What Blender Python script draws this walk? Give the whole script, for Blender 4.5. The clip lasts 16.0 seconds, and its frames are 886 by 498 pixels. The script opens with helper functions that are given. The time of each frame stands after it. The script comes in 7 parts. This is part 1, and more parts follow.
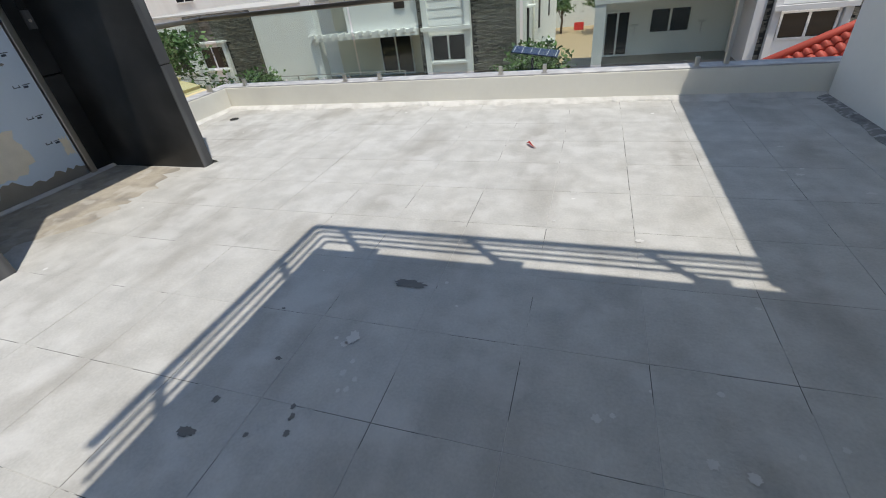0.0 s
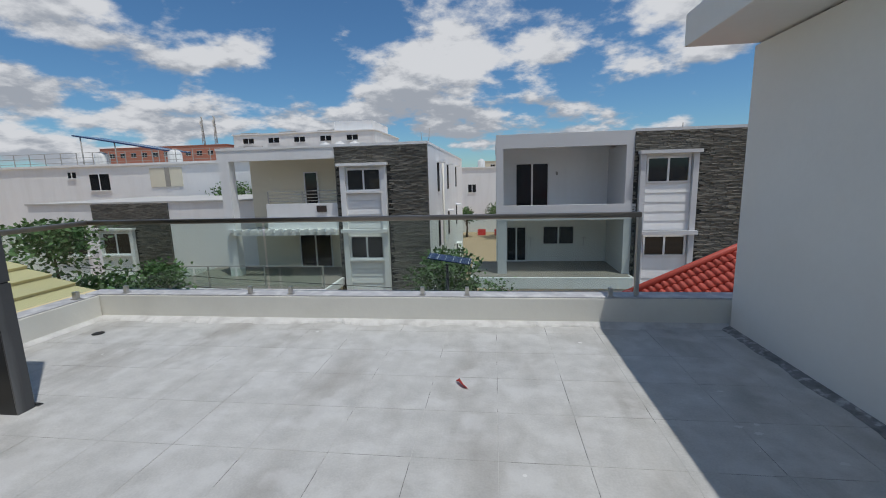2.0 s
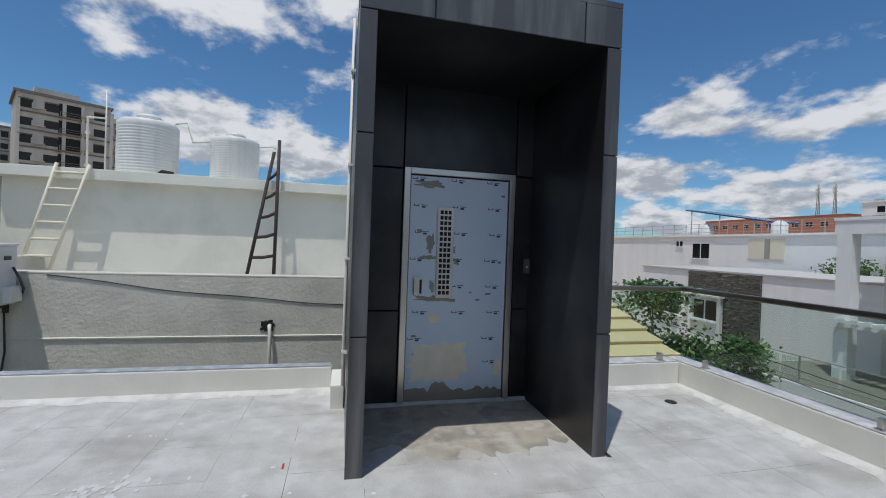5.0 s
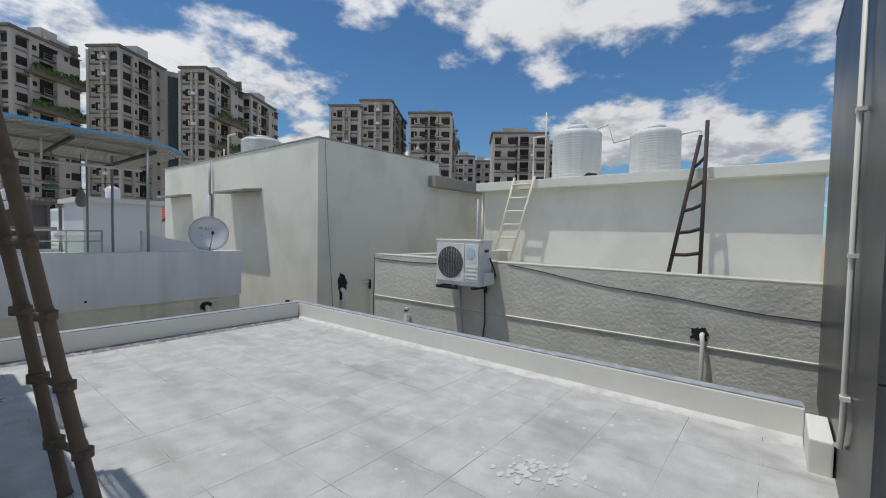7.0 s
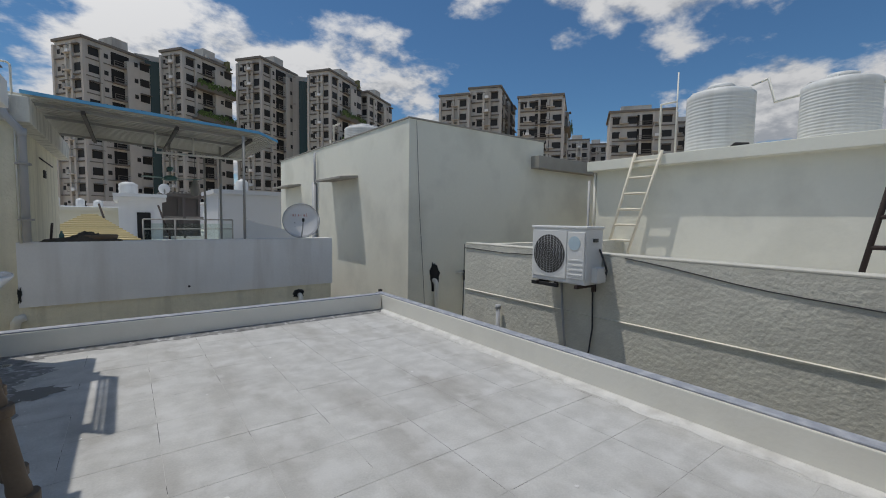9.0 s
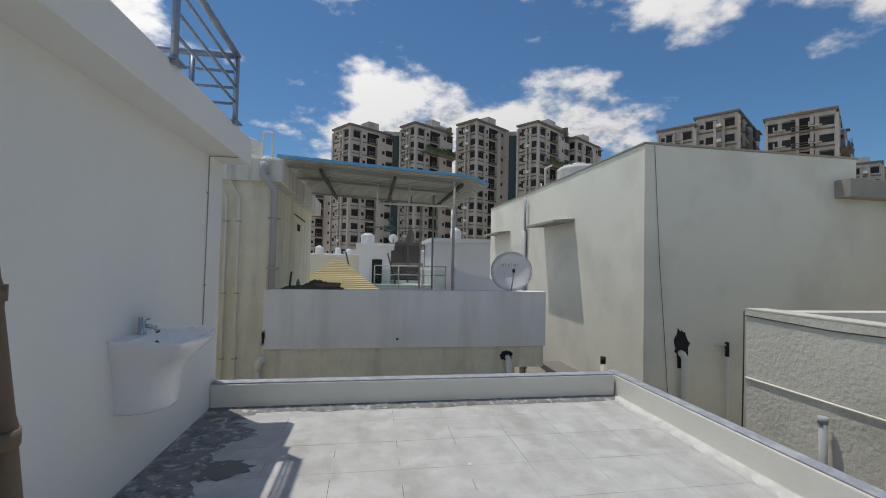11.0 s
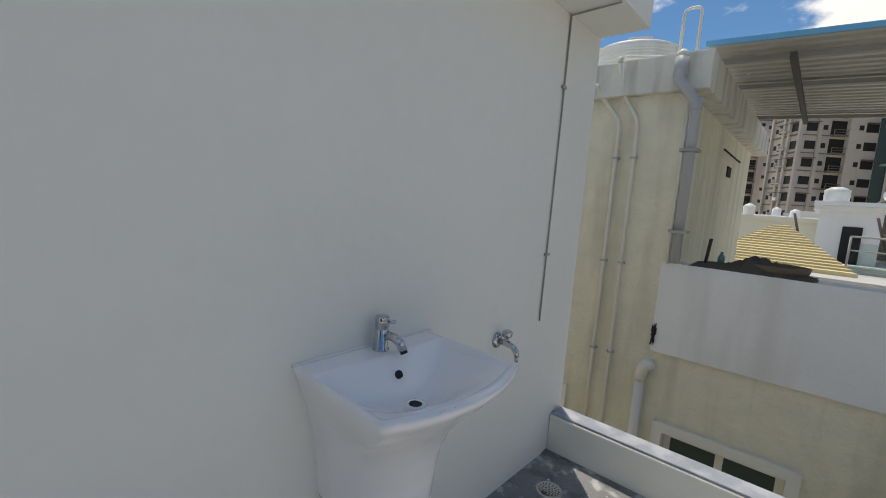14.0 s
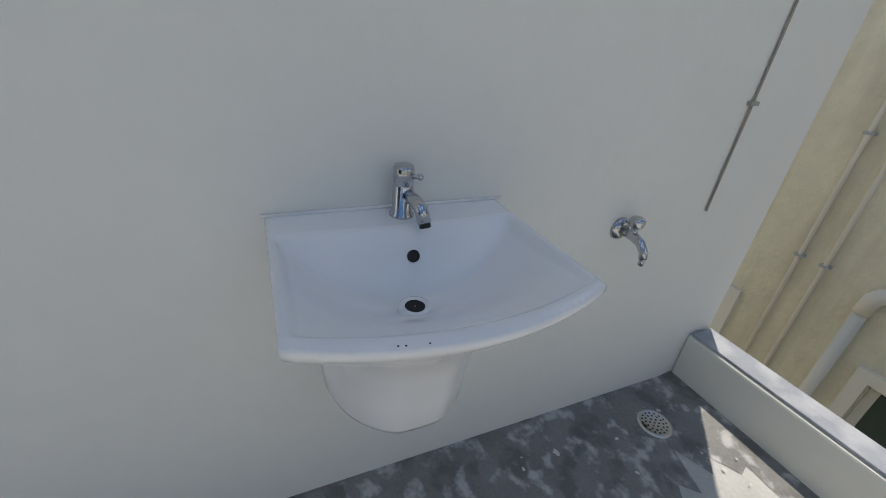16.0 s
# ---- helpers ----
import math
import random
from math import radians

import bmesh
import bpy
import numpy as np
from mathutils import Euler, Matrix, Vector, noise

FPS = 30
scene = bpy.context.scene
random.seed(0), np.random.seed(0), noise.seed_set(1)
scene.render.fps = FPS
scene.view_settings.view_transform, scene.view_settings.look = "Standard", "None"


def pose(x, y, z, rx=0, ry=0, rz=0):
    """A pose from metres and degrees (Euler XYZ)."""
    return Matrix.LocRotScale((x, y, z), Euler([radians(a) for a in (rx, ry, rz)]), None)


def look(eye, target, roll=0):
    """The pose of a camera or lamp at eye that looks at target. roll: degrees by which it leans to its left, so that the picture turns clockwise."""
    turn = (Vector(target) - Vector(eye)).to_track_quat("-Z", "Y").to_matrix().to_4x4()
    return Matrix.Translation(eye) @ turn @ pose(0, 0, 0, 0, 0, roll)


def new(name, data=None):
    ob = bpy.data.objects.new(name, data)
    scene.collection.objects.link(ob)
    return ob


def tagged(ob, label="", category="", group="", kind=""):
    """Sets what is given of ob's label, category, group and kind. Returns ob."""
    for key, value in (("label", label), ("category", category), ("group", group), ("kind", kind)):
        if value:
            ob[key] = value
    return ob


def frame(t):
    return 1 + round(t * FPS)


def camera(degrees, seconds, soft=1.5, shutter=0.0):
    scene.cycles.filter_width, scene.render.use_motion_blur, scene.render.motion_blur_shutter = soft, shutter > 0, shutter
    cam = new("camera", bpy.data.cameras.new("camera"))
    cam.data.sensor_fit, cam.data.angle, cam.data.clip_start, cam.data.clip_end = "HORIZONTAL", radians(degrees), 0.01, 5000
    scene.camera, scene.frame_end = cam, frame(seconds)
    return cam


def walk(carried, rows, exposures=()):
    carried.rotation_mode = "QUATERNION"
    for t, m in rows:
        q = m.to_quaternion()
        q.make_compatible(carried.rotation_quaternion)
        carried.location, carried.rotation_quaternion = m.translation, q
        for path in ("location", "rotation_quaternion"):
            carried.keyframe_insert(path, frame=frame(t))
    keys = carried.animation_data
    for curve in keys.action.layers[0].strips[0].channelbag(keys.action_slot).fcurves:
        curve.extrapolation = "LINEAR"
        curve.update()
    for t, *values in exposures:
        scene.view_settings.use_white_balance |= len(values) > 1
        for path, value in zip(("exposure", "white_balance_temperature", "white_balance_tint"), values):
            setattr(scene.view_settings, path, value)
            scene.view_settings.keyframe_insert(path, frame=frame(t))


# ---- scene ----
cam = camera(92.6, 16.0, 1.0)
PATH = [
    (0, (-0.165, -0.165, 1.270), (-0.765, 1.395, 0.168), -7.1),
    (0.5, (-0.095, 0.080, 1.370), (-0.582, 1.806, 0.486), -5.75),
    (1, (-0.085, 0.170, 1.404), (-0.314, 2.045, 0.745), -3.35),
    (1.5, (-0.220, 0.320, 1.423), (-0.253, 2.270, 0.983), -1.6),
    (2, (-0.350, 0.417, 1.440), (-0.590, 2.375, 1.106), -1.55),
    (2.5, (-0.386, 0.576, 1.456), (-1.095, 2.430, 1.214), -1.65),
    (3, (-0.457, 0.705, 1.480), (-1.615, 2.328, 1.335), -0.65),
    (3.2, (-0.535, 0.745, 1.476), (-1.853, 2.245, 1.357), -0.2),
    (5.3, (-0.803, 0.852, 1.422), (-2.790, 1.076, 1.401), 2.5),
    (5.5, (-0.808, 0.836, 1.410), (-2.807, 0.879, 1.381), 2.75),
    (6, (-0.880, 0.800, 1.388), (-2.838, 0.395, 1.332), 2.4),
    (6.5, (-1.085, 0.685, 1.389), (-2.890, -0.172, 1.314), 1.9),
    (7, (-1.215, 0.612, 1.386), (-2.777, -0.635, 1.307), 1.1),
    (7.5, (-1.395, 0.602, 1.416), (-2.663, -0.943, 1.343), 0.8),
    (8, (-1.573, 0.500, 1.395), (-2.832, -1.051, 1.285), 1.0),
    (8.5, (-1.755, 0.340, 1.377), (-3.043, -1.184, 1.236), 1.3),
    (9, (-2.035, 0.155, 1.346), (-3.230, -1.443, 1.206), 0.85),
    (9.5, (-2.255, -0.098, 1.368), (-3.220, -1.848, 1.284), 0.85),
    (9.7, (-2.298, -0.220, 1.367), (-3.163, -2.023, 1.318), 0.6),
    (11.8, (-2.388, -1.660, 1.432), (-2.362, -3.659, 1.494), 1.95),
    (12, (-2.372, -1.812, 1.403), (-2.238, -3.807, 1.438), 2.0),
    (12.5, (-2.325, -2.174, 1.419), (-1.911, -4.131, 1.404), 2.6),
    (13, (-2.165, -2.528, 1.385), (-1.448, -4.394, 1.314), 3.15),
    (13.5, (-2.046, -2.808, 1.408), (-0.997, -4.502, 1.240), 3.7),
    (14, (-1.962, -3.142, 1.399), (-0.643, -4.627, 1.163), 4.2),
    (14.5, (-1.851, -3.350, 1.355), (-0.399, -4.680, 1.001), 5.5),
    (15, (-1.694, -3.514, 1.338), (-0.147, -4.644, 0.764), 7.6),
    (15.5, (-1.683, -3.611, 1.323), (-0.104, -4.547, 0.529), 8.0),
    (16, (-1.764, -3.695, 1.292), (-0.193, -4.485, 0.338), 6.3),
]
EXPOSURES = [(0.0, 0.32, 6850, 10), (0.3, 0.09, 6800, 10), (0.7, -0.11, 6700, 10), (1.5, -0.18, 6480, 10), (3.2, -0.22, 6250, 10), (5.5, -0.08, 6330, 10), (7.0, -0.11, 6450, 10), (8.5, -0.14, 6500, 10), (9.0, -0.36, 6550, 10), (9.7, -0.31, 6600, 10), (12.5, -0.01, 6900, 10), (14.0, 0.16, 7100, 10), (15.0, 0.29, 7150, 10), (16.0, 0.34, 7180, 10)]
walk(cam, [(t, look(eye, target, roll)) for t, eye, target, roll in PATH], EXPOSURES)

# ---- world, sun ----
SUN_DIR = Vector((0.225, -0.21, 1.0)).normalized()
SUN_ELEV = math.asin(SUN_DIR.z)
sun_data = bpy.data.lights.new("sun", "SUN")
sun_data.energy, sun_data.angle, sun_data.color = 2.8, radians(0.53), (1.0, 0.965, 0.91)
sun = new("sun", sun_data)
sun.matrix_world = look((0, 0, 40), Vector((0, 0, 40)) - SUN_DIR)

world = bpy.data.worlds.new("sky")
scene.world = world
world.use_nodes = True


def build_sky():
    nt = world.node_tree
    nt.nodes.clear()
    N, L = nt.nodes.new, nt.links.new
    sky = N("ShaderNodeTexSky")
    sky.sky_type, sky.sun_disc = "NISHITA", False
    sky.sun_elevation, sky.sun_rotation = SUN_ELEV, math.atan2(SUN_DIR.x, SUN_DIR.y)
    sky.air_density, sky.dust_density, sky.ozone_density = 1.0, 0.2, 4.0
    deep = N("ShaderNodeMix")
    deep.data_type, deep.blend_type = "RGBA", "MULTIPLY"
    deep.inputs[0].default_value, deep.inputs[7].default_value = 1.0, (0.60, 0.86, 1.0, 1)
    L(sky.outputs[0], deep.inputs[6])
    tc = N("ShaderNodeTexCoord")
    sep = N("ShaderNodeSeparateXYZ")
    L(tc.outputs["Generated"], sep.inputs[0])

    def m(op, a, b=None, c=None):
        n = N("ShaderNodeMath")
        n.operation = op
        for i, v in enumerate((a, b, c)):
            if v is None:
                continue
            if isinstance(v, (int, float)):
                n.inputs[i].default_value = v
            else:
                L(v, n.inputs[i])
        return n.outputs[0]

    zz = m("MAXIMUM", sep.outputs[2], 0.0)
    # a flat layer of cloud seen in perspective, softened near the horizon
    den = m("ADD", zz, 0.42)
    px, py = m("DIVIDE", sep.outputs[0], den), m("DIVIDE", sep.outputs[1], den)
    comb = N("ShaderNodeCombineXYZ")
    L(px, comb.inputs[0]), L(py, comb.inputs[1])
    L(m("DIVIDE", m("MULTIPLY", zz, 1.9), den), comb.inputs[2])

    def cloud(offset, scale, detail, rough):
        mp = N("ShaderNodeMapping")
        mp.inputs["Location"].default_value = offset
        L(comb.outputs[0], mp.inputs[0])
        n = N("ShaderNodeTexNoise")
        n.inputs["Scale"].default_value, n.inputs["Detail"].default_value, n.inputs["Roughness"].default_value = scale, detail, rough
        L(mp.outputs[0], n.inputs["Vector"])
        return n.outputs["Fac"]

    def density(offset):
        base, big = cloud(offset, 2.5, 13.0, 0.56), cloud((4.7, 12.6, 0.0), 0.9, 2.0, 0.5)
        return m("ADD", m("MULTIPLY", base, 0.95), m("MULTIPLY", big, 0.20))

    dens = density((3.1, 7.4, 0.0))
    # more cover low down, thinning to a clear haze along the horizon
    low = m("SUBTRACT", m("MULTIPLY", m("MAXIMUM", m("SUBTRACT", 0.31, zz), -0.12), 0.20), m("MULTIPLY", m("MAXIMUM", m("SUBTRACT", 0.15, zz), 0.0), 1.05))
    cover = N("ShaderNodeMapRange")
    cover.interpolation_type = "SMOOTHSTEP"
    cover.inputs["From Min"].default_value, cover.inputs["From Max"].default_value = 0.553, 0.64
    L(m("ADD", dens, low), cover.inputs["Value"])
    # cauliflower tops catch the sun, undersides stay grey
    relief = m("SUBTRACT", dens, density((3.1, 7.4, 0.055)))
    shade = N("ShaderNodeMapRange")
    shade.interpolation_type = "SMOOTHSTEP"
    shade.inputs["From Min"].default_value, shade.inputs["From Max"].default_value = -0.075, 0.035
    L(m("ADD", relief, m("MULTIPLY", m("SUBTRACT", m("MINIMUM", zz, 0.42), 0.30), 0.16)), shade.inputs["Value"])
    white = N("ShaderNodeMix")
    white.data_type = "RGBA"
    white.inputs[6].default_value, white.inputs[7].default_value = (3.9, 4.2, 4.7, 1), (7.5, 7.6, 7.8, 1)
    L(shade.outputs[0], white.inputs[0])
    # clouds grow brighter towards the sun
    facing = N("ShaderNodeVectorMath")
    facing.operation = "DOT_PRODUCT"
    facing.inputs[1].default_value = SUN_DIR
    L(tc.outputs["Generated"], facing.inputs[0])
    glow = N("ShaderNodeVectorMath")
    glow.operation = "SCALE"
    L(white.outputs[2], glow.inputs[0])
    L(m("ADD", 1.0, m("MULTIPLY", m("POWER", m("MAXIMUM", facing.outputs["Value"], 0.0), 3.0), 1.7)), glow.inputs["Scale"])
    mix = N("ShaderNodeMix")
    mix.data_type = "RGBA"
    L(cover.outputs[0], mix.inputs[0])
    L(deep.outputs[2], mix.inputs[6]), L(glow.outputs[0], mix.inputs[7])
    bg = N("ShaderNodeBackground")
    bg.inputs["Strength"].default_value = 0.098
    L(mix.outputs[2], bg.inputs["Color"])
    out = N("ShaderNodeOutputWorld")
    L(bg.outputs[0], out.inputs["Surface"])


build_sky()


# ---- materials ----
def material(name, color, rough=0.8, metal=0.0, vary=0.08, scale=3.0, bump=0.0, bump_scale=60.0, stain=None, stain_amount=0.0, stain_scale=1.2, per_object=0.0, coat=0.0, streak=0.0, per_island=0.0, stain_lo=0.47, stain_hi=0.66, second=None, speck=0.0, stretch=None):
    mat = bpy.data.materials.new(name)
    mat.use_nodes = True
    nt = mat.node_tree
    N, L = nt.nodes.new, nt.links.new
    p = nt.nodes["Principled BSDF"]
    p.inputs["Roughness"].default_value, p.inputs["Metallic"].default_value = rough, metal
    if coat:
        p.inputs["Coat Weight"].default_value = coat
    geo = N("ShaderNodeNewGeometry")

    def nz(sc, detail=5.0, stretch=None):
        n = N("ShaderNodeTexNoise")
        n.inputs["Scale"].default_value, n.inputs["Detail"].default_value = sc, detail
        if stretch:
            mp = N("ShaderNodeMapping")
            mp.inputs["Scale"].default_value = stretch
            L(geo.outputs["Position"], mp.inputs[0]), L(mp.outputs[0], n.inputs["Vector"])
        else:
            L(geo.outputs["Position"], n.inputs["Vector"])
        return n.outputs["Fac"]

    def math_(op, a, b):
        n = N("ShaderNodeMath")
        n.operation = op
        for i, v in enumerate((a, b)):
            if isinstance(v, (int, float)):
                n.inputs[i].default_value = v
            else:
                L(v, n.inputs[i])
        return n.outputs[0]

    big, fine = nz(scale), nz(scale * 14, 3.0)
    value = math_("ADD", 1.0 - vary, math_("MULTIPLY", math_("ADD", math_("MULTIPLY", big, 0.65), math_("MULTIPLY", fine, 0.35)), 2 * vary))
    if per_object:
        oi = N("ShaderNodeObjectInfo")
        value = math_("MULTIPLY", value, math_("ADD", 1.0 - per_object, math_("MULTIPLY", oi.outputs["Random"], 2 * per_object)))
    if per_island:
        gi = N("ShaderNodeNewGeometry")
        value = math_("MULTIPLY", value, math_("ADD", 1.0 - per_island, math_("MULTIPLY", gi.outputs["Random Per Island"], 2 * per_island)))
    sc = N("ShaderNodeVectorMath")
    sc.operation = "SCALE"
    sc.inputs[0].default_value = color
    L(value, sc.inputs["Scale"])
    colour = sc.outputs[0]
    if stain and (stain_amount or streak):
        ramp = N("ShaderNodeMapRange")
        ramp.inputs["From Min"].default_value, ramp.inputs["From Max"].default_value = stain_lo, stain_hi
        ramp.inputs["To Max"].default_value = max(stain_amount, streak)
        L(nz(stain_scale, 8.0, (3.0, 3.0, 0.35) if streak else stretch), ramp.inputs["Value"])
        mx = N("ShaderNodeMix")
        mx.data_type = "RGBA"
        L(ramp.outputs[0], mx.inputs[0])
        L(colour, mx.inputs[6])
        mx.inputs[7].default_value = (*stain, 1)
        colour = mx.outputs[2]
    if second:
        tone, amount, size = second
        ramp2 = N("ShaderNodeMapRange")
        ramp2.inputs["From Min"].default_value, ramp2.inputs["From Max"].default_value = 0.53, 0.63
        ramp2.inputs["To Max"].default_value = amount
        L(nz(size, 9.0), ramp2.inputs["Value"])
        mx2 = N("ShaderNodeMix")
        mx2.data_type = "RGBA"
        L(ramp2.outputs[0], mx2.inputs[0])
        L(colour, mx2.inputs[6])
        mx2.inputs[7].default_value = (*tone, 1)
        colour = mx2.outputs[2]
    if speck:
        # scattered paint drips: a few cells carry a small pale or dark dot
        vo = N("ShaderNodeTexVoronoi")
        vo.inputs["Scale"].default_value = 6.5
        L(geo.outputs["Position"], vo.inputs["Vector"])
        spc = N("ShaderNodeSeparateXYZ")
        L(vo.outputs["Color"], spc.inputs[0])
        size = math_("MULTIPLY", math_("POWER", spc.outputs[1], 4.0), 0.11)
        wob = math_("MULTIPLY", nz(70, 2.0), 0.06)
        hit = math_("MULTIPLY", math_("LESS_THAN", math_("ADD", vo.outputs["Distance"], wob), math_("ADD", size, 0.03)), math_("GREATER_THAN", spc.outputs[0], 1.0 - speck))
        mx3 = N("ShaderNodeMix")
        mx3.data_type = "RGBA"
        L(math_("MULTIPLY", hit, 0.75), mx3.inputs[0])
        L(colour, mx3.inputs[6])
        mx3.inputs[7].default_value = (0.70, 0.70, 0.68, 1)
        colour = mx3.outputs[2]
    L(colour, p.inputs["Base Color"])
    rr = math_("ADD", rough - 0.08, math_("MULTIPLY", big, 0.16))
    L(rr, p.inputs["Roughness"])
    if bump:
        b = N("ShaderNodeBump")
        b.inputs["Strength"].default_value, b.inputs["Distance"].default_value = 1.0, bump
        L(nz(bump_scale, 6.0), b.inputs["Height"])
        L(b.outputs[0], p.inputs["Normal"])
    return mat


def glass_material(name, tint, rough=0.02, alpha=0.0):
    mat = bpy.data.materials.new(name)
    mat.use_nodes = True
    nt = mat.node_tree
    p = nt.nodes["Principled BSDF"]
    tr, gl, mx = nt.nodes.new("ShaderNodeBsdfTransparent"), nt.nodes.new("ShaderNodeBsdfGlossy"), nt.nodes.new("ShaderNodeMixShader")
    lw, pw, fr = nt.nodes.new("ShaderNodeLayerWeight"), nt.nodes.new("ShaderNodeMath"), nt.nodes.new("ShaderNodeMath")
    lw.inputs["Blend"].default_value = 0.5
    pw.operation, fr.operation = "POWER", "MULTIPLY_ADD"
    pw.inputs[1].default_value = 4.0
    fr.inputs[1].default_value, fr.inputs[2].default_value = 0.85, 0.03
    nt.links.new(lw.outputs["Facing"], pw.inputs[0]), nt.links.new(pw.outputs[0], fr.inputs[0])
    tr.inputs["Color"].default_value = (*tint, 1)
    gl.inputs["Roughness"].default_value = rough
    nt.links.new(fr.outputs[0], mx.inputs[0])
    nt.links.new(tr.outputs[0], mx.inputs[1]), nt.links.new(gl.outputs[0], mx.inputs[2])
    nt.links.new(mx.outputs[0], nt.nodes["Material Output"].inputs["Surface"])
    nt.nodes.remove(p)
    return mat


M_TILE = material("weathered screed tile", (0.485, 0.482, 0.46), 0.85, vary=0.42, scale=6.0, bump=0.004, bump_scale=38, stain=(0.255, 0.235, 0.205), stain_amount=0.50, stain_scale=1.9, per_object=0.02, stain_lo=0.49, stain_hi=0.70, second=((0.58, 0.58, 0.565), 0.42, 3.0), speck=0.6, stretch=(1.5, 0.55, 1.0))
M_JOINT = material("screed joint", (0.52, 0.515, 0.49), 0.9, vary=0.2, scale=3, stain=(0.05, 0.05, 0.046), stain_amount=0.97, stain_scale=3.0, stain_lo=0.515, stain_hi=0.545)
M_PARAPET = material("cream painted render", (0.78, 0.765, 0.69), 0.75, vary=0.06, scale=2, bump=0.0015, bump_scale=30, stain=(0.55, 0.53, 0.47), stain_amount=0.25, stain_scale=2.0)
M_COPING = material("grey cement coping", (0.42, 0.42, 0.43), 0.8, vary=0.3, scale=6, bump=0.003, bump_scale=25, stain=(0.70, 0.70, 0.68), stain_amount=0.6, stain_scale=7)
M_WCOPING = material("damp bluish cement coping", (0.30, 0.32, 0.36), 0.75, vary=0.35, scale=7, bump=0.003, bump_scale=25, stain=(0.55, 0.56, 0.58), stain_amount=0.5, stain_scale=9)
M_FCAP = material("pale worn plaster cap", (0.56, 0.54, 0.47), 0.9, vary=0.2, scale=5, bump=0.004, bump_scale=20)
M_WALL = material("off-white painted wall", (0.81, 0.80, 0.755), 0.7, vary=0.06, scale=1.4, bump=0.0008, bump_scale=35, stain=(0.70, 0.68, 0.62), stain_amount=0.25, stain_scale=0.8)
M_SKIRT = material("dark blotched cement", (0.215, 0.213, 0.208), 0.7, vary=0.6, scale=7, bump=0.006, bump_scale=45, stain=(0.52, 0.52, 0.515), stain_amount=0.85, stain_scale=17.0, stain_lo=0.53, stain_hi=0.66, second=((0.10, 0.098, 0.094), 0.6, 9.0), speck=0.9)
M_FENCE = material("rough trowelled plaster", (0.68, 0.66, 0.565), 0.9, vary=0.14, scale=2.2, bump=0.009, bump_scale=24, stain=(0.42, 0.41, 0.36), stain_amount=0.4, stain_scale=1.6)
M_NBWALL = material("pale green-cream render", (0.82, 0.805, 0.695), 0.85, vary=0.06, scale=1.0, bump=0.002, bump_scale=18, stain=(0.50, 0.49, 0.41), stain_amount=0.35, stain_scale=0.9)
M_YWALL = material("pale yellow render", (0.77, 0.73, 0.57), 0.85, vary=0.20, scale=7.0, bump=0.014, bump_scale=22, stain=(0.48, 0.45, 0.34), streak=0.45, stain_scale=1.6)
M_WPANEL = material("greyish white render", (0.80, 0.80, 0.785), 0.85, vary=0.10, scale=2.5, bump=0.004, bump_scale=20, stain=(0.52, 0.49, 0.44), streak=0.32, stain_scale=1.2)
M_CHAJJA = material("weathered concrete shade", (0.34, 0.32, 0.28), 0.9, vary=0.25, scale=4, bump=0.004, bump_scale=20)
M_CLAD = material("dark grey aluminium cladding", (0.021, 0.022, 0.023), 0.33, metal=0.2, vary=0.12, scale=1.3, stain=(0.10, 0.10, 0.10), stain_amount=0.35, stain_scale=1.5)
M_CLADEDGE = material("grey cladding edge", (0.078, 0.08, 0.084), 0.45, metal=0.3, vary=0.15, scale=3, stain=(0.30, 0.30, 0.30), streak=0.4, stain_scale=2)
M_GAP = material("dark panel joint", (0.012, 0.012, 0.012), 0.9)
M_STEEL = material("brushed stainless steel", (0.60, 0.58, 0.54), 0.32, metal=1.0, vary=0.1, scale=5)
M_CHROME = material("polished chrome", (0.52, 0.52, 0.54), 0.10, metal=1.0, vary=0.03)
M_FILM = material("pale blue protective film", (0.64, 0.755, 0.87), 0.45, vary=0.06, scale=2.5)
M_CREAMFILM = material("cream paper backing", (0.86, 0.80, 0.67), 0.8, vary=0.22, scale=9)
M_BAREDOOR = material("bare greyish door steel", (0.30, 0.28, 0.25), 0.5, metal=0.4, vary=0.25, scale=8)
M_INK = material("dark blue print", (0.05, 0.07, 0.11), 0.7)
M_BLACK = material("black plastic", (0.012, 0.012, 0.013), 0.4)
# near-black: paints the shade of holes and recesses not modelled, also plain black parts
M_DARK = material("recess shade and black parts", (0.02, 0.02, 0.02), 0.9)
M_RUBBER = material("black cable", (0.05, 0.05, 0.05), 0.7)
M_GLASS = glass_material("clear railing glass", (0.87, 0.93, 0.90))
M_WINGLASS = material("dark window glass", (0.012, 0.014, 0.017), 0.06, vary=0.0)
M_FRAME = material("white window frame", (0.78, 0.78, 0.77), 0.5, vary=0.04)
M_ACWHITE = material("white enamelled metal", (0.74, 0.74, 0.71), 0.4, vary=0.05, scale=3)
M_ACGRILL = material("dark grey fan grille", (0.06, 0.06, 0.055), 0.5)
M_SILVER = material("silver label", (0.55, 0.68, 0.75), 0.3, metal=0.2)
M_PIPE = material("grey plastic pipe", (0.42, 0.43, 0.44), 0.5, vary=0.06)
M_WPIPE = material("white plastic pipe", (0.74, 0.72, 0.64), 0.5, vary=0.06)
M_TANK = material("white moulded plastic", (0.70, 0.70, 0.67), 0.5, vary=0.10, scale=2, stain=(0.45, 0.43, 0.39), streak=0.35, stain_scale=1.5)
M_BAMBOO = material("weathered bamboo", (0.16, 0.115, 0.075), 0.75, vary=0.35, scale=7, bump=0.002, bump_scale=40)
M_CLADDER = material("cream painted ladder", (0.76, 0.70, 0.56), 0.6, vary=0.08)
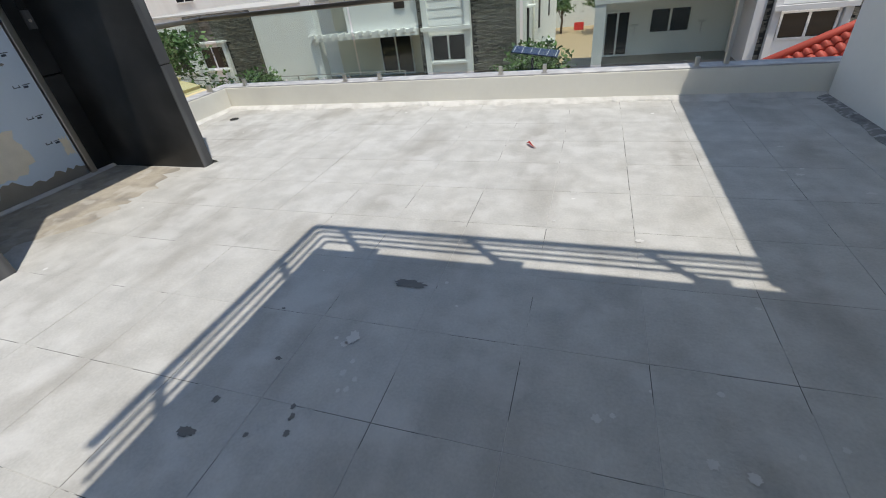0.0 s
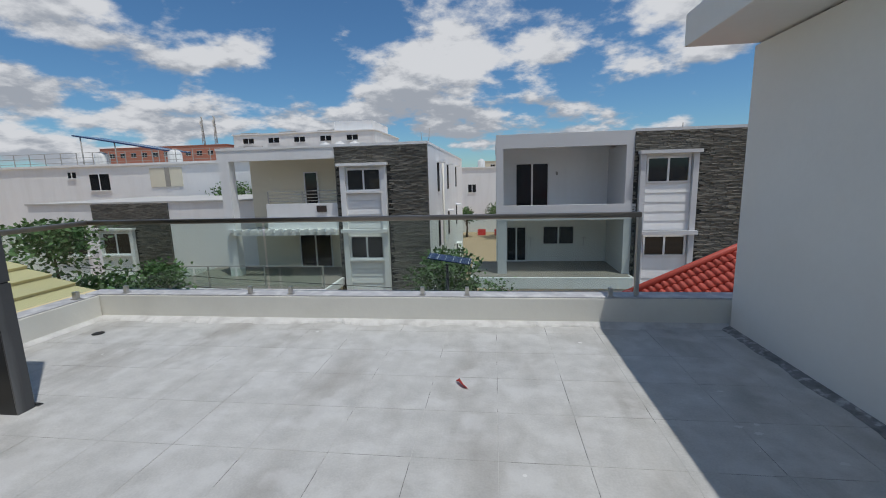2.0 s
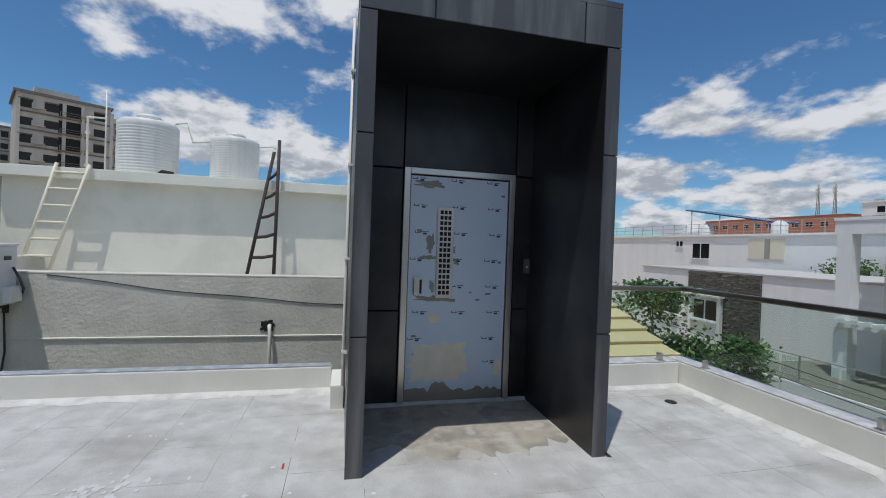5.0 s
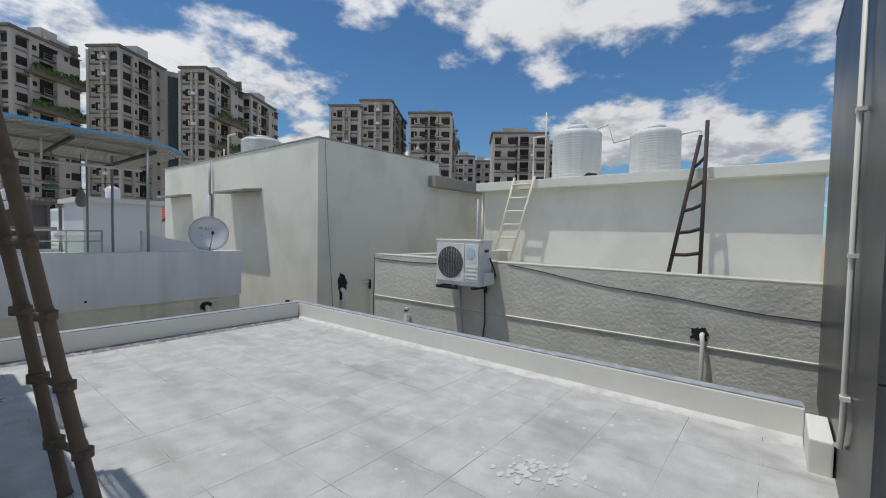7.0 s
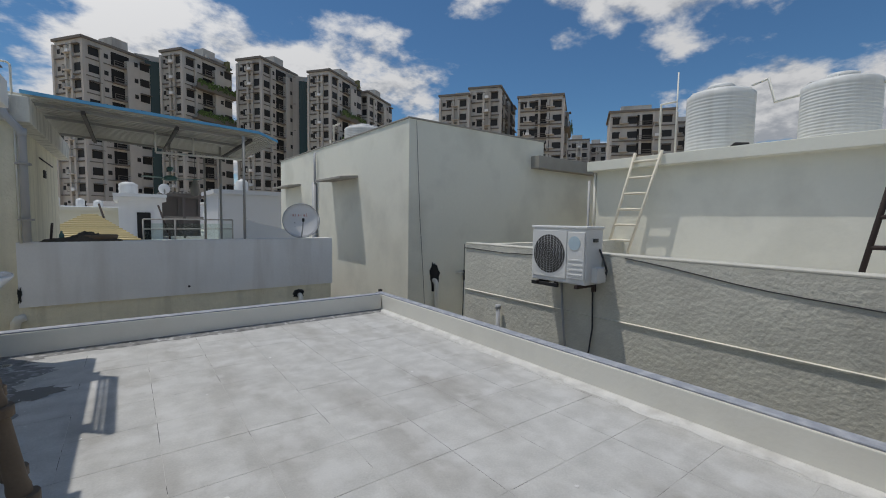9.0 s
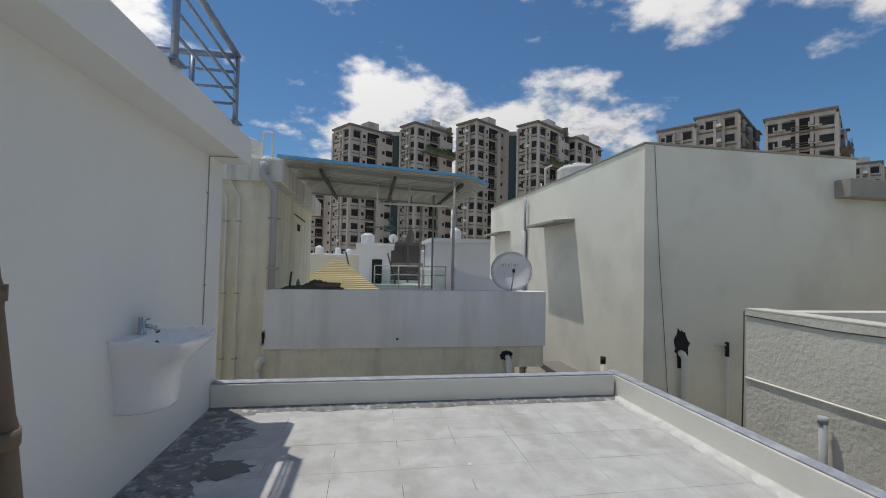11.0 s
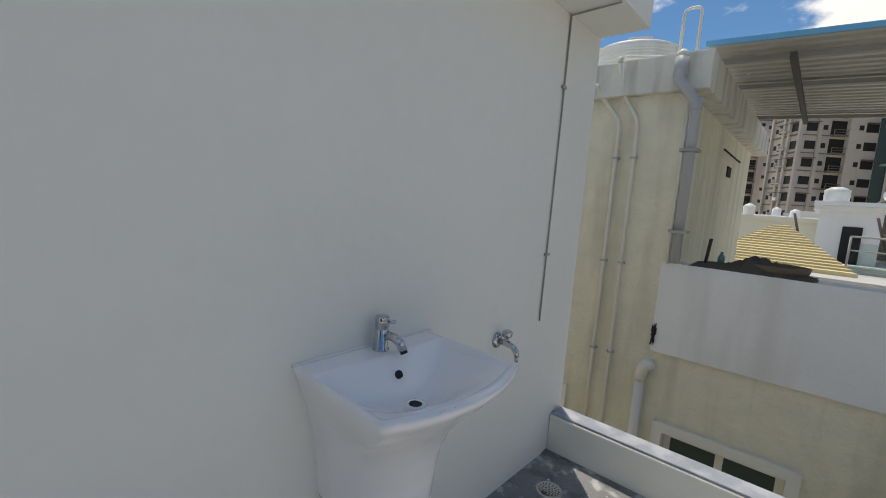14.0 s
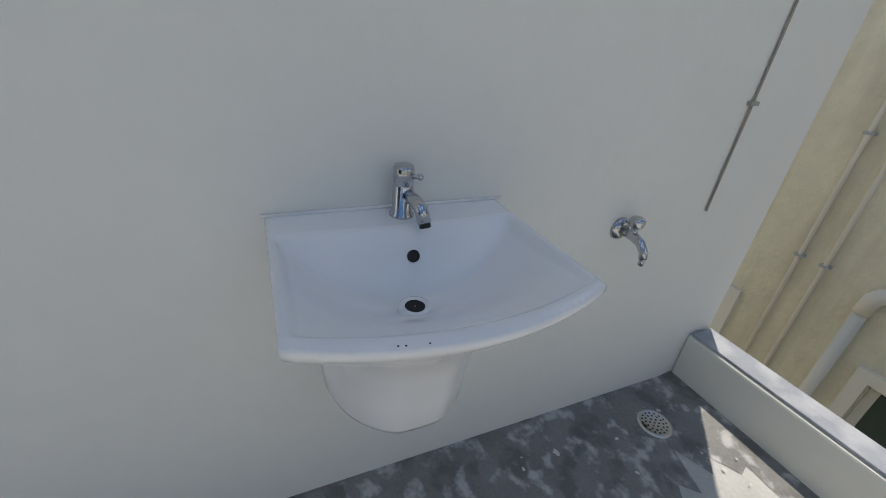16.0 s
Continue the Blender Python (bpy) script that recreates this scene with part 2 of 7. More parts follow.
M_RLADDER = material("rusty dark iron", (0.05, 0.035, 0.03), 0.8, vary=0.4, scale=10)
M_CERAMIC = material("white glazed ceramic", (0.89, 0.88, 0.875), 0.16, vary=0.015, scale=1, coat=0.15)
M_SHEET = material("galvanised profiled sheet", (0.55, 0.54, 0.48), 0.6, metal=0.0, vary=0.12, scale=2)
M_RAFTER = material("dark stained rafter steel", (0.07, 0.062, 0.052), 0.7, vary=0.3)
M_RAIL = material("brown-tinted handrail steel", (0.30, 0.265, 0.225), 0.34, metal=1.0, vary=0.12, scale=4)
M_TOWERWIN = material("dim tower window", (0.018, 0.018, 0.018), 0.55, vary=0.2, scale=0.4)
M_BLUEEDGE = material("blue painted sheet edge", (0.14, 0.42, 0.66), 0.5)
M_BEAM = material("grey painted steel", (0.36, 0.35, 0.32), 0.6, vary=0.15)
M_BLUEPIPE = material("blue-grey rail pipe", (0.26, 0.31, 0.38), 0.4, metal=0.6)
M_HWHITE = material("white house paint", (0.84, 0.84, 0.825), 0.75, vary=0.05, scale=0.4, stain=(0.66, 0.65, 0.62), streak=0.22, stain_scale=0.5)
M_HGREY = material("light grey house paint", (0.60, 0.605, 0.61), 0.75, vary=0.05, scale=0.4)
M_HCREAM = material("cream house paint", (0.72, 0.68, 0.54), 0.75, vary=0.05, scale=0.4)
M_STONE = material("dark slate cladding", (0.175, 0.165, 0.138), 0.85, vary=0.35, scale=3.0, bump=0.01, bump_scale=9, per_island=0.30)
M_STONEBACK = material("slate joint shadow", (0.045, 0.045, 0.042), 0.95)
M_TERRA = material("terrace tile grey", (0.25, 0.225, 0.195), 0.7, vary=0.12, scale=1.5)
M_REDTILE = material("red clay roof tile", (0.42, 0.065, 0.04), 0.6, vary=0.18, scale=5, per_object=0.1)
M_YELROOF = material("yellow roofing shingle", (0.62, 0.52, 0.285), 0.7, vary=0.10, scale=2, per_object=0.08)
M_TOWER = material("weathered tower paint", (0.55, 0.53, 0.49), 0.85, vary=0.22, scale=0.09, stain=(0.30, 0.275, 0.24), streak=0.6, stain_scale=0.12, stain_lo=0.52, stain_hi=0.70)
M_TOWERD = material("stained dark tower paint", (0.19, 0.175, 0.155), 0.9, vary=0.25, scale=0.15)
M_TOWERG = material("dark green tower glass", (0.02, 0.045, 0.04), 0.2)
M_TOWEROLIVE = material("olive tower fin", (0.17, 0.17, 0.085), 0.85, vary=0.2, scale=0.2)
M_LEAF = material("tree leaves", (0.085, 0.155, 0.045), 0.6, vary=0.3, scale=2.5, per_island=0.5)
M_BARK = material("bark", (0.13, 0.10, 0.07), 0.9, vary=0.3, scale=6)
M_EARTH = material("sandy bare ground", (0.46, 0.33, 0.20), 0.95, vary=0.12, scale=0.15)
M_ROAD = material("asphalt road", (0.07, 0.07, 0.07), 0.9, vary=0.2, scale=0.5)
M_ROOFCONC = material("roof concrete", (0.50, 0.49, 0.46), 0.9, vary=0.15, scale=0.6)
M_BRICKRED = material("terracotta apartment paint", (0.45, 0.19, 0.13), 0.85, vary=0.12, scale=0.2)
M_SOLAR = material("blue solar cells", (0.04, 0.06, 0.13), 0.15, vary=0.1)
M_RED = material("red plastic", (0.55, 0.03, 0.02), 0.5)
M_DISH = material("grey-white dish enamel", (0.86, 0.86, 0.86), 0.45, vary=0.05)
M_DISHMARK = material("faded red print", (0.62, 0.40, 0.37), 0.6)
M_WHITESTAIN = material("dried white paint", (0.60, 0.597, 0.58), 0.8, vary=0.12, scale=20)
M_FILLET = material("white cement fillet", (0.60, 0.595, 0.57), 0.85, vary=0.25, scale=9, bump=0.004, bump_scale=30, stain=(0.40, 0.39, 0.37), stain_amount=0.6, stain_scale=6)
M_DARKSTAIN = material("damp dark stain", (0.17, 0.165, 0.155), 0.7, vary=0.3, scale=12)
M_FANGREEN = material("dull green fan enamel", (0.10, 0.22, 0.20), 0.5, vary=0.15, scale=6)
M_BEAMPLASTER = material("stained cream plaster", (0.70, 0.68, 0.60), 0.85, vary=0.18, scale=4, bump=0.006, bump_scale=22, stain=(0.33, 0.31, 0.27), streak=0.6, stain_scale=2.5)
M_DUST = material("ochre building dust", (0.40, 0.365, 0.305), 0.95, vary=0.45, scale=7, bump=0.003, bump_scale=40, stain=(0.24, 0.225, 0.20), stain_amount=0.8, stain_scale=4.5, second=((0.52, 0.50, 0.46), 0.6, 5.5))
M_BLUEGREY = material("grey-blue wall paint", (0.42, 0.46, 0.47), 0.8, vary=0.12, scale=2)
M_CLOTH = material("dark mixed junk", (0.09, 0.075, 0.055), 0.9, vary=0.6, scale=12)


# ---- geometry helpers ----
def box(bm, x0, x1, y0, y1, z0, z1):
    vs = [bm.verts.new(c) for c in ((x0, y0, z0), (x1, y0, z0), (x1, y1, z0), (x0, y1, z0), (x0, y0, z1), (x1, y0, z1), (x1, y1, z1), (x0, y1, z1))]
    for f in ((0, 3, 2, 1), (4, 5, 6, 7), (0, 1, 5, 4), (1, 2, 6, 5), (2, 3, 7, 6), (3, 0, 4, 7)):
        bm.faces.new([vs[i] for i in f])
    return vs


def boxes(*lots):
    bm = bmesh.new()
    for b in lots:
        box(bm, *b)
    return bm


def bevelled(bm, width, segments=2):
    bmesh.ops.bevel(bm, geom=bm.edges[:], offset=width, segments=segments, affect="EDGES", profile=0.6)
    return bm


def tube(points, radius, sides=10, closed_ends=True, bm=None):
    """A round bar along a polyline, mitred at the bends."""
    bm = bm or bmesh.new()
    pts = [Vector(p) for p in points]
    rings = []
    ref = None
    for i, p in enumerate(pts):
        a = (pts[i] - pts[i - 1]).normalized() if i else (pts[1] - pts[0]).normalized()
        b = (pts[i + 1] - pts[i]).normalized() if i + 1 < len(pts) else a
        d = (a + b).normalized()
        if ref is None:
            ref = d.orthogonal().normalized()
        u = (ref - d * ref.dot(d)).normalized()
        ref = u
        v = d.cross(u)
        r = radius[i] if isinstance(radius, (list, tuple)) else radius
        r2 = r / max(0.5, d.dot(a))
        rings.append([bm.verts.new(p + (u * math.cos(2 * math.pi * k / sides) + v * math.sin(2 * math.pi * k / sides)) * r2) for k in range(sides)])
    for r0, r1 in zip(rings, rings[1:]):
        for k in range(sides):
            f = bm.faces.new((r0[k], r0[(k + 1) % sides], r1[(k + 1) % sides], r1[k]))
            f.smooth = True
    if closed_ends:
        bm.faces.new(rings[0][::-1])
        bm.faces.new(rings[-1])
    return bm


def lathe(profile, sides=32, centre=(0, 0, 0), bm=None, cap=True):
    """Turn (radius, height) pairs round a vertical axis."""
    bm = bm or bmesh.new()
    c = Vector(centre)
    rings = []
    for r, z in profile:
        rings.append([bm.verts.new(c + Vector((r * math.cos(2 * math.pi * k / sides), r * math.sin(2 * math.pi * k / sides), z))) for k in range(sides)])
    for r0, r1 in zip(rings, rings[1:]):
        for k in range(sides):
            f = bm.faces.new((r0[k], r0[(k + 1) % sides], r1[(k + 1) % sides], r1[k]))
            f.smooth = True
    if cap:
        bm.faces.new(rings[0][::-1])
        bm.faces.new(rings[-1])
    return bm


def extrude_outline(pts, axis, a0, a1, bm=None):
    """A prism: pts are 2D, swept along axis ('x','y','z') from a0 to a1."""
    bm = bm or bmesh.new()

    def at(p, a):
        return {"x": (a, p[0], p[1]), "y": (p[0], a, p[1]), "z": (p[0], p[1], a)}[axis]

    lo = [bm.verts.new(at(p, a0)) for p in pts]
    hi = [bm.verts.new(at(p, a1)) for p in pts]
    bm.faces.new(lo[::-1])
    bm.faces.new(hi)
    n = len(pts)
    for i in range(n):
        bm.faces.new((lo[i], lo[(i + 1) % n], hi[(i + 1) % n], hi[i]))
    bmesh.ops.recalc_face_normals(bm, faces=bm.faces[:])
    return bm


def mesh_of(name, bm, mat):
    me = bpy.data.meshes.new(name)
    bm.to_mesh(me)
    bm.free()
    me.materials.append(mat)
    return me


def part(name, bm, mat, parent=None, label=""):
    ob = new(name, mesh_of(name, bm, mat))
    if parent is not None:
        ob.parent = parent
        ob.matrix_parent_inverse = Matrix.Identity(4)
    if label:
        ob["label"] = label
    return ob


def thing(name, label, category, group="", loc=(0, 0, 0), rz=0.0):
    ob = new(name)
    ob.empty_display_size = 0.1
    ob.matrix_basis = pose(*loc, 0, 0, rz)
    return tagged(ob, label, category, group)


def structure(name, bm, mat, label, category):
    return tagged(part(name, bm, mat), label, category, kind="structure")


# ---- the terrace ----
GROUND = -6.6
XW, XE, YN, YS = -5.0, -0.95, 4.45, -5.29     # inner faces of west parapet, sink wall, north and south parapets
EBX = 1.80                                     # west face of the eastern block
SLAB_T, SLAB_B = 2.55, 2.30

structure("ground", boxes((-900, 900, -900, 900, GROUND - 0.5, GROUND)), M_EARTH, "sandy earth ground between the houses", "ground")
structure("road", boxes((-120, 120, 9.5, 14.5, GROUND, GROUND + 0.02)), M_ROAD, "grey asphalt lane between the villa rows", "road")

floor = structure("floor", boxes((-5.2, 2.2, -5.5, 4.65, -0.30, -0.0018)), M_JOINT, "cement joints and bed under the terrace tiles", "floor")

structure("wall_building", boxes((-5.2, 8.0, -5.5, 4.65, GROUND, -0.30)), M_WALL, "off-white painted walls of the house below", "wall")

# parapets with a cement coping
def parapet(name, x0, x1, y0, y1, top, cap=M_COPING):
    structure(name, bevelled(boxes((x0, x1, y0, y1, -0.30, top + 0.012)), 0.010), M_PARAPET, "low cream painted parapet wall round the terrace", "parapet")
    c = structure("coping", bevelled(boxes((x0 + 0.006, x1 - 0.008, y0 + 0.006, y1 - 0.008, top + 0.013, top + 0.026)), 0.005), cap, "rough grey cement coping on the parapet", "coping")
    return c


parapet("parapet_north", -4.86, 2.10, YN, YN + 0.22, 0.25)
parapet("parapet_northwest", -4.88, -4.66, 2.72, YN - 0.012, 0.25)
parapet("parapet_west", XW - 0.12, XW, YS - 0.22, 0.785, 0.215, M_WCOPING)
parapet("parapet_south", XW + 0.012, XE - 0.002, YS - 0.13, YS, 0.220, M_WCOPING)

# main block: west wall, north wall with its doorway, east block
WT = 0.2
structure("wall_west", boxes((XE, XE + WT, -5.42, -0.6, -0.30, SLAB_B)), M_WALL, "smooth off-white wall carrying the washbasin", "wall")
structure("wall_north", boxes((XE + WT, -0.55, -0.8, -0.6, -0.30, SLAB_B), (0.45, EBX, -0.8, -0.6, -0.30, SLAB_B), (-0.55, 0.45, -0.8, -0.6, 2.1, SLAB_B)), M_WALL, "off-white wall with the doorway to the stairs", "wall")
structure("wall_east_block", boxes((EBX, EBX + WT, -0.6, 4.42, -0.30, SLAB_B + 0.14), (EBX + WT, 8.0, 4.22, 4.42, -0.30, SLAB_B + 0.14)), M_WALL, "smooth cream-white wall of the stair block", "wall")
structure("wall_inside", boxes((XE + WT, 8.0, -5.42, -5.22, -0.30, SLAB_B), (8.0, 8.2, -5.42, 4.42, -0.30, SLAB_B), (EBX, EBX + WT, -2.6, -0.8, -0.30, SLAB_B), (XE + WT, EBX, -2.8, -2.6, -0.30, SLAB_B)), M_WALL, "plain off-white walls closing the block", "wall")
structure("ceiling_roof_slab", bevelled(boxes((-1.20, 8.2, -5.42, -0.60, SLAB_B + 0.001, SLAB_T)), 0.01), M_WALL, "white overhanging roof slab with a plain fascia", "roof slab")
structure("ceiling_porch_slab", bevelled(boxes((-1.03, 8.2, -0.598, 1.0, SLAB_B + 0.001, SLAB_T)), 0.01), M_WALL, "white porch slab over the stair door", "roof slab")
structure("ceiling_east_slab", bevelled(boxes((1.245, 8.2, 1.002, 4.42, 2.46, 2.72)), 0.01), M_WALL, "white overhanging slab of the stair block roof", "roof slab")


def roof_rail(name, a, b, posts, top):
    """Steel pipe rail on the roof edge from a to b (x, y), posts at the given fractions."""
    ob = thing(name, "blue-grey steel pipe railing along the flat roof edge", "railing", "roof railings")
    a, b = Vector((*a, 0)), Vector((*b, 0))
    h = top - SLAB_T
    for f in posts:
        p = a.lerp(b, f)
        part("post", tube([p + Vector((0, 0, SLAB_T - 0.02)), p + Vector((0, 0, top))], 0.022), M_BLUEPIPE, ob)
        part("base_plate", boxes((p.x - 0.03, p.x + 0.12, p.y - 0.11, p.y + 0.03, SLAB_T, SLAB_T + 0.01)), M_BLUEPIPE, ob)
    for f, r in ((1.0, 0.026), (0.76, 0.012), (0.52, 0.012), (0.28, 0.012)):
        z = SLAB_T + h * f
        part("bar", tube([a + Vector((0, 0, z)), b + Vector((0, 0, z))], r), M_BLUEPIPE, ob)
    return ob


roof_rail("roof_railing", (-1.215, -4.88), (-1.215, -3.72), (0.02, 0.98), 3.12)
roof_rail("roof_railing", (-1.215, -2.95), (-1.215, -0.62), (0.02, 0.5, 0.98), 3.12)
roof_rail("roof_railing", (-0.94, -0.5), (-0.94, 1.015), (0.2, 0.75), 3.55)
roof_rail("roof_railing", (-0.94, 1.015), (1.68, 1.015), (0.07, 0.375, 0.72), 3.55)
roof_rail("roof_railing", (-1.19, -4.88), (1.2, -4.88), (0.14, 0.5, 0.98), 3.12)

# ---- lift ----
LX0, LX1 = -3.40, -4.54
lift = thing("lift_enclosure", "dark grey aluminium-clad lift enclosure on the terrace", "lift enclosure")
LY0, LY1, LT = 0.905, 2.69, 0.105
part("side_fin", bevelled(boxes((LX1 - 1.6, LX0 - 0.012, LY0 + 0.004, LY0 + LT, -0.05, 3.12)), 0.004), M_CLAD, lift)
part("side_fin", bevelled(boxes((LX1 - 1.6, LX0 - 0.012, LY1 - LT, LY1 - 0.004, -0.05, 3.12)), 0.004), M_CLAD, lift)
for y0, y1 in ((LY0, LY0 + LT), (LY1 - LT, LY1)):
    for z0, z1 in ((-0.02, 0.855), (0.865, 2.095), (2.105, 2.84)):
        part("edge_panel", bevelled(boxes((LX0 - 0.012, LX0, y0, y1, z0, z1)), 0.003), M_CLADEDGE, lift)
part("canopy", boxes((LX1 - 1.6, LX0 - 0.012, LY0 + LT, LY1 - LT, 2.85, 3.12)), M_CLAD, lift)
for y0, y1 in ((LY0, 1.36), (1.37, 2.40), (2.41, LY1)):
    part("fascia_panel", bevelled(boxes((LX0 - 0.012, LX0, y0, y1, 2.85, 3.12)), 0.003), M_CLADEDGE, lift)
part("roof", boxes((LX1 - 1.6, LX0, LY0, LY1, 3.122, 3.16)), M_CLADEDGE, lift)
part("lift_head", bevelled(boxes((-5.6, -3.75, 1.25, 2.2, 3.16, 3.75)), 0.02), M_CLADEDGE, lift)
# back wall as panels round the door
part("backing", boxes((LX1 - 0.12, LX1 - 0.03, LY0 + LT, LY1 - LT, -0.05, 2.85)), M_GAP, lift)
for y0, y1, z0, z1 in ((LY0 + LT, 1.345, -0.05, 0.835), (LY0 + LT, 1.345, 0.85, 2.10), (LY0 + LT, 1.345, 2.115, 2.85), (1.36, 2.41, 2.125, 2.85),
                       (2.425, LY1 - LT, -0.05, 0.85), (2.425, LY1 - LT, 0.865, 2.10), (2.425, LY1 - LT, 2.115, 2.85)):
    part("back_panel", bevelled(boxes((LX1 - 0.03, LX1, y0, y1, z0, z1)), 0.003), M_CLAD, lift)
part("call_panel", bevelled(boxes((LX1, LX1 + 0.012, 2.52, 2.59, 1.345, 1.485)), 0.004), M_BLACK, lift, "black call panel with a small button")
part("call_plate", bevelled(boxes((LX1, LX1 + 0.016, 2.522, 2.588, 1.20, 1.335)), 0.002), M_CLADEDGE, lift)
part("button", tube([(LX1 + 0.016, 2.555, 1.26), (LX1 + 0.022, 2.555, 1.26)], 0.012), M_STEEL, lift)

door = thing("lift_door", "lift door in blue protective film, partly peeled, steel frame", "lift door")
DY0, DY1, DZ = 1.36, 2.41, 2.12
part("door_frame", bevelled(boxes((LX1 - 0.02, LX1 + 0.02, DY0, DY0 + 0.055, 0, DZ)), 0.004), M_STEEL, door)
part("door_frame", bevelled(boxes((LX1 - 0.02, LX1 + 0.02, DY1 - 0.055, DY1, 0, DZ)), 0.004), M_STEEL, door)
part("door_frame", bevelled(boxes((LX1 - 0.02, LX1 + 0.02, DY0 + 0.055, DY1 - 0.055, DZ - 0.055, DZ)), 0.004), M_STEEL, door)
leaf = part("door_leaf", boxes((LX1 - 0.03, LX1 - 0.004, DY0 + 0.062, DY1 - 0.062, 0.015, DZ - 0.065)), M_BAREDOOR, door)


def blob(y0, y1, z0, z1, x, thick, seed, ragged=0.2, n=28, bm=None):
    """A thin ragged patch in a plane facing +x."""
    rnd = random.Random(seed)
    bm = bm or bmesh.new()
    cy, cz, ry, rz = (y0 + y1) / 2, (z0 + z1) / 2, (y1 - y0) / 2, (z1 - z0) / 2
    pts = []
    for k in range(n):
        a = 2 * math.pi * k / n
        c, s = math.cos(a), math.sin(a)
        q = 1.0 / max(abs(c), abs(s)) ** 0.7
        r = q * (1 - ragged * rnd.random())
        pts.append((cy + ry * c * min(r, 1.0 / max(abs(c), 1e-6)), cz + rz * s * min(r, 1.0 / max(abs(s), 1e-6))))
    return extrude_outline(pts, "x", x, x + thick, bm)


fy0, fy1 = DY0 + 0.066, DY1 - 0.066
rf = random.Random(5)
low = [(fy0 + (fy1 - fy0) * k / 26, 0.10 + 0.05 * rf.random() + (0.05 if 6 < k < 12 else 0)) for k in range(27)]
part("blue_film", extrude_outline([(fy0, DZ - 0.07)] + low + [(fy1, DZ - 0.07)], "x", LX1 - 0.004, LX1 - 0.001), M_FILM, door)
part("paper_backing", blob(fy0, fy0 + 0.60, 0.17, 0.57, LX1 - 0.001, 0.002, 3, 0.25, 40), M_CREAMFILM, door)
part("paper_backing", blob(fy0 + 0.19, fy0 + 0.30, 0.72, 0.82, LX1 - 0.001, 0.002, 4, 0.3), M_CREAMFILM, door)
part("paper_backing", blob(fy1 - 0.09, fy1, 0.20, 0.40, LX1 - 0.001, 0.002, 9, 0.5), M_CREAMFILM, door)
for i, (y0, y1, z0, z1) in enumerate(((fy0, fy0 + 0.36, 1.94, 2.03), (fy0 + 0.15, fy0 + 0.24, 1.35, 1.56), (fy0 + 0.06, fy0 + 0.28, 1.30, 1.345), (fy0 + 0.36, fy0 + 0.44, 1.36, 1.44), (fy0 + 0.05, fy0 + 0.13, 1.54, 1.58),
                                      (fy0 + 0.02, fy0 + 0.5, 0.915, 0.985), (fy0 + 0.40, fy0 + 0.47, 1.25, 1.33), (fy0 + 0.62, fy0 + 0.69, 0.93, 0.955), (fy0 + 0.72, fy0 + 0.79, 0.985, 1.01), (fy0 + 0.83, fy0 + 0.88, 1.28, 1.31), (fy0 + 0.56, fy0 + 0.60, 1.00, 1.02), (fy0 + 0.05, fy0 + 0.12, 0.44, 0.46),
                                      (fy0 + 0.15, fy0 + 0.22, 0.30, 0.33), (fy0 + 0.84, fy0 + 0.90, 1.90, 1.93), (fy0 + 0.19, fy0 + 0.25, 1.00, 1.13), (fy0 + 0.03, fy0 + 0.10, 0.60, 0.63))):
    part("bare_patch", blob(y0, y1, z0, z1, LX1 - 0.001, 0.0015, 20 + i, 0.55, 22), M_BAREDOOR, leaf)
# printed marks on the film, too small to read
for r, z in enumerate((2.02, 1.78, 1.54, 1.30, 1.06, 0.82, 0.58, 0.36)):
    for c, y in enumerate((fy0 + 0.10, fy0 + 0.46, fy0 + 0.80)):
        if (r, c) in ((4, 0), (6, 1), (7, 0)):
            continue
        y += 0.02 * ((r * 7 + c * 3) % 3 - 1)
        bm = boxes((LX1, LX1 + 0.0008, y - 0.07, y - 0.02, z, z + 0.006), (LX1, LX1 + 0.0008, y - 0.005, y + 0.055, z + 0.010, z + 0.016), (LX1, LX1 + 0.0008, y, y + 0.035, z - 0.012, z + 0.004),
                   (LX1, LX1 + 0.0008, y - 0.072, y - 0.066, z, z + 0.022), (LX1, LX1 + 0.0008, y - 0.03, y - 0.024, z, z + 0.02))
        part("printed_mark", bm, M_INK, leaf)
vent = part("vision_grille", bevelled(boxes((LX1, LX1 + 0.012, 1.675, 1.83, 0.96, 1.775)), 0.004), M_STEEL, door, "steel grille plate with small square holes")
for r in range(16):
    for c in range(3):
        y, z = 1.699 + c * 0.037, 0.99 + r * 0.0485
        part("hole", boxes((LX1 + 0.0125, LX1 + 0.0135, y, y + 0.028, z, z + 0.034)), M_DARK, vent)
part("door_handle", bevelled(boxes((LX1, LX1 + 0.03, 1.475, 1.55, 0.985, 1.14)), 0.006), M_STEEL, door, "recessed steel pull handle")
part("handle_recess", boxes((LX1 + 0.0305, LX1 + 0.0315, 1.525, 1.545, 1.0, 1.125)), M_DARK, door)

# west parapet end block beside the lift and a thin pipe up its side
structure("parapet_end", bevelled(boxes((-4.998, -4.52, 0.785, 0.90, -0.3, 0.205)), 0.012), M_PARAPET, "cream end block of the west parapet beside the lift", "parapet")
pipe_l = thing("conduit", "thin white pipe running up the lift side", "pipe")
part("pipe", tube([(-4.25, 0.882, 0.30), (-4.12, 0.882, 0.34), (-4.05, 0.882, 0.46), (-4.05, 0.882, 3.1)], 0.013), M_WPIPE, pipe_l)
for z in (0.6, 1.3, 2.0, 2.7):
    part("clip", boxes((-4.075, -4.025, 0.866, 0.904, z, z + 0.02)), M_WPIPE, pipe_l)


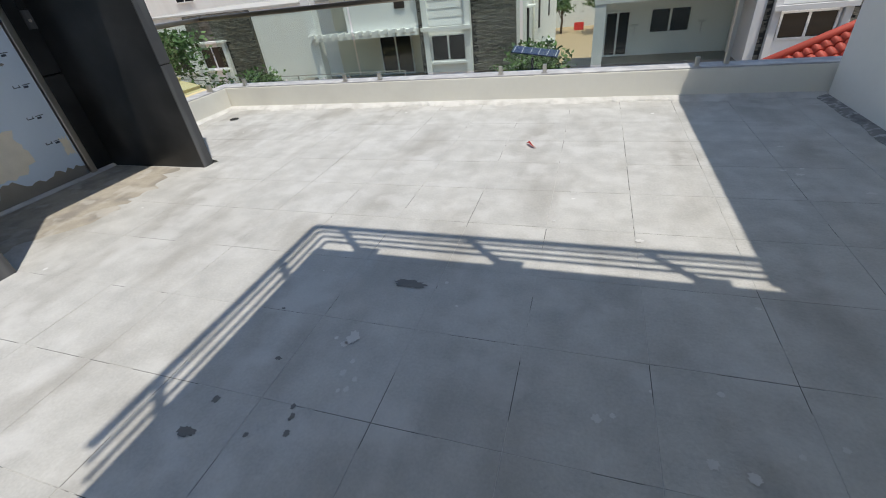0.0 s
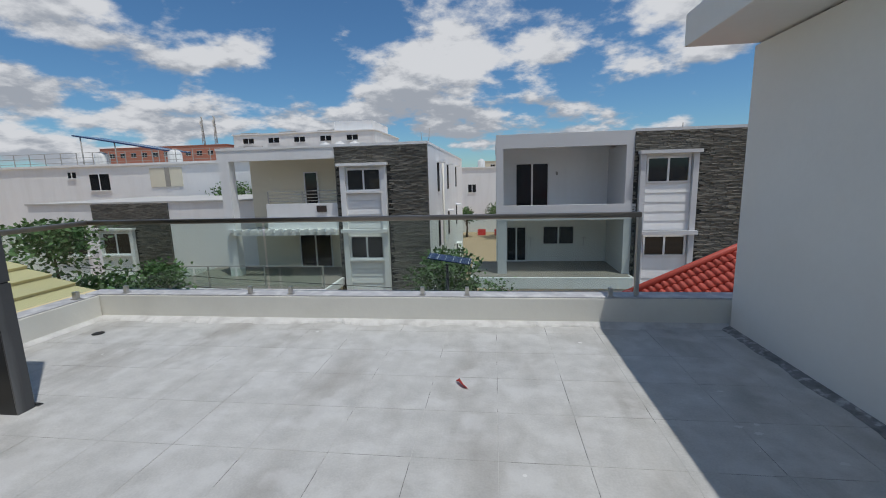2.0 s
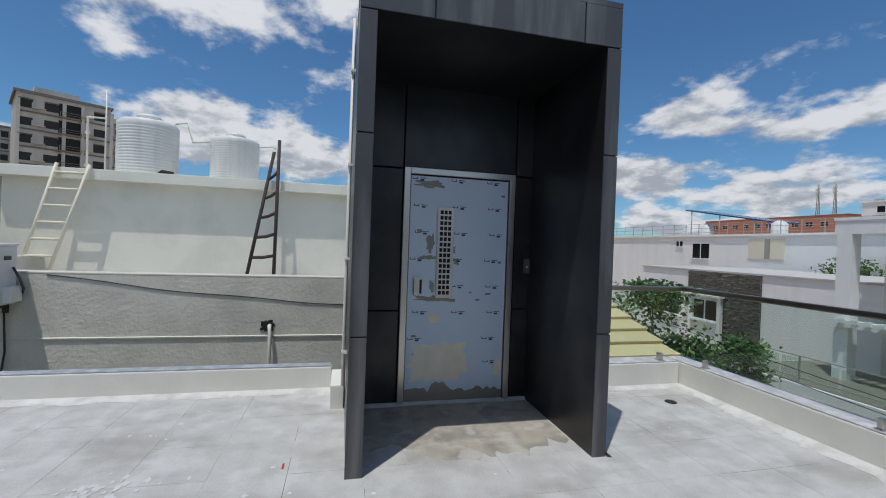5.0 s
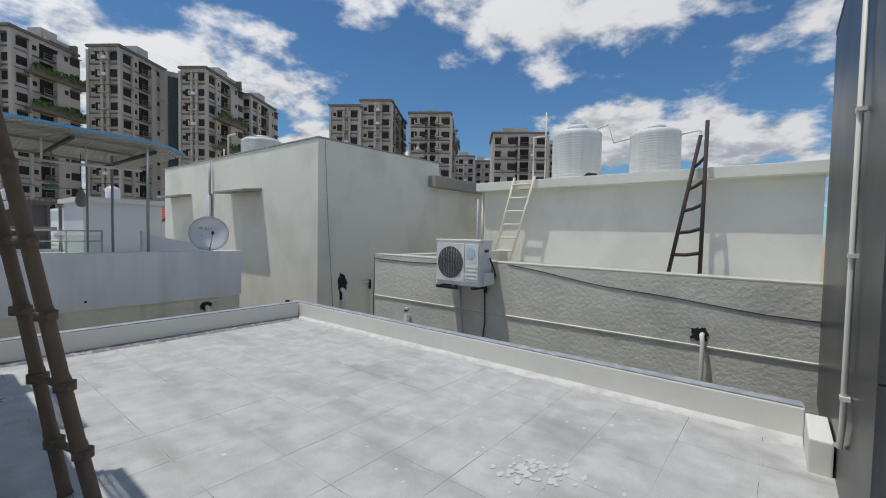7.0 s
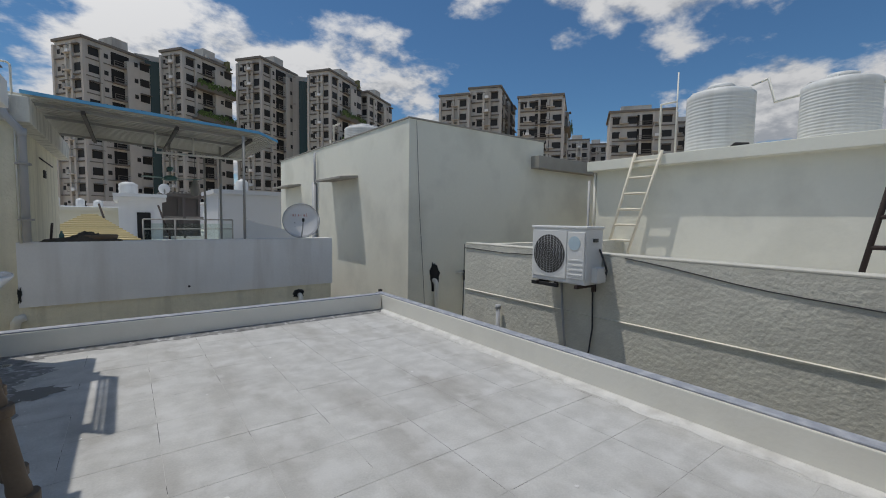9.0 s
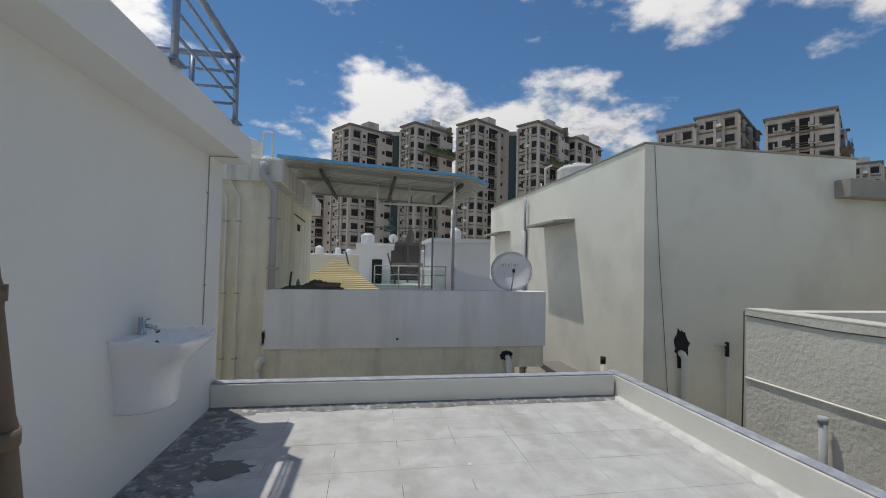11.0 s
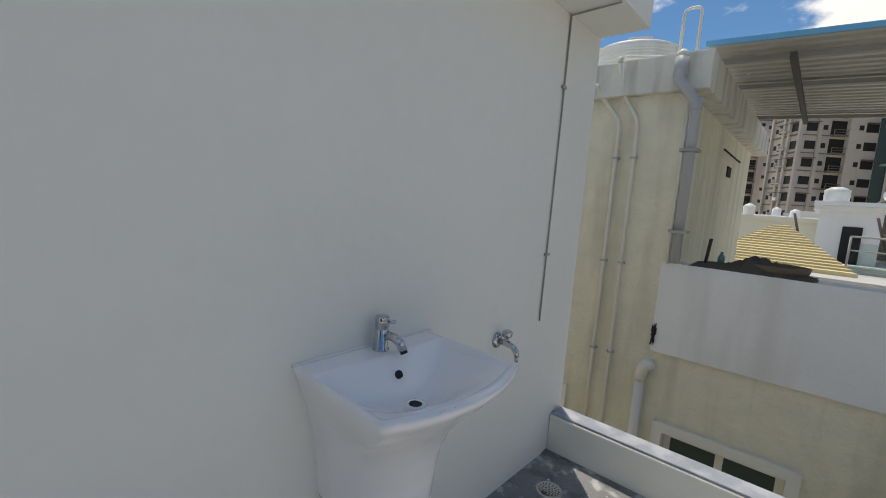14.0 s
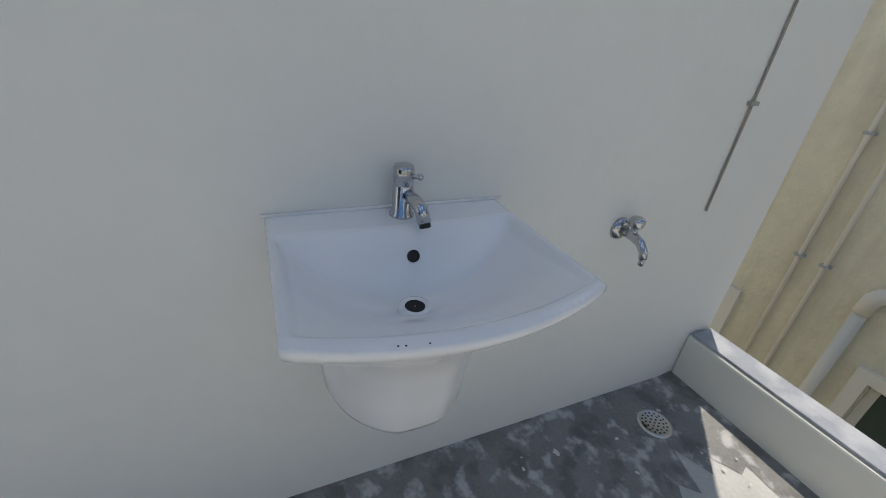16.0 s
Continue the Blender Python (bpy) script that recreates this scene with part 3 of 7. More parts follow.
# ---- glass railing ----
rail = thing("glass_railing", "frameless glass railing with a steel handrail on the parapet", "glass railing")
for x0, x1 in ((-4.60, -2.72), (-2.69, -0.87), (-0.84, 0.95)):
    g = part("glass_panel", boxes((x0, x1, 4.494, 4.506, 0.33, 1.03)), M_GLASS, rail, "clear toughened glass panel")
    g.visible_shadow = False
    for x in (x0 + 0.22, x1 - 0.2):
        sp = part("clamp", bevelled(boxes((x - 0.018, x + 0.018, 4.478, 4.522, 0.278, 0.358)), 0.004), M_STEEL, rail)
        part("clamp_foot", bevelled(boxes((x - 0.03, x + 0.03, 4.465, 4.535, 0.277, 0.286)), 0.003), M_STEEL, sp)
for y0, y1 in ((2.75, 4.44),):
    g = part("glass_panel", boxes((-4.726, -4.714, y0, y1, 0.33, 1.03)), M_GLASS, rail, "clear toughened glass panel")
    g.visible_shadow = False
    for y in (y0 + 0.25, y1 - 0.2):
        sp = part("clamp", bevelled(boxes((-4.745, -4.695, y - 0.022, y + 0.022, 0.278, 0.358)), 0.004), M_STEEL, rail)
        part("clamp_foot", bevelled(boxes((-4.765, -4.675, y - 0.03, y + 0.03, 0.277, 0.286)), 0.003), M_STEEL, sp)
part("handrail", bevelled(boxes((-4.745, 1.0, 4.475, 4.525, 1.03, 1.08)), 0.012), M_RAIL, rail)
part("handrail", bevelled(boxes((-4.745, -4.695, 2.69, 4.474, 1.03, 1.08)), 0.012), M_RAIL, rail)
part("end_post", bevelled(boxes((0.965, 1.005, 4.48, 4.52, 0.285, 1.03)), 0.006), M_STEEL, rail)


# ---- neighbours on the west and south ----
structure("wall_fence", boxes((-6.65, -6.40, -5.08, 1.5, GROUND, 0.955)), M_FENCE, "rough trowelled greenish plaster wall of the next house", "wall")
structure("trim_fence_cap", bevelled(boxes((-6.65, -6.401, -5.08, 1.5, 0.956, 0.98)), 0.008), M_FCAP, "pale weathered cap along the rough wall", "coping")
structure("trim_fence_band", bevelled(extrude_outline([(-6.402, 0.215), (-6.386, 0.220), (-6.384, 0.238), (-6.402, 0.246)], "y", -5.08, 1.5), 0.0005), M_FENCE, "raised plaster band along the rough wall", "band")
structure("ceiling_fence_roof", boxes((-13.2, -6.65, -4.88, 1.5, 0.45, 0.50)), M_ROOFCONC, "grey flat roof behind the rough wall", "roof")
structure("wall_fence_side", boxes((-13.2, -6.65, -5.08, -4.88, GROUND, 0.955)), M_FENCE, "rough plaster return wall", "wall")

blkC = thing("neighbour_house", "pale green-cream rendered upper block of a neighbouring house", "house")
part("wall", boxes((-10.5, -6.52, -15.6, -7.0, GROUND, 3.305)), M_NBWALL, blkC)
part("parapet_cap", bevelled(boxes((-10.52, -6.50, -15.62, -6.98, 3.306, 3.34)), 0.008), M_CHAJJA, blkC)
part("low_wing", boxes((-13.2, -10.5, -9.0, -7.0, GROUND, 2.62)), M_NBWALL, blkC)
part("wing_parapet", bevelled(boxes((-13.2, -10.05, -7.02, -6.75, 2.62, 2.92)), 0.01), M_CHAJJA, blkC)

wb = thing("tank_house", "long cream rendered roof block carrying two water tanks", "house")
part("wall", boxes((-15.5, -10.73, -5.6, 1.15, GROUND, 2.48)), M_NBWALL, wb)
part("roof_slab", bevelled(boxes((-15.6, -10.5, -5.72, 1.2, 2.48, 2.69)), 0.01), M_NBWALL, wb)

# south neighbour
structure("wall_south_panel", boxes((-5.08, -0.905, -7.60, -7.35, 0.135, 0.972)), M_WPANEL, "greyish white balcony wall of the southern house", "wall")
structure("wall_south_lower", boxes((-5.06, -4.6, -7.62, -7.38, -0.19, 0.134), (-4.6, -0.93, -7.62, -7.38, -0.60, 0.134), (-4.6, -3.75, -7.62, -7.38, GROUND, -0.60), (-2.68, -2.0, -7.62, -7.38, GROUND, -0.60), (-1.10, -0.93, -7.62, -7.38, GROUND, -0.60),
                                    (-3.75, -2.68, -7.62, -7.38, GROUND, -1.7), (-2.0, -1.10, -7.62, -7.38, GROUND, -1.7)), M_YWALL, "stained pale yellow wall below the balcony", "wall")
sb = thing("southern_house", "pale yellow rendered house with an overhanging roof beam", "house")
part("wall", boxes((-0.93, 6.0, -11.6, -7.38, GROUND, 2.48)), M_YWALL, sb)
part("roof_beam", bevelled(boxes((-1.10, 6.0, -12.0, -7.30, 2.48, 2.80)), 0.015), M_BEAMPLASTER, sb)
structure("ceiling_south_roof", boxes((-5.07, -0.93, -16.0, -7.60, -0.10, 0.0)), M_ROOFCONC, "grey terrace floor of the southern house", "roof")

# shed roof
shed = thing("shed_roof", "open sheet-metal canopy with blue edge on steel posts", "canopy")
RIBS = 22
bm = bmesh.new()
SX0, SX1, SY0, SY1, SZ0, SZ1 = -1.0, -4.15, -7.45, -10.6, 2.86, 2.70
# corrugated sheet: ridges run along x
prof = []
pitch = (SY1 - SY0) / RIBS
for i in range(RIBS):
    prof += [(SY0 + pitch * (i + f), h) for f, h in ((0.0, 0.0), (0.42, 0.0), (0.48, 0.055), (0.94, 0.055))]
prof.append((SY1, 0.0))
rows_ = []
cols = [0, 0.2, 0.5, 0.8, 0.92, 0.97, 1.0]
for c in cols:
    x = SX0 + (SX1 - SX0) * c
    drop = 0.0 if c < 0.9 else -0.10 * ((c - 0.9) / 0.1) ** 2
    rows_.append([(x, y, SZ0 + (SZ1 - SZ0) * c + h + drop + (y - SY0) * 0.0) for y, h in prof])
lo = [[bm.verts.new(p) for p in r] for r in rows_]
hi = [[bm.verts.new((p[0], p[1], p[2] + 0.004)) for p in r] for r in rows_]
for g, flip in ((lo, True), (hi, False)):
    for r0, r1 in zip(g, g[1:]):
        for i in range(len(r0) - 1):
            q = (r0[i], r0[i + 1], r1[i + 1], r1[i])
            bm.faces.new(q[::-1] if flip else q)
part("sheet", bm, M_SHEET, shed, "corrugated galvanised sheet")
part("blue_edge", extrude_outline([(SX0, SZ0), (SX1 + 0.3, SZ1 + 0.02), (SX1, SZ1 - 0.09), (SX1, SZ1 - 0.05), (SX1 + 0.3, SZ1 + 0.06), (SX0, SZ0 + 0.045)], "y", SY0, SY0 + 0.02), M_BLUEEDGE, shed)
for y in (-7.75, -8.7, -10.4):
    part("purlin", extrude_outline([(SX0, SZ0 - 0.07), (SX1 + 0.35, SZ1 - 0.05), (SX1 + 0.35, SZ1 - 0.01), (SX0, SZ0 - 0.03)], "y", y - 0.025, y + 0.025), M_BEAM, shed)
for x in (-1.6, -2.7, -3.75):
    z = SZ0 + (SZ1 - SZ0) * (SX0 - x) / (SX0 - SX1) - 0.075
    part("rafter", boxes((x - 0.022, x + 0.022, SY1 + 0.1, SY0 - 0.1, z - 0.05, z)), M_RAFTER, shed)
for x, y in ((-3.61, -7.46), (-3.51, -9.0), (-3.42, -10.35)):
    part("post", tube([(x, y, 0.0 if y < -7.6 else 0.972), (x, y, 2.66)], 0.021, 12), M_BEAM, shed)


# ---- windows ----
def window(parent, x0, x1, z0, z1, y, sill=True, panes=2, glass=M_WINGLASS, depth=0.06):
    """A sliding window in a wall facing -y, at plane y."""
    w = part("window", boxes((x0, x1, y - 0.005, y + 0.02, z0, z1)), M_DARK, parent)
    part("frame", boxes((x0, x1, y - depth, y - 0.006, z1 - 0.06, z1), (x0, x1, y - depth, y - 0.006, z0, z0 + 0.06), (x0, x0 + 0.06, y - depth, y - 0.006, z0 + 0.06, z1 - 0.06), (x1 - 0.06, x1, y - depth, y - 0.006, z0 + 0.06, z1 - 0.06)), M_FRAME, w)
    n = panes
    for k in range(n):
        a, b = x0 + 0.06 + (x1 - x0 - 0.12) * k / n, x0 + 0.06 + (x1 - x0 - 0.12) * (k + 1) / n
        part("pane", boxes((a + 0.02, b - 0.02, y - 0.022, y - 0.012, z0 + 0.07, z1 - 0.07)), glass, w)
        if k:
            part("mullion", boxes((a - 0.035, a + 0.035, y - depth + 0.005, y - 0.01, z0 + 0.06, z1 - 0.06)), M_FRAME, w)
    if sill:
        part("sill", boxes((x0 - 0.08, x1 + 0.08, y - 0.16, y - 0.002, z0 - 0.09, z0)), M_FRAME, w)
    return w


def clapboard(parent, x0, x1, z0, z1, y, n):
    for k in range(n):
        a, b = z0 + (z1 - z0) * k / n, z0 + (z1 - z0) * (k + 1) / n
        part("board", extrude_outline([(y - 0.035, a + 0.012), (y - 0.012, b), (y, b), (y, a + 0.012)], "x", x0, x1), M_HWHITE, parent)


# ---- house A ----
hA = thing("villa", "white villa with a dark slate front and open balconies", "villa")
AY = 18.5
part("wall", boxes((-7.2, -3.12, AY + 0.06, 38.0, GROUND, 2.86), (-12.4, -7.2, 20.8, 27.0, GROUND, 2.86)), M_HWHITE, hA)
part("roof_slab", boxes((-12.72, -3.1, AY - 0.03, 27.05, 2.86, 2.97), (-7.3, -3.1, 27.05, 38.05, 2.86, 2.97)), M_HWHITE, hA)
part("roof_beam", boxes((-12.7, -7.2, AY, AY + 0.25, 2.38, 2.86)), M_HWHITE, hA)
part("pillar", boxes((-12.62, -12.15, AY, AY + 0.45, -3.1, 2.38)), M_HWHITE, hA)
part("inner_wall", boxes((-12.4, -7.2, 20.6, 20.8, GROUND, 2.86)), M_HCREAM, hA)
part("balcony_slab", boxes((-10.6, -7.2, AY + 0.1, 20.6, -0.75, 0.05), ), M_HWHITE, hA)
part("balcony_front", boxes((-10.6, -7.2, AY + 0.1, AY + 0.25, 0.05, 0.45)), M_HWHITE, hA)
part("pergola", boxes((-12.5, -7.2, AY - 0.2, AY + 0.1, -0.95, -0.70)), M_HWHITE, hA)
for k in range(13):
    part("pergola_rafter", boxes((-12.3 + 0.40 * k, -12.12 + 0.40 * k, AY - 0.32, AY - 0.202, -0.80, -0.64)), M_HWHITE, hA)
part("terrace_slab", boxes((-14.8, -7.1, AY - 2.2, 20.6, -3.25, -2.9)), M_HWHITE, hA)
part("terrace_floor", boxes((-14.7, -7.2, AY - 2.1, 20.6, -2.899, -2.88)), M_TERRA, hA)
window(hA, -9.62, -8.9, 0.06, 1.88, 20.6, False, 1)
window(hA, -10.1, -8.4, -2.88, -0.95, 20.6, False, 2)
for x in (-6.95, -5.15):
    part("bay_pier", boxes((x, x + 0.23, AY - 0.22, AY + 0.06, GROUND, 2.02)), M_HWHITE, hA)
part("bay_hood", boxes((-7.05, -4.85, AY - 0.35, AY + 0.06, 2.02, 2.14)), M_HWHITE, hA)
part("bay_hood", boxes((-7.0, -4.87, AY - 0.36, AY - 0.222, -0.85, -0.70)), M_HWHITE, hA)
part("bay_wall", boxes((-6.72, -5.15, AY - 0.05, AY + 0.06, GROUND, 2.02)), M_HWHITE, hA)
window(hA, -6.70, -5.17, 0.95, 1.9, AY - 0.055)
window(hA, -6.70, -5.17, -2.05, -1.0, AY - 0.055)
clapboard(hA, -6.72, -5.15, -0.70, 0.84, AY - 0.055, 5)
clapboard(hA, -6.72, -5.15, -4.2, -2.16, AY - 0.055, 6)

# ---- house B ----
hB = thing("villa", "grey-white villa with deep balconies and a slate panel", "villa")
BY = 17.0
part("wall", boxes((4.78, 9.5, BY + 0.06, 27.0, GROUND, 2.90), (-0.22, 4.78, 19.5, 27.0, GROUND, 2.70)), M_HWHITE, hB)
part("roof_band", boxes((-0.25, 4.78, BY, BY + 0.3, 2.44, 2.95)), M_HGREY, hB)
part("roof_slab", boxes((-0.25, 9.5, BY + 0.3, 27.0, 2.70, 2.96), (4.78, 9.5, BY, BY + 0.3, 2.90, 3.0)), M_HGREY, hB)
part("side_wall", boxes((-0.25, 0.02, BY, 19.5, -0.30, 2.44)), M_HGREY, hB)
part("side_wall", boxes((4.5, 4.78, BY, 19.5, -3.0, 2.44)), M_HGREY, hB)
part("balcony_front", boxes((-0.25, 4.9, BY - 0.02, BY + 0.15, -0.30, 0.28)), M_HGREY, hB)
part("balcony_slab", boxes((-0.2, 4.78, BY + 0.15, 19.5, -0.30, -0.05)), M_HWHITE, hB)
part("pillar", boxes((-0.22, 0.14, BY, BY + 0.35, -2.5, -0.30)), M_HGREY, hB)
part("terrace_slab", boxes((-1.3, 4.78, BY - 0.6, 19.5, -2.85, -2.42)), M_HWHITE, hB)
part("terrace_floor", boxes((-1.2, 4.7, BY - 0.5, 19.5, -2.419, -2.40)), M_TERRA, hB)
window(hB, 0.58, 2.04, -0.04, 1.96, 19.5, False, 2)
window(hB, 1.77, 3.18, -1.66, -0.78, 19.5, False, 2)
window(hB, 0.18, 1.1, -2.4, -0.80, 19.5, False, 2)
for x in (1.28, 3.56):
    part("wall_light", boxes((x - 0.12, x + 0.12, 19.42, 19.5, -1.36, -1.30), (x - 0.02, x + 0.02, 19.44, 19.5, -1.7, -1.36)), M_HGREY, hB)
for x in (4.95, 6.75):
    part("bay_pier", boxes((x, x + 0.19, BY - 0.22, BY + 0.06, GROUND, 2.08)), M_HGREY, hB)
part("bay_hood", boxes((4.9, 7.0, BY - 0.35, BY + 0.06, 2.08, 2.2)), M_HGREY, hB)
part("bay_hood", boxes((4.92, 7.0, BY - 0.36, BY - 0.222, -0.86, -0.72)), M_HGREY, hB)
part("bay_wall", boxes((5.15, 6.75, BY - 0.05, BY + 0.06, GROUND, 2.08)), M_HWHITE, hB)
window(hB, 5.2, 6.7, 1.03, 1.97, BY - 0.055, False)
window(hB, 5.2, 6.7, -1.70, -0.90, BY - 0.055, False)
clapboard(hB, 5.15, 6.75, -0.72, 1.0, BY - 0.055, 5)
clapboard(hB, 5.15, 6.75, -4.2, -1.75, BY - 0.055, 6)




# ---- slate cladding, strip by strip ----
def slate(parent, x0, x1, z0, z1, y, seed, skip=()):
    """Split-face slate strips on a wall facing -y, joined into one part."""
    rnd = random.Random(seed)
    part("slate_backing", boxes((x0, x1, y, y + 0.05, z0, z1)), M_STONEBACK, parent)
    verts, faces = [], []
    z = z0
    while z < z1 - 0.02:
        h = min(rnd.uniform(0.035, 0.06), z1 - z)
        x = x0 - rnd.uniform(0, 0.3)
        while x < x1:
            w = rnd.uniform(0.12, 0.36)
            a, b = max(x, x0), min(x + w, x1)
            x += w
            if b - a < 0.03 or any(a < s1 and b > s0 and z < t1 and z + h > t0 for s0, s1, t0, t1 in skip):
                continue
            d = rnd.uniform(0.02, 0.075)
            n = len(verts)
            j = 0.006
            verts += [(a + j, y - d, z + j), (b - j, y - d * rnd.uniform(0.7, 1.1), z + j), (b - j, y - d, z + h - j), (a + j, y - d * rnd.uniform(0.7, 1.1), z + h - j), (a, y, z), (b, y, z), (b, y, z + h), (a, y, z + h)]
            faces += [(n, n + 1, n + 2, n + 3), (n, n + 4, n + 5, n + 1), (n + 1, n + 5, n + 6, n + 2), (n + 2, n + 6, n + 7, n + 3), (n + 3, n + 7, n + 4, n)]
        z += h
    me = bpy.data.meshes.new("slate")
    me.from_pydata(verts, [], faces)
    me.materials.append(M_STONE)
    ob = new("slate", me)
    ob.parent = parent
    ob["kind"] = "stuff"
    return ob


slate(hA, -7.2, -3.12, -6.0, 2.86, AY, 3, ((-6.95, -4.92, -7, 2.1),))
slate(hB, 4.78, 9.5, -6.0, 2.90, BY, 4, ((4.95, 6.92, -7, 2.15),))


def bar_rail(parent, x0, x1, y, z0, z1, bars=4, post_gap=1.1, y1=None):
    n = max(2, int((x1 - x0) / post_gap) + 1)
    for k in range(n):
        x = x0 + (x1 - x0) * k / (n - 1)
        part("rail_post", boxes((x - 0.025, x + 0.025, y - 0.02, y + 0.02, z0, z1)), M_BEAM, parent)
    for k in range(bars):
        z = z1 - (z1 - z0) * 0.8 * k / max(1, bars - 1)
        part("rail_bar", boxes((x0, x1, y - 0.015, y + 0.015, z - 0.015, z + 0.015)), M_BEAM, parent)


bar_rail(hA, -10.5, -7.25, AY + 0.17, 0.45, 1.0, 4)
bar_rail(hA, -14.7, -7.2, AY - 2.1, -2.88, -1.95, 2, 1.9)
for x0, x1 in ((-14.6, -12.9), (-12.8, -11.0), (-10.9, -9.1), (-9.0, -7.3)):
    part("glass_panel", boxes((x0, x1, AY - 2.105, AY - 2.095, -2.8, -2.05)), M_GLASS, hA).visible_shadow = False
for k in range(16):
    x = -12.3 + k * 0.33
    part("pergola_slat", boxes((x, x + 0.1, AY - 0.1, 20.6, -0.93, -0.80)), M_HWHITE, hA)
for z in (1.45, -1.3, -4.2):
    for y in (21.5, 26.0, 31.5):
        w = part("window", boxes((-3.12, -3.08, y, y + 0.55, z - 0.7, z + 0.7)), M_DARK, hA)
        part("hood", boxes((-3.12, -2.75, y - 0.1, y + 0.65, z + 0.72, z + 0.80)), M_HWHITE, w)
part("drain_pipe", tube([(-3.05, 23.4, -6.0), (-3.05, 23.4, 2.2)], 0.05), M_WPIPE, hA)
part("roof_rod", tube([(-3.9, 22, 3.05), (-3.95, 22, 3.75)], 0.015, 6), M_BEAM, hA)
part("roof_rod", tube([(-3.6, 22, 3.05), (-3.5, 22, 3.9)], 0.015, 6), M_BEAM, hA)
part("wall_vent", boxes((-8.2, -7.75, AY + 0.05, AY + 0.09, 0.06, 0.34)), M_RLADDER, hA)
part("wall_lamp", lathe([(0.03, 1.4), (0.06, 1.5), (0.02, 1.56)], 10, (2.36, 19.44, 0)), M_BEAM, hB)
part("roof_aerial", tube([(7.2, 19, 2.96), (7.2, 19, 3.35)], 0.02, 6), M_BEAM, hB)
part("roof_aerial", tube([(2.7, 19, 2.96), (2.7, 19, 3.15)], 0.015, 6), M_BEAM, hB)

# ---- house C and the white rows behind ----
hC = thing("villa", "low white villa with a slate panel and grey siding", "villa")
CY = 21.0
part("wall", boxes((-26, -11.9, CY + 0.05, 30, GROUND, 0.50)), M_HWHITE, hC)
part("roof_slab", boxes((-26.05, -11.85, CY - 0.03, 30.05, 0.50, 0.59)), M_ROOFCONC, hC)
slate(hC, -22.0, -17.5, -6.0, 0.50, CY, 6, ((-21.8, -19.6, -7, -0.85),))
for x in (-21.8, -19.8):
    part("bay_pier", boxes((x, x + 0.2, CY - 0.2, CY + 0.05, GROUND, -0.9)), M_HWHITE, hC)
part("bay_wall", boxes((-21.6, -19.8, CY - 0.04, CY + 0.05, GROUND, -0.9)), M_HWHITE, hC)
part("bay_hood", boxes((-21.9, -19.5, CY - 0.3, CY + 0.05, -0.9, -0.8)), M_HWHITE, hC)
window(hC, -21.55, -19.85, -2.25, -1.05, CY - 0.05)
window(hC, -24.4, -22.6, -2.3, -1.0, CY + 0.04)
clapboard(hC, -21.6, -19.8, -4.5, -2.4, CY - 0.03, 6)


def far_house(name, x0, x1, y0, y1, top, mat, wins, label, rail=False, tanks=0, base=None):
    """A plain flat-roofed house facing south; wins are (x0, x1, z0, z1)."""
    ob = thing(name, label, "house", "distant houses")
    base = GROUND if base is None else base
    part("wall", boxes((x0, x1, y0, y1, base, top)), mat, ob)
    part("roof_slab", boxes((x0 - 0.15, x1 + 0.15, y0 - 0.15, y1 + 0.15, top, top + 0.16)), mat, ob)
    for a, b, c, d in wins:
        w = part("window", boxes((a, b, y0 - 0.03, y0 + 0.01, c, d)), M_WINGLASS, ob)
        part("window_frame", boxes((a - 0.08, b + 0.08, y0 - 0.05, y0 - 0.031, d, d + 0.1), (a - 0.08, b + 0.08, y0 - 0.10, y0 - 0.031, c - 0.1, c), ((a + b) / 2 - 0.04, (a + b) / 2 + 0.04, y0 - 0.05, y0 - 0.031, c, d)), M_FRAME, w)
    if rail:
        bar_rail(ob, x0, x1, y0 + 0.1, top + 0.16, top + 1.1, 3, 1.4)
    for k in range(tanks):
        x = x0 + (x1 - x0) * (0.25 + 0.5 * (k + 0.5) / tanks)
        q = 0.42 if y0 < 0 else 1.0
        part("water_tank", lathe([(0.55 * q, 0), (0.57 * q, 0.1 * q), (0.57 * q, 1.0 * q), (0.40 * q, 1.2 * q), (0.18 * q, 1.28 * q), (0.18 * q, 1.36 * q)], 16, (x, (y0 + y1) / 2, top + 0.16)), M_TANK, ob)
    return ob


dh = far_house("white_house", -46, -17.5, 31, 40, 3.0, M_HWHITE, ((-32.2, -30.5, 1.15, 2.4), (-34.1, -33.4, 2.15, 2.6), (-20.3, -19.2, 0.4, 1.0)), "long white house with a roof railing and water tanks", True, 2)
part("frame_opening", boxes((-26.9, -24.2, 30.94, 31.0, 1.3, 2.75)), M_HCREAM, dh)
part("stub_column", boxes((-25.6, -25.2, 30.9, 30.94, 1.3, 2.75)), M_CHAJJA, dh)
far_house("grey_block", -17.4, -9.5, 33, 40, 3.2, M_HWHITE, ((-15.5, -14.6, 1.1, 2.3), (-12.0, -11.2, 1.1, 2.4), (-13.2, -12.7, 1.9, 2.5)), "white house block with small dark windows", False, 3)
eh = far_house("apartment_row", -38, -16.8, 60, 75, 8.2, M_HWHITE, [(-36.5 + 3.9 * k, -34.9 + 3.9 * k, 7.0, 7.7) for k in range(5)], "long cream apartment row with a flat roof")
part("stair_head", boxes((-23.0, -17.4, 61, 70, 8.2, 9.7)), M_HWHITE, eh)
for k in range(4):
    part("roof_box", boxes((-38 + 6.0 * k, -35.5 + 6.0 * k, 62, 66, 8.36, 8.75)), M_BEAM, eh)
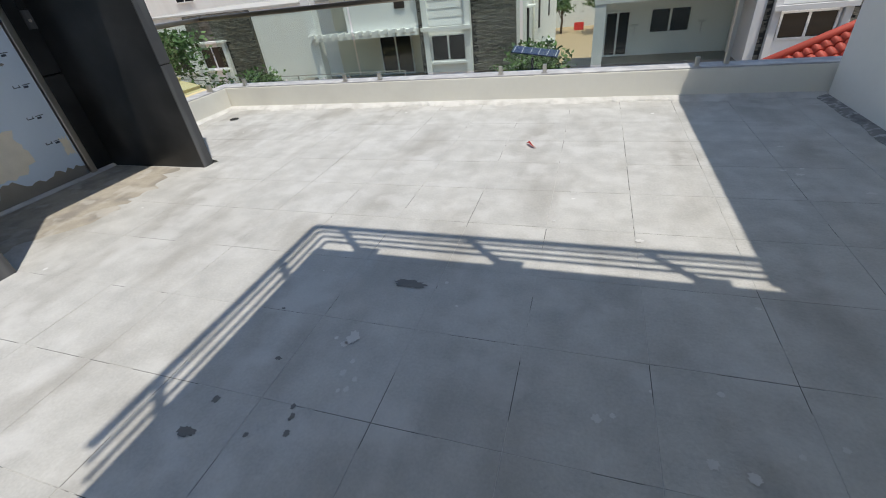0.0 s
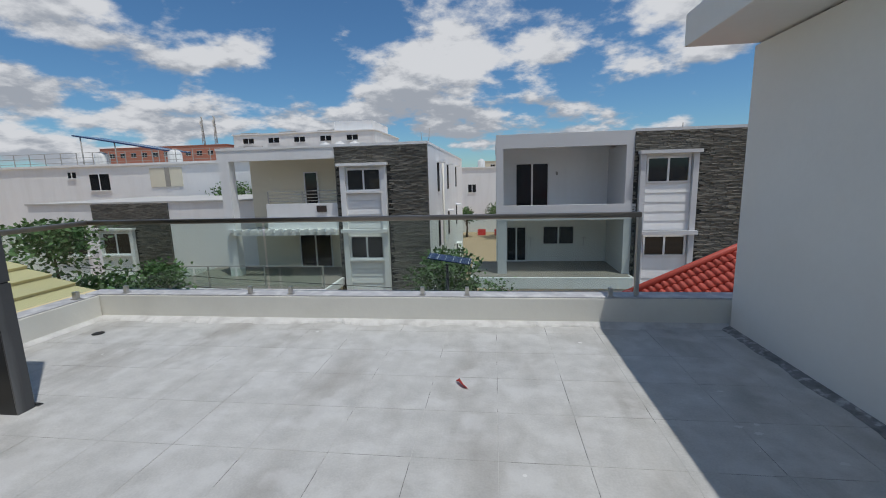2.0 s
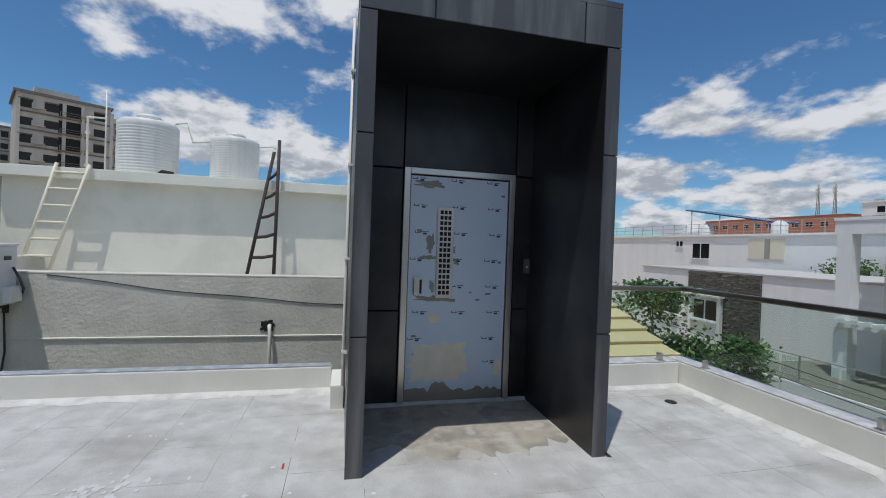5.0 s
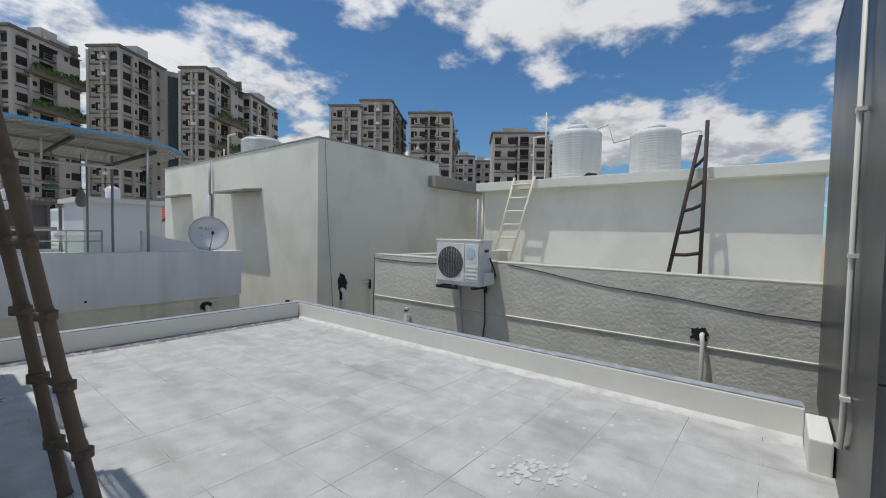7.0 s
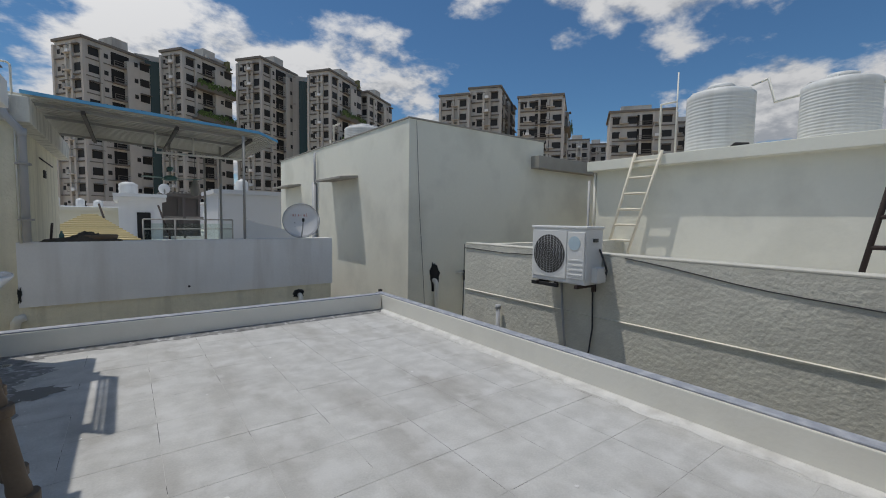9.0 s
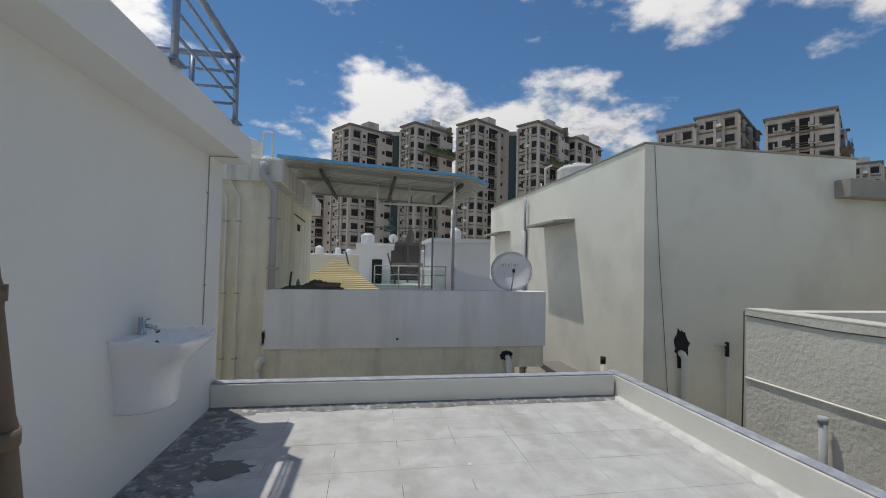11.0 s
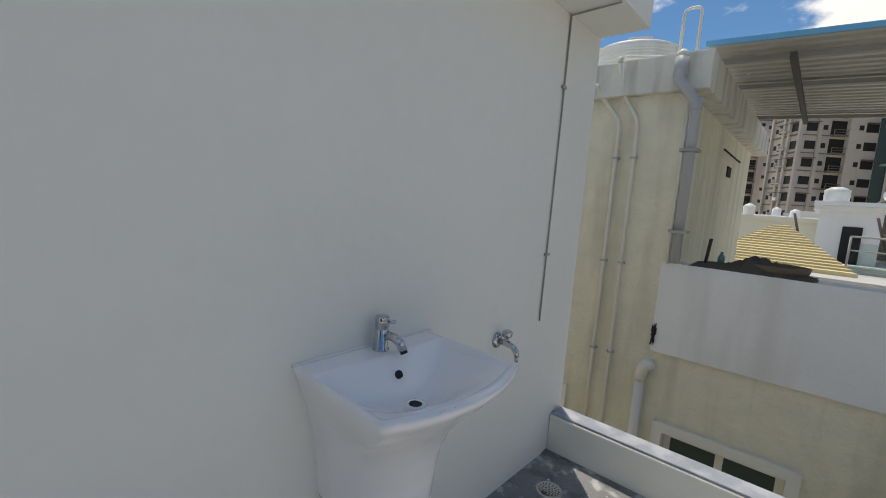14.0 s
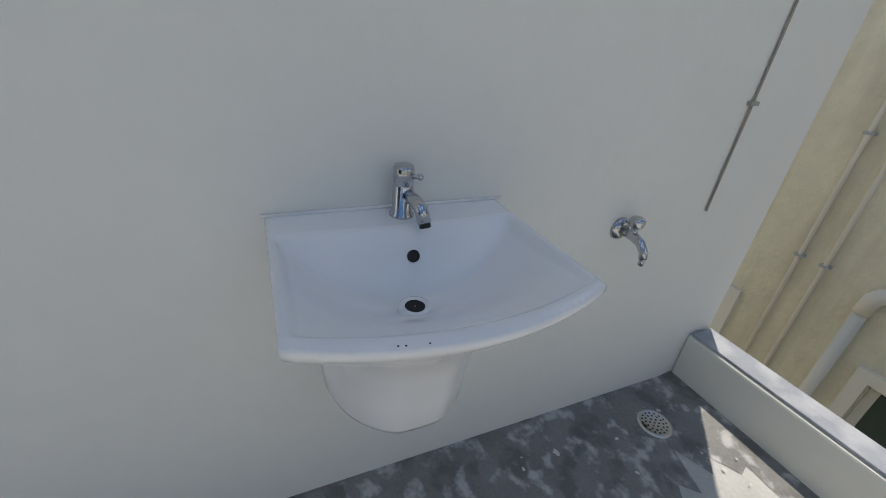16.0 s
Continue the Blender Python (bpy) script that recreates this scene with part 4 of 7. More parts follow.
far_house("white_house", -8.5, 4.0, 62, 74, 2.6, M_HWHITE, ((-4.0, -2.9, -0.8, 0.3), (1.0, 2.2, -0.8, 0.4)), "white house at the end of the open plot", False, 1)
far_house("terracotta_flats", -150, -98, 150, 165, 15.5, M_BRICKRED, [(-146 + 4.5 * k, -144 + 4.5 * k, 12, 13.5) for k in range(10)], "terracotta and grey flats far off")
far_house("terracotta_flats", -96, -70, 158, 170, 16.0, M_BRICKRED, [(-94 + 4.5 * k, -92 + 4.5 * k, 12, 13.5) for k in range(5)], "terracotta and grey flats far off")
rs = random.Random(21)
for k in range(26):
    a = radians(rs.uniform(20, 160))
    d = rs.uniform(90, 230)
    w = rs.uniform(10, 22)
    x, y = d * math.cos(a), d * math.sin(a)
    top = rs.uniform(0.5, 4.0) + d * 0.018
    far_house("distant_house", x - w / 2, x + w / 2, y, y + 10, top, rs.choice((M_HWHITE, M_HCREAM, M_HWHITE, M_HGREY)), [(x - w / 2 + 2 + 4 * j, x - w / 2 + 3.4 + 4 * j, top - 2.2, top - 1.0) for j in range(int(w / 4))], "plain pale house far off among others")
# telecom masts
for x in (-108, -103):
    mast = thing("telecom_mast", "thin grey lattice telecom mast on a far roof", "mast", "telecom masts")
    for dx, dy in ((0.5, 0), (-0.3, 0.45), (-0.3, -0.45)):
        part("leg", tube([(x + dx, 152 + dy, 15.6), (x + dx * 0.3, 152 + dy * 0.3, 26.0)], 0.11, 6), M_BEAM, mast)
    for k in range(6):
        z = 16.5 + k * 1.6
        part("brace", tube([(x + 0.5, 152, z), (x - 0.3, 152.4, z + 0.8), (x - 0.3, 151.6, z + 1.6)], 0.07, 5), M_BEAM, mast)
    part("antenna", boxes((x - 0.7, x - 0.4, 151.6, 152.4, 22.5, 24.5)), M_HWHITE, mast)
# tilted solar roof on the far house
sr = thing("solar_rack", "dark solar panels on a raised roof rack", "solar panels")
part("panel", extrude_outline([(-37.5, 5.9), (-28.5, 4.3), (-28.5, 4.42), (-37.5, 6.02)], "y", 35, 38), M_SOLAR, sr)
for x in (-36.8, -33.5, -30, -28.8):
    part("leg", tube([(x, 35.1, 3.1), (x, 35.1, 5.9 - (x + 37.5) * 0.178)], 0.05, 6), M_BEAM, sr)
# open sandy plot's red barriers
for x in (-2.6, -0.3, 2.0):
    b = thing("road_barrier", "red plastic road barrier beside the sandy plot", "barrier", "red barriers")
    part("body", bevelled(extrude_outline([(58.6, -6.6), (59.4, -6.6), (59.15, -5.8), (58.85, -5.8)], "x", x, x + 1.1), 0.05), M_RED, b)


# ---- trees ----
def tree(x, y, base, top, radius, seed, n=2600, leaf=0.17):
    rnd = random.Random(seed)
    ob = thing("tree", "leafy green tree among the houses", "tree", "trees")
    h = top - base
    trunk = tube([(x, y, base), (x + 0.1, y, base + h * 0.35), (x - 0.05, y + 0.1, base + h * 0.7)], [0.14, 0.11, 0.05], 8)
    tips = []
    for k in range(9):
        a = 2 * math.pi * k / 9 + rnd.random()
        r = radius * rnd.uniform(0.35, 0.85)
        z0, z1 = base + h * rnd.uniform(0.35, 0.6), base + h * rnd.uniform(0.6, 0.97)
        tip = Vector((x + r * math.cos(a), y + r * math.sin(a), z1))
        tube([(x, y, z0), (x + r * 0.4 * math.cos(a), y + r * 0.4 * math.sin(a), z0 + (z1 - z0) * 0.55), tip], [0.06, 0.04, 0.012], 6, True, trunk)
        tips.append(tip)
    tips.append(Vector((x, y, top - radius * 0.25)))
    part("trunk", trunk, M_BARK, ob)
    verts, faces = [], []
    for k in range(n):
        c = rnd.choice(tips)
        v = Vector((rnd.gauss(0, 1), rnd.gauss(0, 1), rnd.gauss(0, 0.75)))
        p = c + v * radius * 0.26
        if p.z > top + 0.1:
            p.z = top - rnd.random() * 0.3
        d = Vector((rnd.gauss(0, 1), rnd.gauss(0, 1), rnd.gauss(0, 0.6))).normalized()
        s = d.cross(Vector((rnd.gauss(0, 1), rnd.gauss(0, 1), rnd.gauss(0, 1)))).normalized()
        L = leaf * rnd.uniform(0.6, 1.3)
        m = len(verts)
        verts += [p, p + d * L * 0.5 + s * L * 0.28, p + d * L, p + d * L * 0.5 - s * L * 0.28]
        faces.append((m, m + 1, m + 2, m + 3))
    me = bpy.data.meshes.new("crown")
    me.from_pydata([tuple(v) for v in verts], [], faces)
    me.materials.append(M_LEAF)
    cr = new("crown", me)
    cr.parent = ob
    return ob


tree(-1.75, 12.7, GROUND, -0.75, 1.25, 1, 6500, 0.15)
tree(-11.9, 10.2, GROUND, 0.45, 1.7, 2, 9000, 0.16)
tree(-10.9, 12.3, GROUND, -1.0, 0.8, 3, 3200, 0.14)
tree(-19.0, 29.5, GROUND, 1.5, 1.6, 4, 1200, 0.25)
tree(-14.5, 30.2, GROUND, 1.5, 1.3, 5, 1000, 0.25)
tree(0.5, 56, GROUND, -2.2, 1.8, 6, 900, 0.35)
tree(-4.0, 57, GROUND, -2.6, 1.3, 7, 700, 0.35)
tree(-1.2, 15.0, GROUND, -2.2, 1.2, 8, 3000, 0.16)

lampo = thing("solar_street_lamp", "small blue solar panel on a dark street pole", "street lamp")
part("pole", tube([(-1.55, 11.0, GROUND), (-1.55, 11.0, -0.75)], 0.035, 8), M_BLACK, lampo)
pn = part("solar_panel", bevelled(boxes((-0.55, 0.55, -0.16, 0.16, -0.015, 0.015)), 0.004), M_SOLAR, lampo)
pn.matrix_local = pose(-1.48, 11.0, -0.62, 16, 8, -4)
for k in range(6):
    pt = part("cell_line", boxes((-0.5 + k * 0.2 - 0.004, -0.5 + k * 0.2 + 0.004, -0.15, 0.15, 0.0152, 0.017)), M_FRAME, pn)
wire = thing("street_cable", "thin black cables slung across the lane", "cable")
for k, z in enumerate((-2.0, -2.35)):
    part("cable", tube([(-18, 13, z + 1.0), (-9, 13, z + 0.35), (-2, 13, z), (4, 13, z - 0.1), (12, 13, z + 0.3)], 0.012, 6), M_RUBBER, wire)

# ---- clay roof beyond the parapet ----
red = thing("clay_tile_roof", "red clay tile roof of the next house", "tiled roof")
A0, B0, DOWN = Vector((1.05, 7.5, -0.89)), Vector((5.2, 7.5, 1.04)), Vector((0.75, -1.9, -0.95))
along, down = (B0 - A0), DOWN
nrm = along.cross(down).normalized()
if nrm.z < 0:
    nrm = -nrm
bm = bmesh.new()
vs = [bm.verts.new(p) for p in (A0 - nrm * 0.06, B0 - nrm * 0.06, B0 + down * 1.2 - nrm * 0.06, A0 + down * 1.2 - nrm * 0.06, A0 - nrm * 0.12, B0 - nrm * 0.12, B0 + down * 1.2 - nrm * 0.12, A0 + down * 1.2 - nrm * 0.12)]
for f in ((0, 1, 2, 3), (7, 6, 5, 4), (0, 4, 5, 1), (1, 5, 6, 2), (2, 6, 7, 3), (3, 7, 4, 0)):
    bm.faces.new([vs[i] for i in f])
part("deck", bm, M_REDTILE, red)
ea, ed = along.normalized(), down.normalized()
tw, th = 0.105, 0.165
bm = bmesh.new()
ring = []
for j, (yy, lift_) in enumerate(((0.0, 0.0), (th * 1.12, 0.025))):
    row = []
    for i in range(7):
        u = i / 6
        hgt = 0.024 * math.sin(math.pi * min(1, u * 1.35)) - (0.018 * math.sin(math.pi * (u - 0.74) / 0.26) if u > 0.74 else 0)
        row.append(bm.verts.new((u * tw * 1.04, yy, hgt + lift_)))
    ring.append(row)
low_row = [bm.verts.new((v.co.x, v.co.y, v.co.z - 0.02)) for v in ring[1]]
for i in range(6):
    f = bm.faces.new((ring[0][i], ring[0][i + 1], ring[1][i + 1], ring[1][i]))
    f.smooth = True
    bm.faces.new((ring[1][i], ring[1][i + 1], low_row[i + 1], low_row[i]))
tile_c = mesh_of("clay_tile", bm, M_REDTILE)
basis = Matrix((ea, (ed - ea * ed.dot(ea)).normalized(), nrm)).transposed().to_4x4()
tv, tf = [tuple(v.co) for v in tile_c.vertices], [tuple(p.vertices) for p in tile_c.polygons]
far_v, far_f = [], []
for r in range(17):
    for c in range(42):
        m = Matrix.Translation(A0 + ea * (c * tw + 0.02) + basis.to_3x3() @ Vector((0, r * th, 0)) - nrm * 0.02) @ basis
        if r < 13 and c < 23:
            t = new("clay_tile", tile_c)
            t.parent = red
            t.matrix_basis = m
        else:
            n = len(far_v)
            far_v += [tuple(m @ Vector(v)) for v in tv]
            far_f += [tuple(i + n for i in f) for f in tf]
far_me = bpy.data.meshes.new("clay_tiles")
far_me.from_pydata(far_v, [], far_f)
far_me.materials.append(M_REDTILE)
rest = new("clay_tiles", far_me)
rest.parent = red
rest["kind"] = "stuff"
part("hip_cap", tube([A0 + nrm * 0.0, B0 + nrm * 0.0], 0.06, 10), M_REDTILE, red)
part("roof_wall", boxes((2.8, 6, 7.6, 9.4, GROUND, -1.9)), M_HWHITE, red)

# yellow shingled roof in the north-west
yel = thing("yellow_roof", "yellow shingled sloping roof of the next house", "shingled roof")
P = [Vector(v) for v in ((-6.30, 6.32, -0.39), (-9.4, 5.27, 1.32), (-9.4, 1.6, 1.32), (-6.30, 1.6, -0.39))]
courses = 11
for k in range(courses):
    a, b = k / courses, (k + 1.08) / courses
    p0, p1, p2, p3 = P[0].lerp(P[1], a), P[0].lerp(P[1], b), P[3].lerp(P[2], b), P[3].lerp(P[2], a)
    up = Vector((0.48, 0, 0.87))
    bm = bmesh.new()
    vs = [bm.verts.new(p) for p in (p0 + up * 0.06, p1, p2, p3 + up * 0.06, p0 - up * 0.02, p1 - up * 0.02, p2 - up * 0.02, p3 - up * 0.02)]
    for f in ((0, 1, 2, 3), (7, 6, 5, 4), (0, 4, 5, 1), (1, 5, 6, 2), (2, 6, 7, 3), (3, 7, 4, 0)):
        bm.faces.new([vs[i] for i in f])
    bmesh.ops.recalc_face_normals(bm, faces=bm.faces[:])
    part("shingle_course", bm, M_YELROOF, yel)
part("roof_wall", boxes((-12, -6.75, 1.7, 5.2, GROUND, -0.45)), M_HWHITE, yel)


# ---- apartment towers ----
def face_box(parent_bm, face, u0, u1, z0, z1, d0, d1):
    """A box on the right face ('r') or left face ('l') of a tower; d is the distance out from the wall."""
    if face == "r":
        box(parent_bm, u0, u1, -d1, -d0, z0, z1)
    else:
        box(parent_bm, -d1, -d0, u0, u1, z0, z1)


def shared(key, make, mat, store={}):
    if key not in store:
        store[key] = mesh_of(key[0], make(), mat)
    return store[key]


def tower_piece(name, me, parent, face, u, z, out=0.0):
    ob = new(name, me)
    ob.parent = parent
    ob.matrix_basis = pose(u, -out, z) if face == "r" else pose(0, u, z, 0, 0, -90)
    return ob


def tower(az, dist, ang, wl, wr, top, storey=3.05, plant=(), crown=False, base_floor=0):
    x, y = -2.06 + dist * math.cos(radians(az)), 0.15 + dist * math.sin(radians(az))
    ob = thing("apartment_tower", "tall weathered beige apartment tower with many windows", "apartment tower", "apartment towers", (x, y, 0), ang)
    part("wall", boxes((0, wr, 0, wl, GROUND, top)), M_TOWER, ob)
    part("parapet", boxes((-0.35, wr + 0.35, -0.35, wl + 0.35, top, top + 0.45)), M_TOWERD, ob)
    part("roof_block", boxes((wr * 0.55, wr * 0.8, wl * 0.3, wl * 0.8, top + 0.45, top + 3.0)), M_TOWER, ob)
    floors = int((top - 4.0) / storey)
    win = shared(("window", 1), lambda: boxes((-0.95, 0.95, -0.05, 0.0, 0.0, 1.40)), M_TOWERWIN)
    hood = shared(("window_hood", 1), lambda: boxes((-1.0, 1.0, -0.55, 0.0, 1.45, 1.57)), M_TOWERD)
    small = shared(("small_window", 1), lambda: boxes((-0.35, 0.35, -0.05, 0.0, 0.3, 1.1)), M_TOWERWIN)
    # flat black sheet on the wall: the loggia's inner shade put in as colour
    log_shade = shared(("loggia", 1), lambda: boxes((-1.65, 1.65, -0.04, 0.0, 0.0, 2.35)), M_DARK)
    log_rail = shared(("balcony_rail", 1), lambda: boxes((-1.55, 1.55, -0.75, -0.62, -0.3, 0.0), (-1.55, 1.55, -0.70, -0.66, 0.35, 0.42), (-1.55, 1.55, -0.70, -0.66, 0.75, 0.85), (-1.55, -1.45, -0.72, -0.64, 0, 0.85), (1.45, 1.55, -0.72, -0.64, 0, 0.85), (-1.55, 1.55, -0.62, 0, -0.3, -0.15)), M_TOWERD)
    ledge = shared(("ac_ledge", 1), lambda: boxes((-0.9, 0.9, -0.9, 0.0, 0.0, 0.14), (-0.9, -0.75, -0.9, 0.0, 0.14, 0.9)), M_TOWER)
    acb = shared(("ac_box", 1), lambda: boxes((-0.4, 0.4, -0.7, -0.25, 0.0, 0.55)), M_HWHITE)
    rnd = random.Random(int(az * 7))
    lay_r = [("w", 0.16), ("s", 0.33), ("L", 0.54), ("s", 0.74), ("w", 0.88)] if wr < 17 else [("w", 0.08), ("s", 0.17), ("L", 0.29), ("w", 0.42), ("s", 0.52), ("L", 0.65), ("w", 0.79), ("w", 0.92)]
    lay_l = [("w", 0.2), ("e", 0.42), ("w", 0.62), ("s", 0.85)] if wl < 9 else [("w", 0.12), ("e", 0.27), ("L", 0.45), ("w", 0.65), ("e", 0.78), ("w", 0.91)]
    # a bay that stands forward on the broad face, and slab edges on every storey
    bay = (0.60, 0.97)
    part("bay", boxes((bay[0] * wr, bay[1] * wr, -0.9, 0.0, GROUND, top - 1.6)), M_TOWER, ob)
    band_r = boxes((0.02, wr * bay[0] - 0.1, -0.16, -0.002, 0, 0.16))
    band_l = boxes((-0.30, -0.002, 0.1, wl - 0.1, 0, 0.22))
    band_r, band_l = mesh_of("slab_edge", band_r, M_TOWERD), mesh_of("slab_edge", band_l, M_TOWERD)
    for f in range(floors + 1):
        z = top - 2.5 - f * storey - 0.75
        if z < -2.0:
            break
        for me in (band_r, band_l):
            e = new("slab_edge", me)
            e.parent = ob
            e.matrix_basis = pose(0, 0, z)
    for face, lay, width in (("r", lay_r, wr), ("l", lay_l, wl)):
        for f in range(base_floor, floors + 1):
            z = top - 2.5 - f * storey
            if z < -2.0:
                break
            for kind, u in lay:
                uu = u * width
                out = 0.9 if face == "r" and bay[0] < u < bay[1] else 0.0
                if kind == "w":
                    w = tower_piece("window", win, ob, face, uu, z, out)
                    if f % 2 == 0:
                        tower_piece("window_hood", hood, ob, face, uu, z, out)
                elif kind == "s":
                    tower_piece("window", small, ob, face, uu, z, out)
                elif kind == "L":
                    # no recess is cut here, the sheet's black stands in for its shade
                    tower_piece("loggia", log_shade, ob, face, uu, z - 0.5, out)
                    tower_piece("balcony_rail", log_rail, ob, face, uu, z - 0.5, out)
                elif kind == "e":
                    tower_piece("ac_ledge", ledge, ob, face, uu, z, out)
                    if rnd.random() < 0.5:
                        tower_piece("ac_box", acb, ob, face, uu, z + 0.14, out)
    # vertical fins and the recessed green strip
    for face, width, us in (("r", wr, (0.0, 0.245, 0.99)), ("l", wl, (0.32, 0.52, 0.98))):
        for u in us:
            bm = bmesh.new()
            face_box(bm, face, u * width - 0.25, u * width + 0.25, GROUND, top - 0.6, -0.1, 0.45)
            part("pilaster", bm, M_TOWER, ob)
    for f in plant:
        z = top - 3.2 - f * storey
        part("deep_balcony", boxes((wr * 0.18, wr + 0.6, -1.5, 0, z - 0.35, z), (wr * 0.18, wr + 0.6, -1.5, -1.4, z, z + 0.9)), M_TOWERD, ob)
        rp = random.Random(f + 3)
        verts, faces = [], []
        for k in range(260):
            px, py, pz = rp.uniform(wr * 0.18, wr + 0.6), rp.uniform(-1.9, -1.2), z + 0.7 + rp.gauss(0, 0.3)
            s = rp.uniform(0.2, 0.45)
            m = len(verts)
            verts += [(px, py, pz), (px + s, py - 0.1, pz + s * rp.uniform(-0.5, 1)), (px + s * 0.3, py - s * 0.5, pz + s), (px - s * 0.6, py - 0.1, pz + s * 0.4)]
            faces.append((m, m + 1, m + 2, m + 3))
        me = bpy.data.meshes.new("foliage")
        me.from_pydata(verts, [], faces)
        me.materials.append(M_LEAF)
        pl = new("foliage", me)
        pl.parent = ob
        pl["kind"] = "stuff"
    if crown:
        part("crown_fin", boxes((wr - 1.0, wr - 0.4, -0.6, wl * 0.5, top - 4.0, top + 1.6)), M_TOWEROLIVE, ob)
        part("crown_frame", boxes((wr * 0.55, wr - 1.0, 0.5, 1.0, top + 1.0, top + 1.6), (wr * 0.55, wr * 0.55 + 0.5, 0.5, 1.0, top + 0.4, top + 1.0)), M_TOWER, ob)
    return ob


def link_block(az0, az1, dist, top):
    """The recessed dark green stair strip between two towers."""
    ob = thing("stair_shaft", "recessed dark green glazed stair shaft between the towers", "stair shaft", "stair shafts")
    p0 = Vector((-2.06 + dist * math.cos(radians(az0)), 0.15 + dist * math.sin(radians(az0)), 0))
    p1 = Vector((-2.06 + dist * math.cos(radians(az1)), 0.15 + dist * math.sin(radians(az1)), 0))
    d = (p1 - p0).normalized()
    n = Vector((d.y, -d.x, 0))
    if n.dot(p0) < 0:
        n = -n
    for name, lo, hi, off, mat, z1 in (("glass", 0.25, 0.95, 0.0, M_TOWERG, top - 1.2), ("wall", -0.2, 1.2, 0.6, M_TOWER, top)):
        a, b = p0.lerp(p1, lo) + n * off, p0.lerp(p1, hi) + n * off
        bm = bmesh.new()
        q = [a, b, b + n * 5, a + n * 5]
        v0 = [bm.verts.new((p.x, p.y, GROUND)) for p in q]
        v1 = [bm.verts.new((p.x, p.y, z1)) for p in q]
        bm.faces.new(v0), bm.faces.new(v1)
        for i in range(4):
            bm.faces.new((v0[i], v0[(i + 1) % 4], v1[(i + 1) % 4], v1[i]))
        bmesh.ops.recalc_face_normals(bm, faces=bm.faces[:])
        part(name, bm, mat, ob)


TA = 215
tower(-86.9, 100, TA, 7.2, 12.0, 32.3)
link_block(-91.6, -93.7, 106, 33.5)
tower(-95.5, 100, TA, 5.2, 12.0, 33.7, plant=(1, 3, 5), crown=True)
tower(-103.7, 100, TA, 6.0, 11.8, 34.7)
link_block(-107.6, -109.6, 106, 34.0)
tower(-111.8, 100, TA, 5.4, 13.0, 33.9, plant=(2, 4), crown=True)
tower(-116.6, 112, TA, 5.4, 13.0, 33.2)
tower(-129.8, 100, TA, 6.8, 14.0, 30.0)
tower(-134.0, 100, TA, 7.2, 17.0, 31.7)
tower(-142.0, 100, TA, 9.8, 14.0, 29.3, plant=(1,), crown=False)
tower(-145.3, 150, TA, 7.0, 12.0, 28.2)
tower(-147.4, 160, TA, 6.0, 12.0, 28.2)
tower(-154.9, 104, TA, 13.0, 12.0, 25.3)
tower(-81.0, 135, TA, 8.0, 12.0, 26.7)
tower(-158.5, 120, TA, 9.0, 12.0, 25.3)


# ---- water tanks ----
def water_tank(x, y, z, r, h, label="white ribbed plastic water tank on the roof"):
    ob = thing("water_tank", label, "water tank", "water tanks", (x, y, z))
    prof = [(r * 0.97, 0.0)]
    n = 17
    for k in range(n):
        z0 = h * 0.78 * k / n
        prof += [(r * 0.99, z0 + 0.01), (r, z0 + h * 0.78 / n * 0.35), (r, z0 + h * 0.78 / n * 0.75), (r * 0.99, z0 + h * 0.78 / n * 0.98)]
    prof += [(r, h * 0.79), (r, h * 0.86), (r * 0.9, h * 0.90), (r * 0.45, h * 0.955), (r * 0.40, h * 0.96)]
    part("body", lathe(prof, 40), M_TANK, ob)
    part("lid", lathe([(r * 0.42, h * 0.945), (r * 0.42, h * 0.99), (r * 0.36, h * 1.02), (r * 0.1, h * 1.03)], 28), M_TANK, ob)
    for k in range(4):
        a = math.pi * k / 2 + 0.4
        b = part("shoulder_lug", bevelled(boxes((-0.07 * r / 0.6, 0.07 * r / 0.6, -0.25 * r, 0.25 * r, 0, 0.05)), 0.012), M_TANK, ob)
        b.matrix_local = pose(r * 0.72 * math.cos(a), r * 0.72 * math.sin(a), h * 0.895, 0, 0, math.degrees(a))
    return ob


water_tank(-11.8, -3.55, 2.69, 0.60, 1.42)
water_tank(-11.8, -1.72, 2.69, 0.53, 1.18)
water_tank(-8.3, -12.6, 3.28, 0.62, 1.05, "white plastic water tank behind the roof parapet")
tp = thing("tank_pipes", "thin white water pipes between the tanks", "pipe")
part("pipe", tube([(-11.8, -4.4, 2.69), (-11.8, -4.4, 4.62)], 0.016, 8), M_WPIPE, tp)
part("pipe", tube([(-11.8, -4.75, 2.69), (-11.8, -4.75, 4.0), (-11.8, -4.4, 4.0)], 0.02, 8), M_WPIPE, tp)
part("pipe", tube([(-11.75, -3.0, 4.0), (-11.7, -2.72, 4.05), (-11.7, -2.6, 3.6), (-11.7, -2.2, 3.65)], 0.022, 8), M_WPIPE, tp)
part("pipe", tube([(-11.75, -1.25, 3.62), (-11.7, -0.85, 3.66), (-11.7, -0.8, 3.6)], 0.022, 8), M_WPIPE, tp)
part("pipe", tube([(-11.0, -2.75, 2.75), (-11.0, -2.95, 2.78), (-11.0, -3.05, 2.70)], 0.05, 8), M_DARK, tp)
tp2 = thing("tank_pipes", "thin white water pipes beside the roof tank", "pipe")
part("pipe", tube([(-7.6, -13.4, 3.3), (-7.6, -13.4, 4.35), (-7.6, -12.9, 4.35)], 0.025, 8), M_WPIPE, tp2)
part("pipe", tube([(-7.6, -13.7, 3.3), (-7.6, -13.7, 3.95)], 0.02, 8), M_WPIPE, tp2)


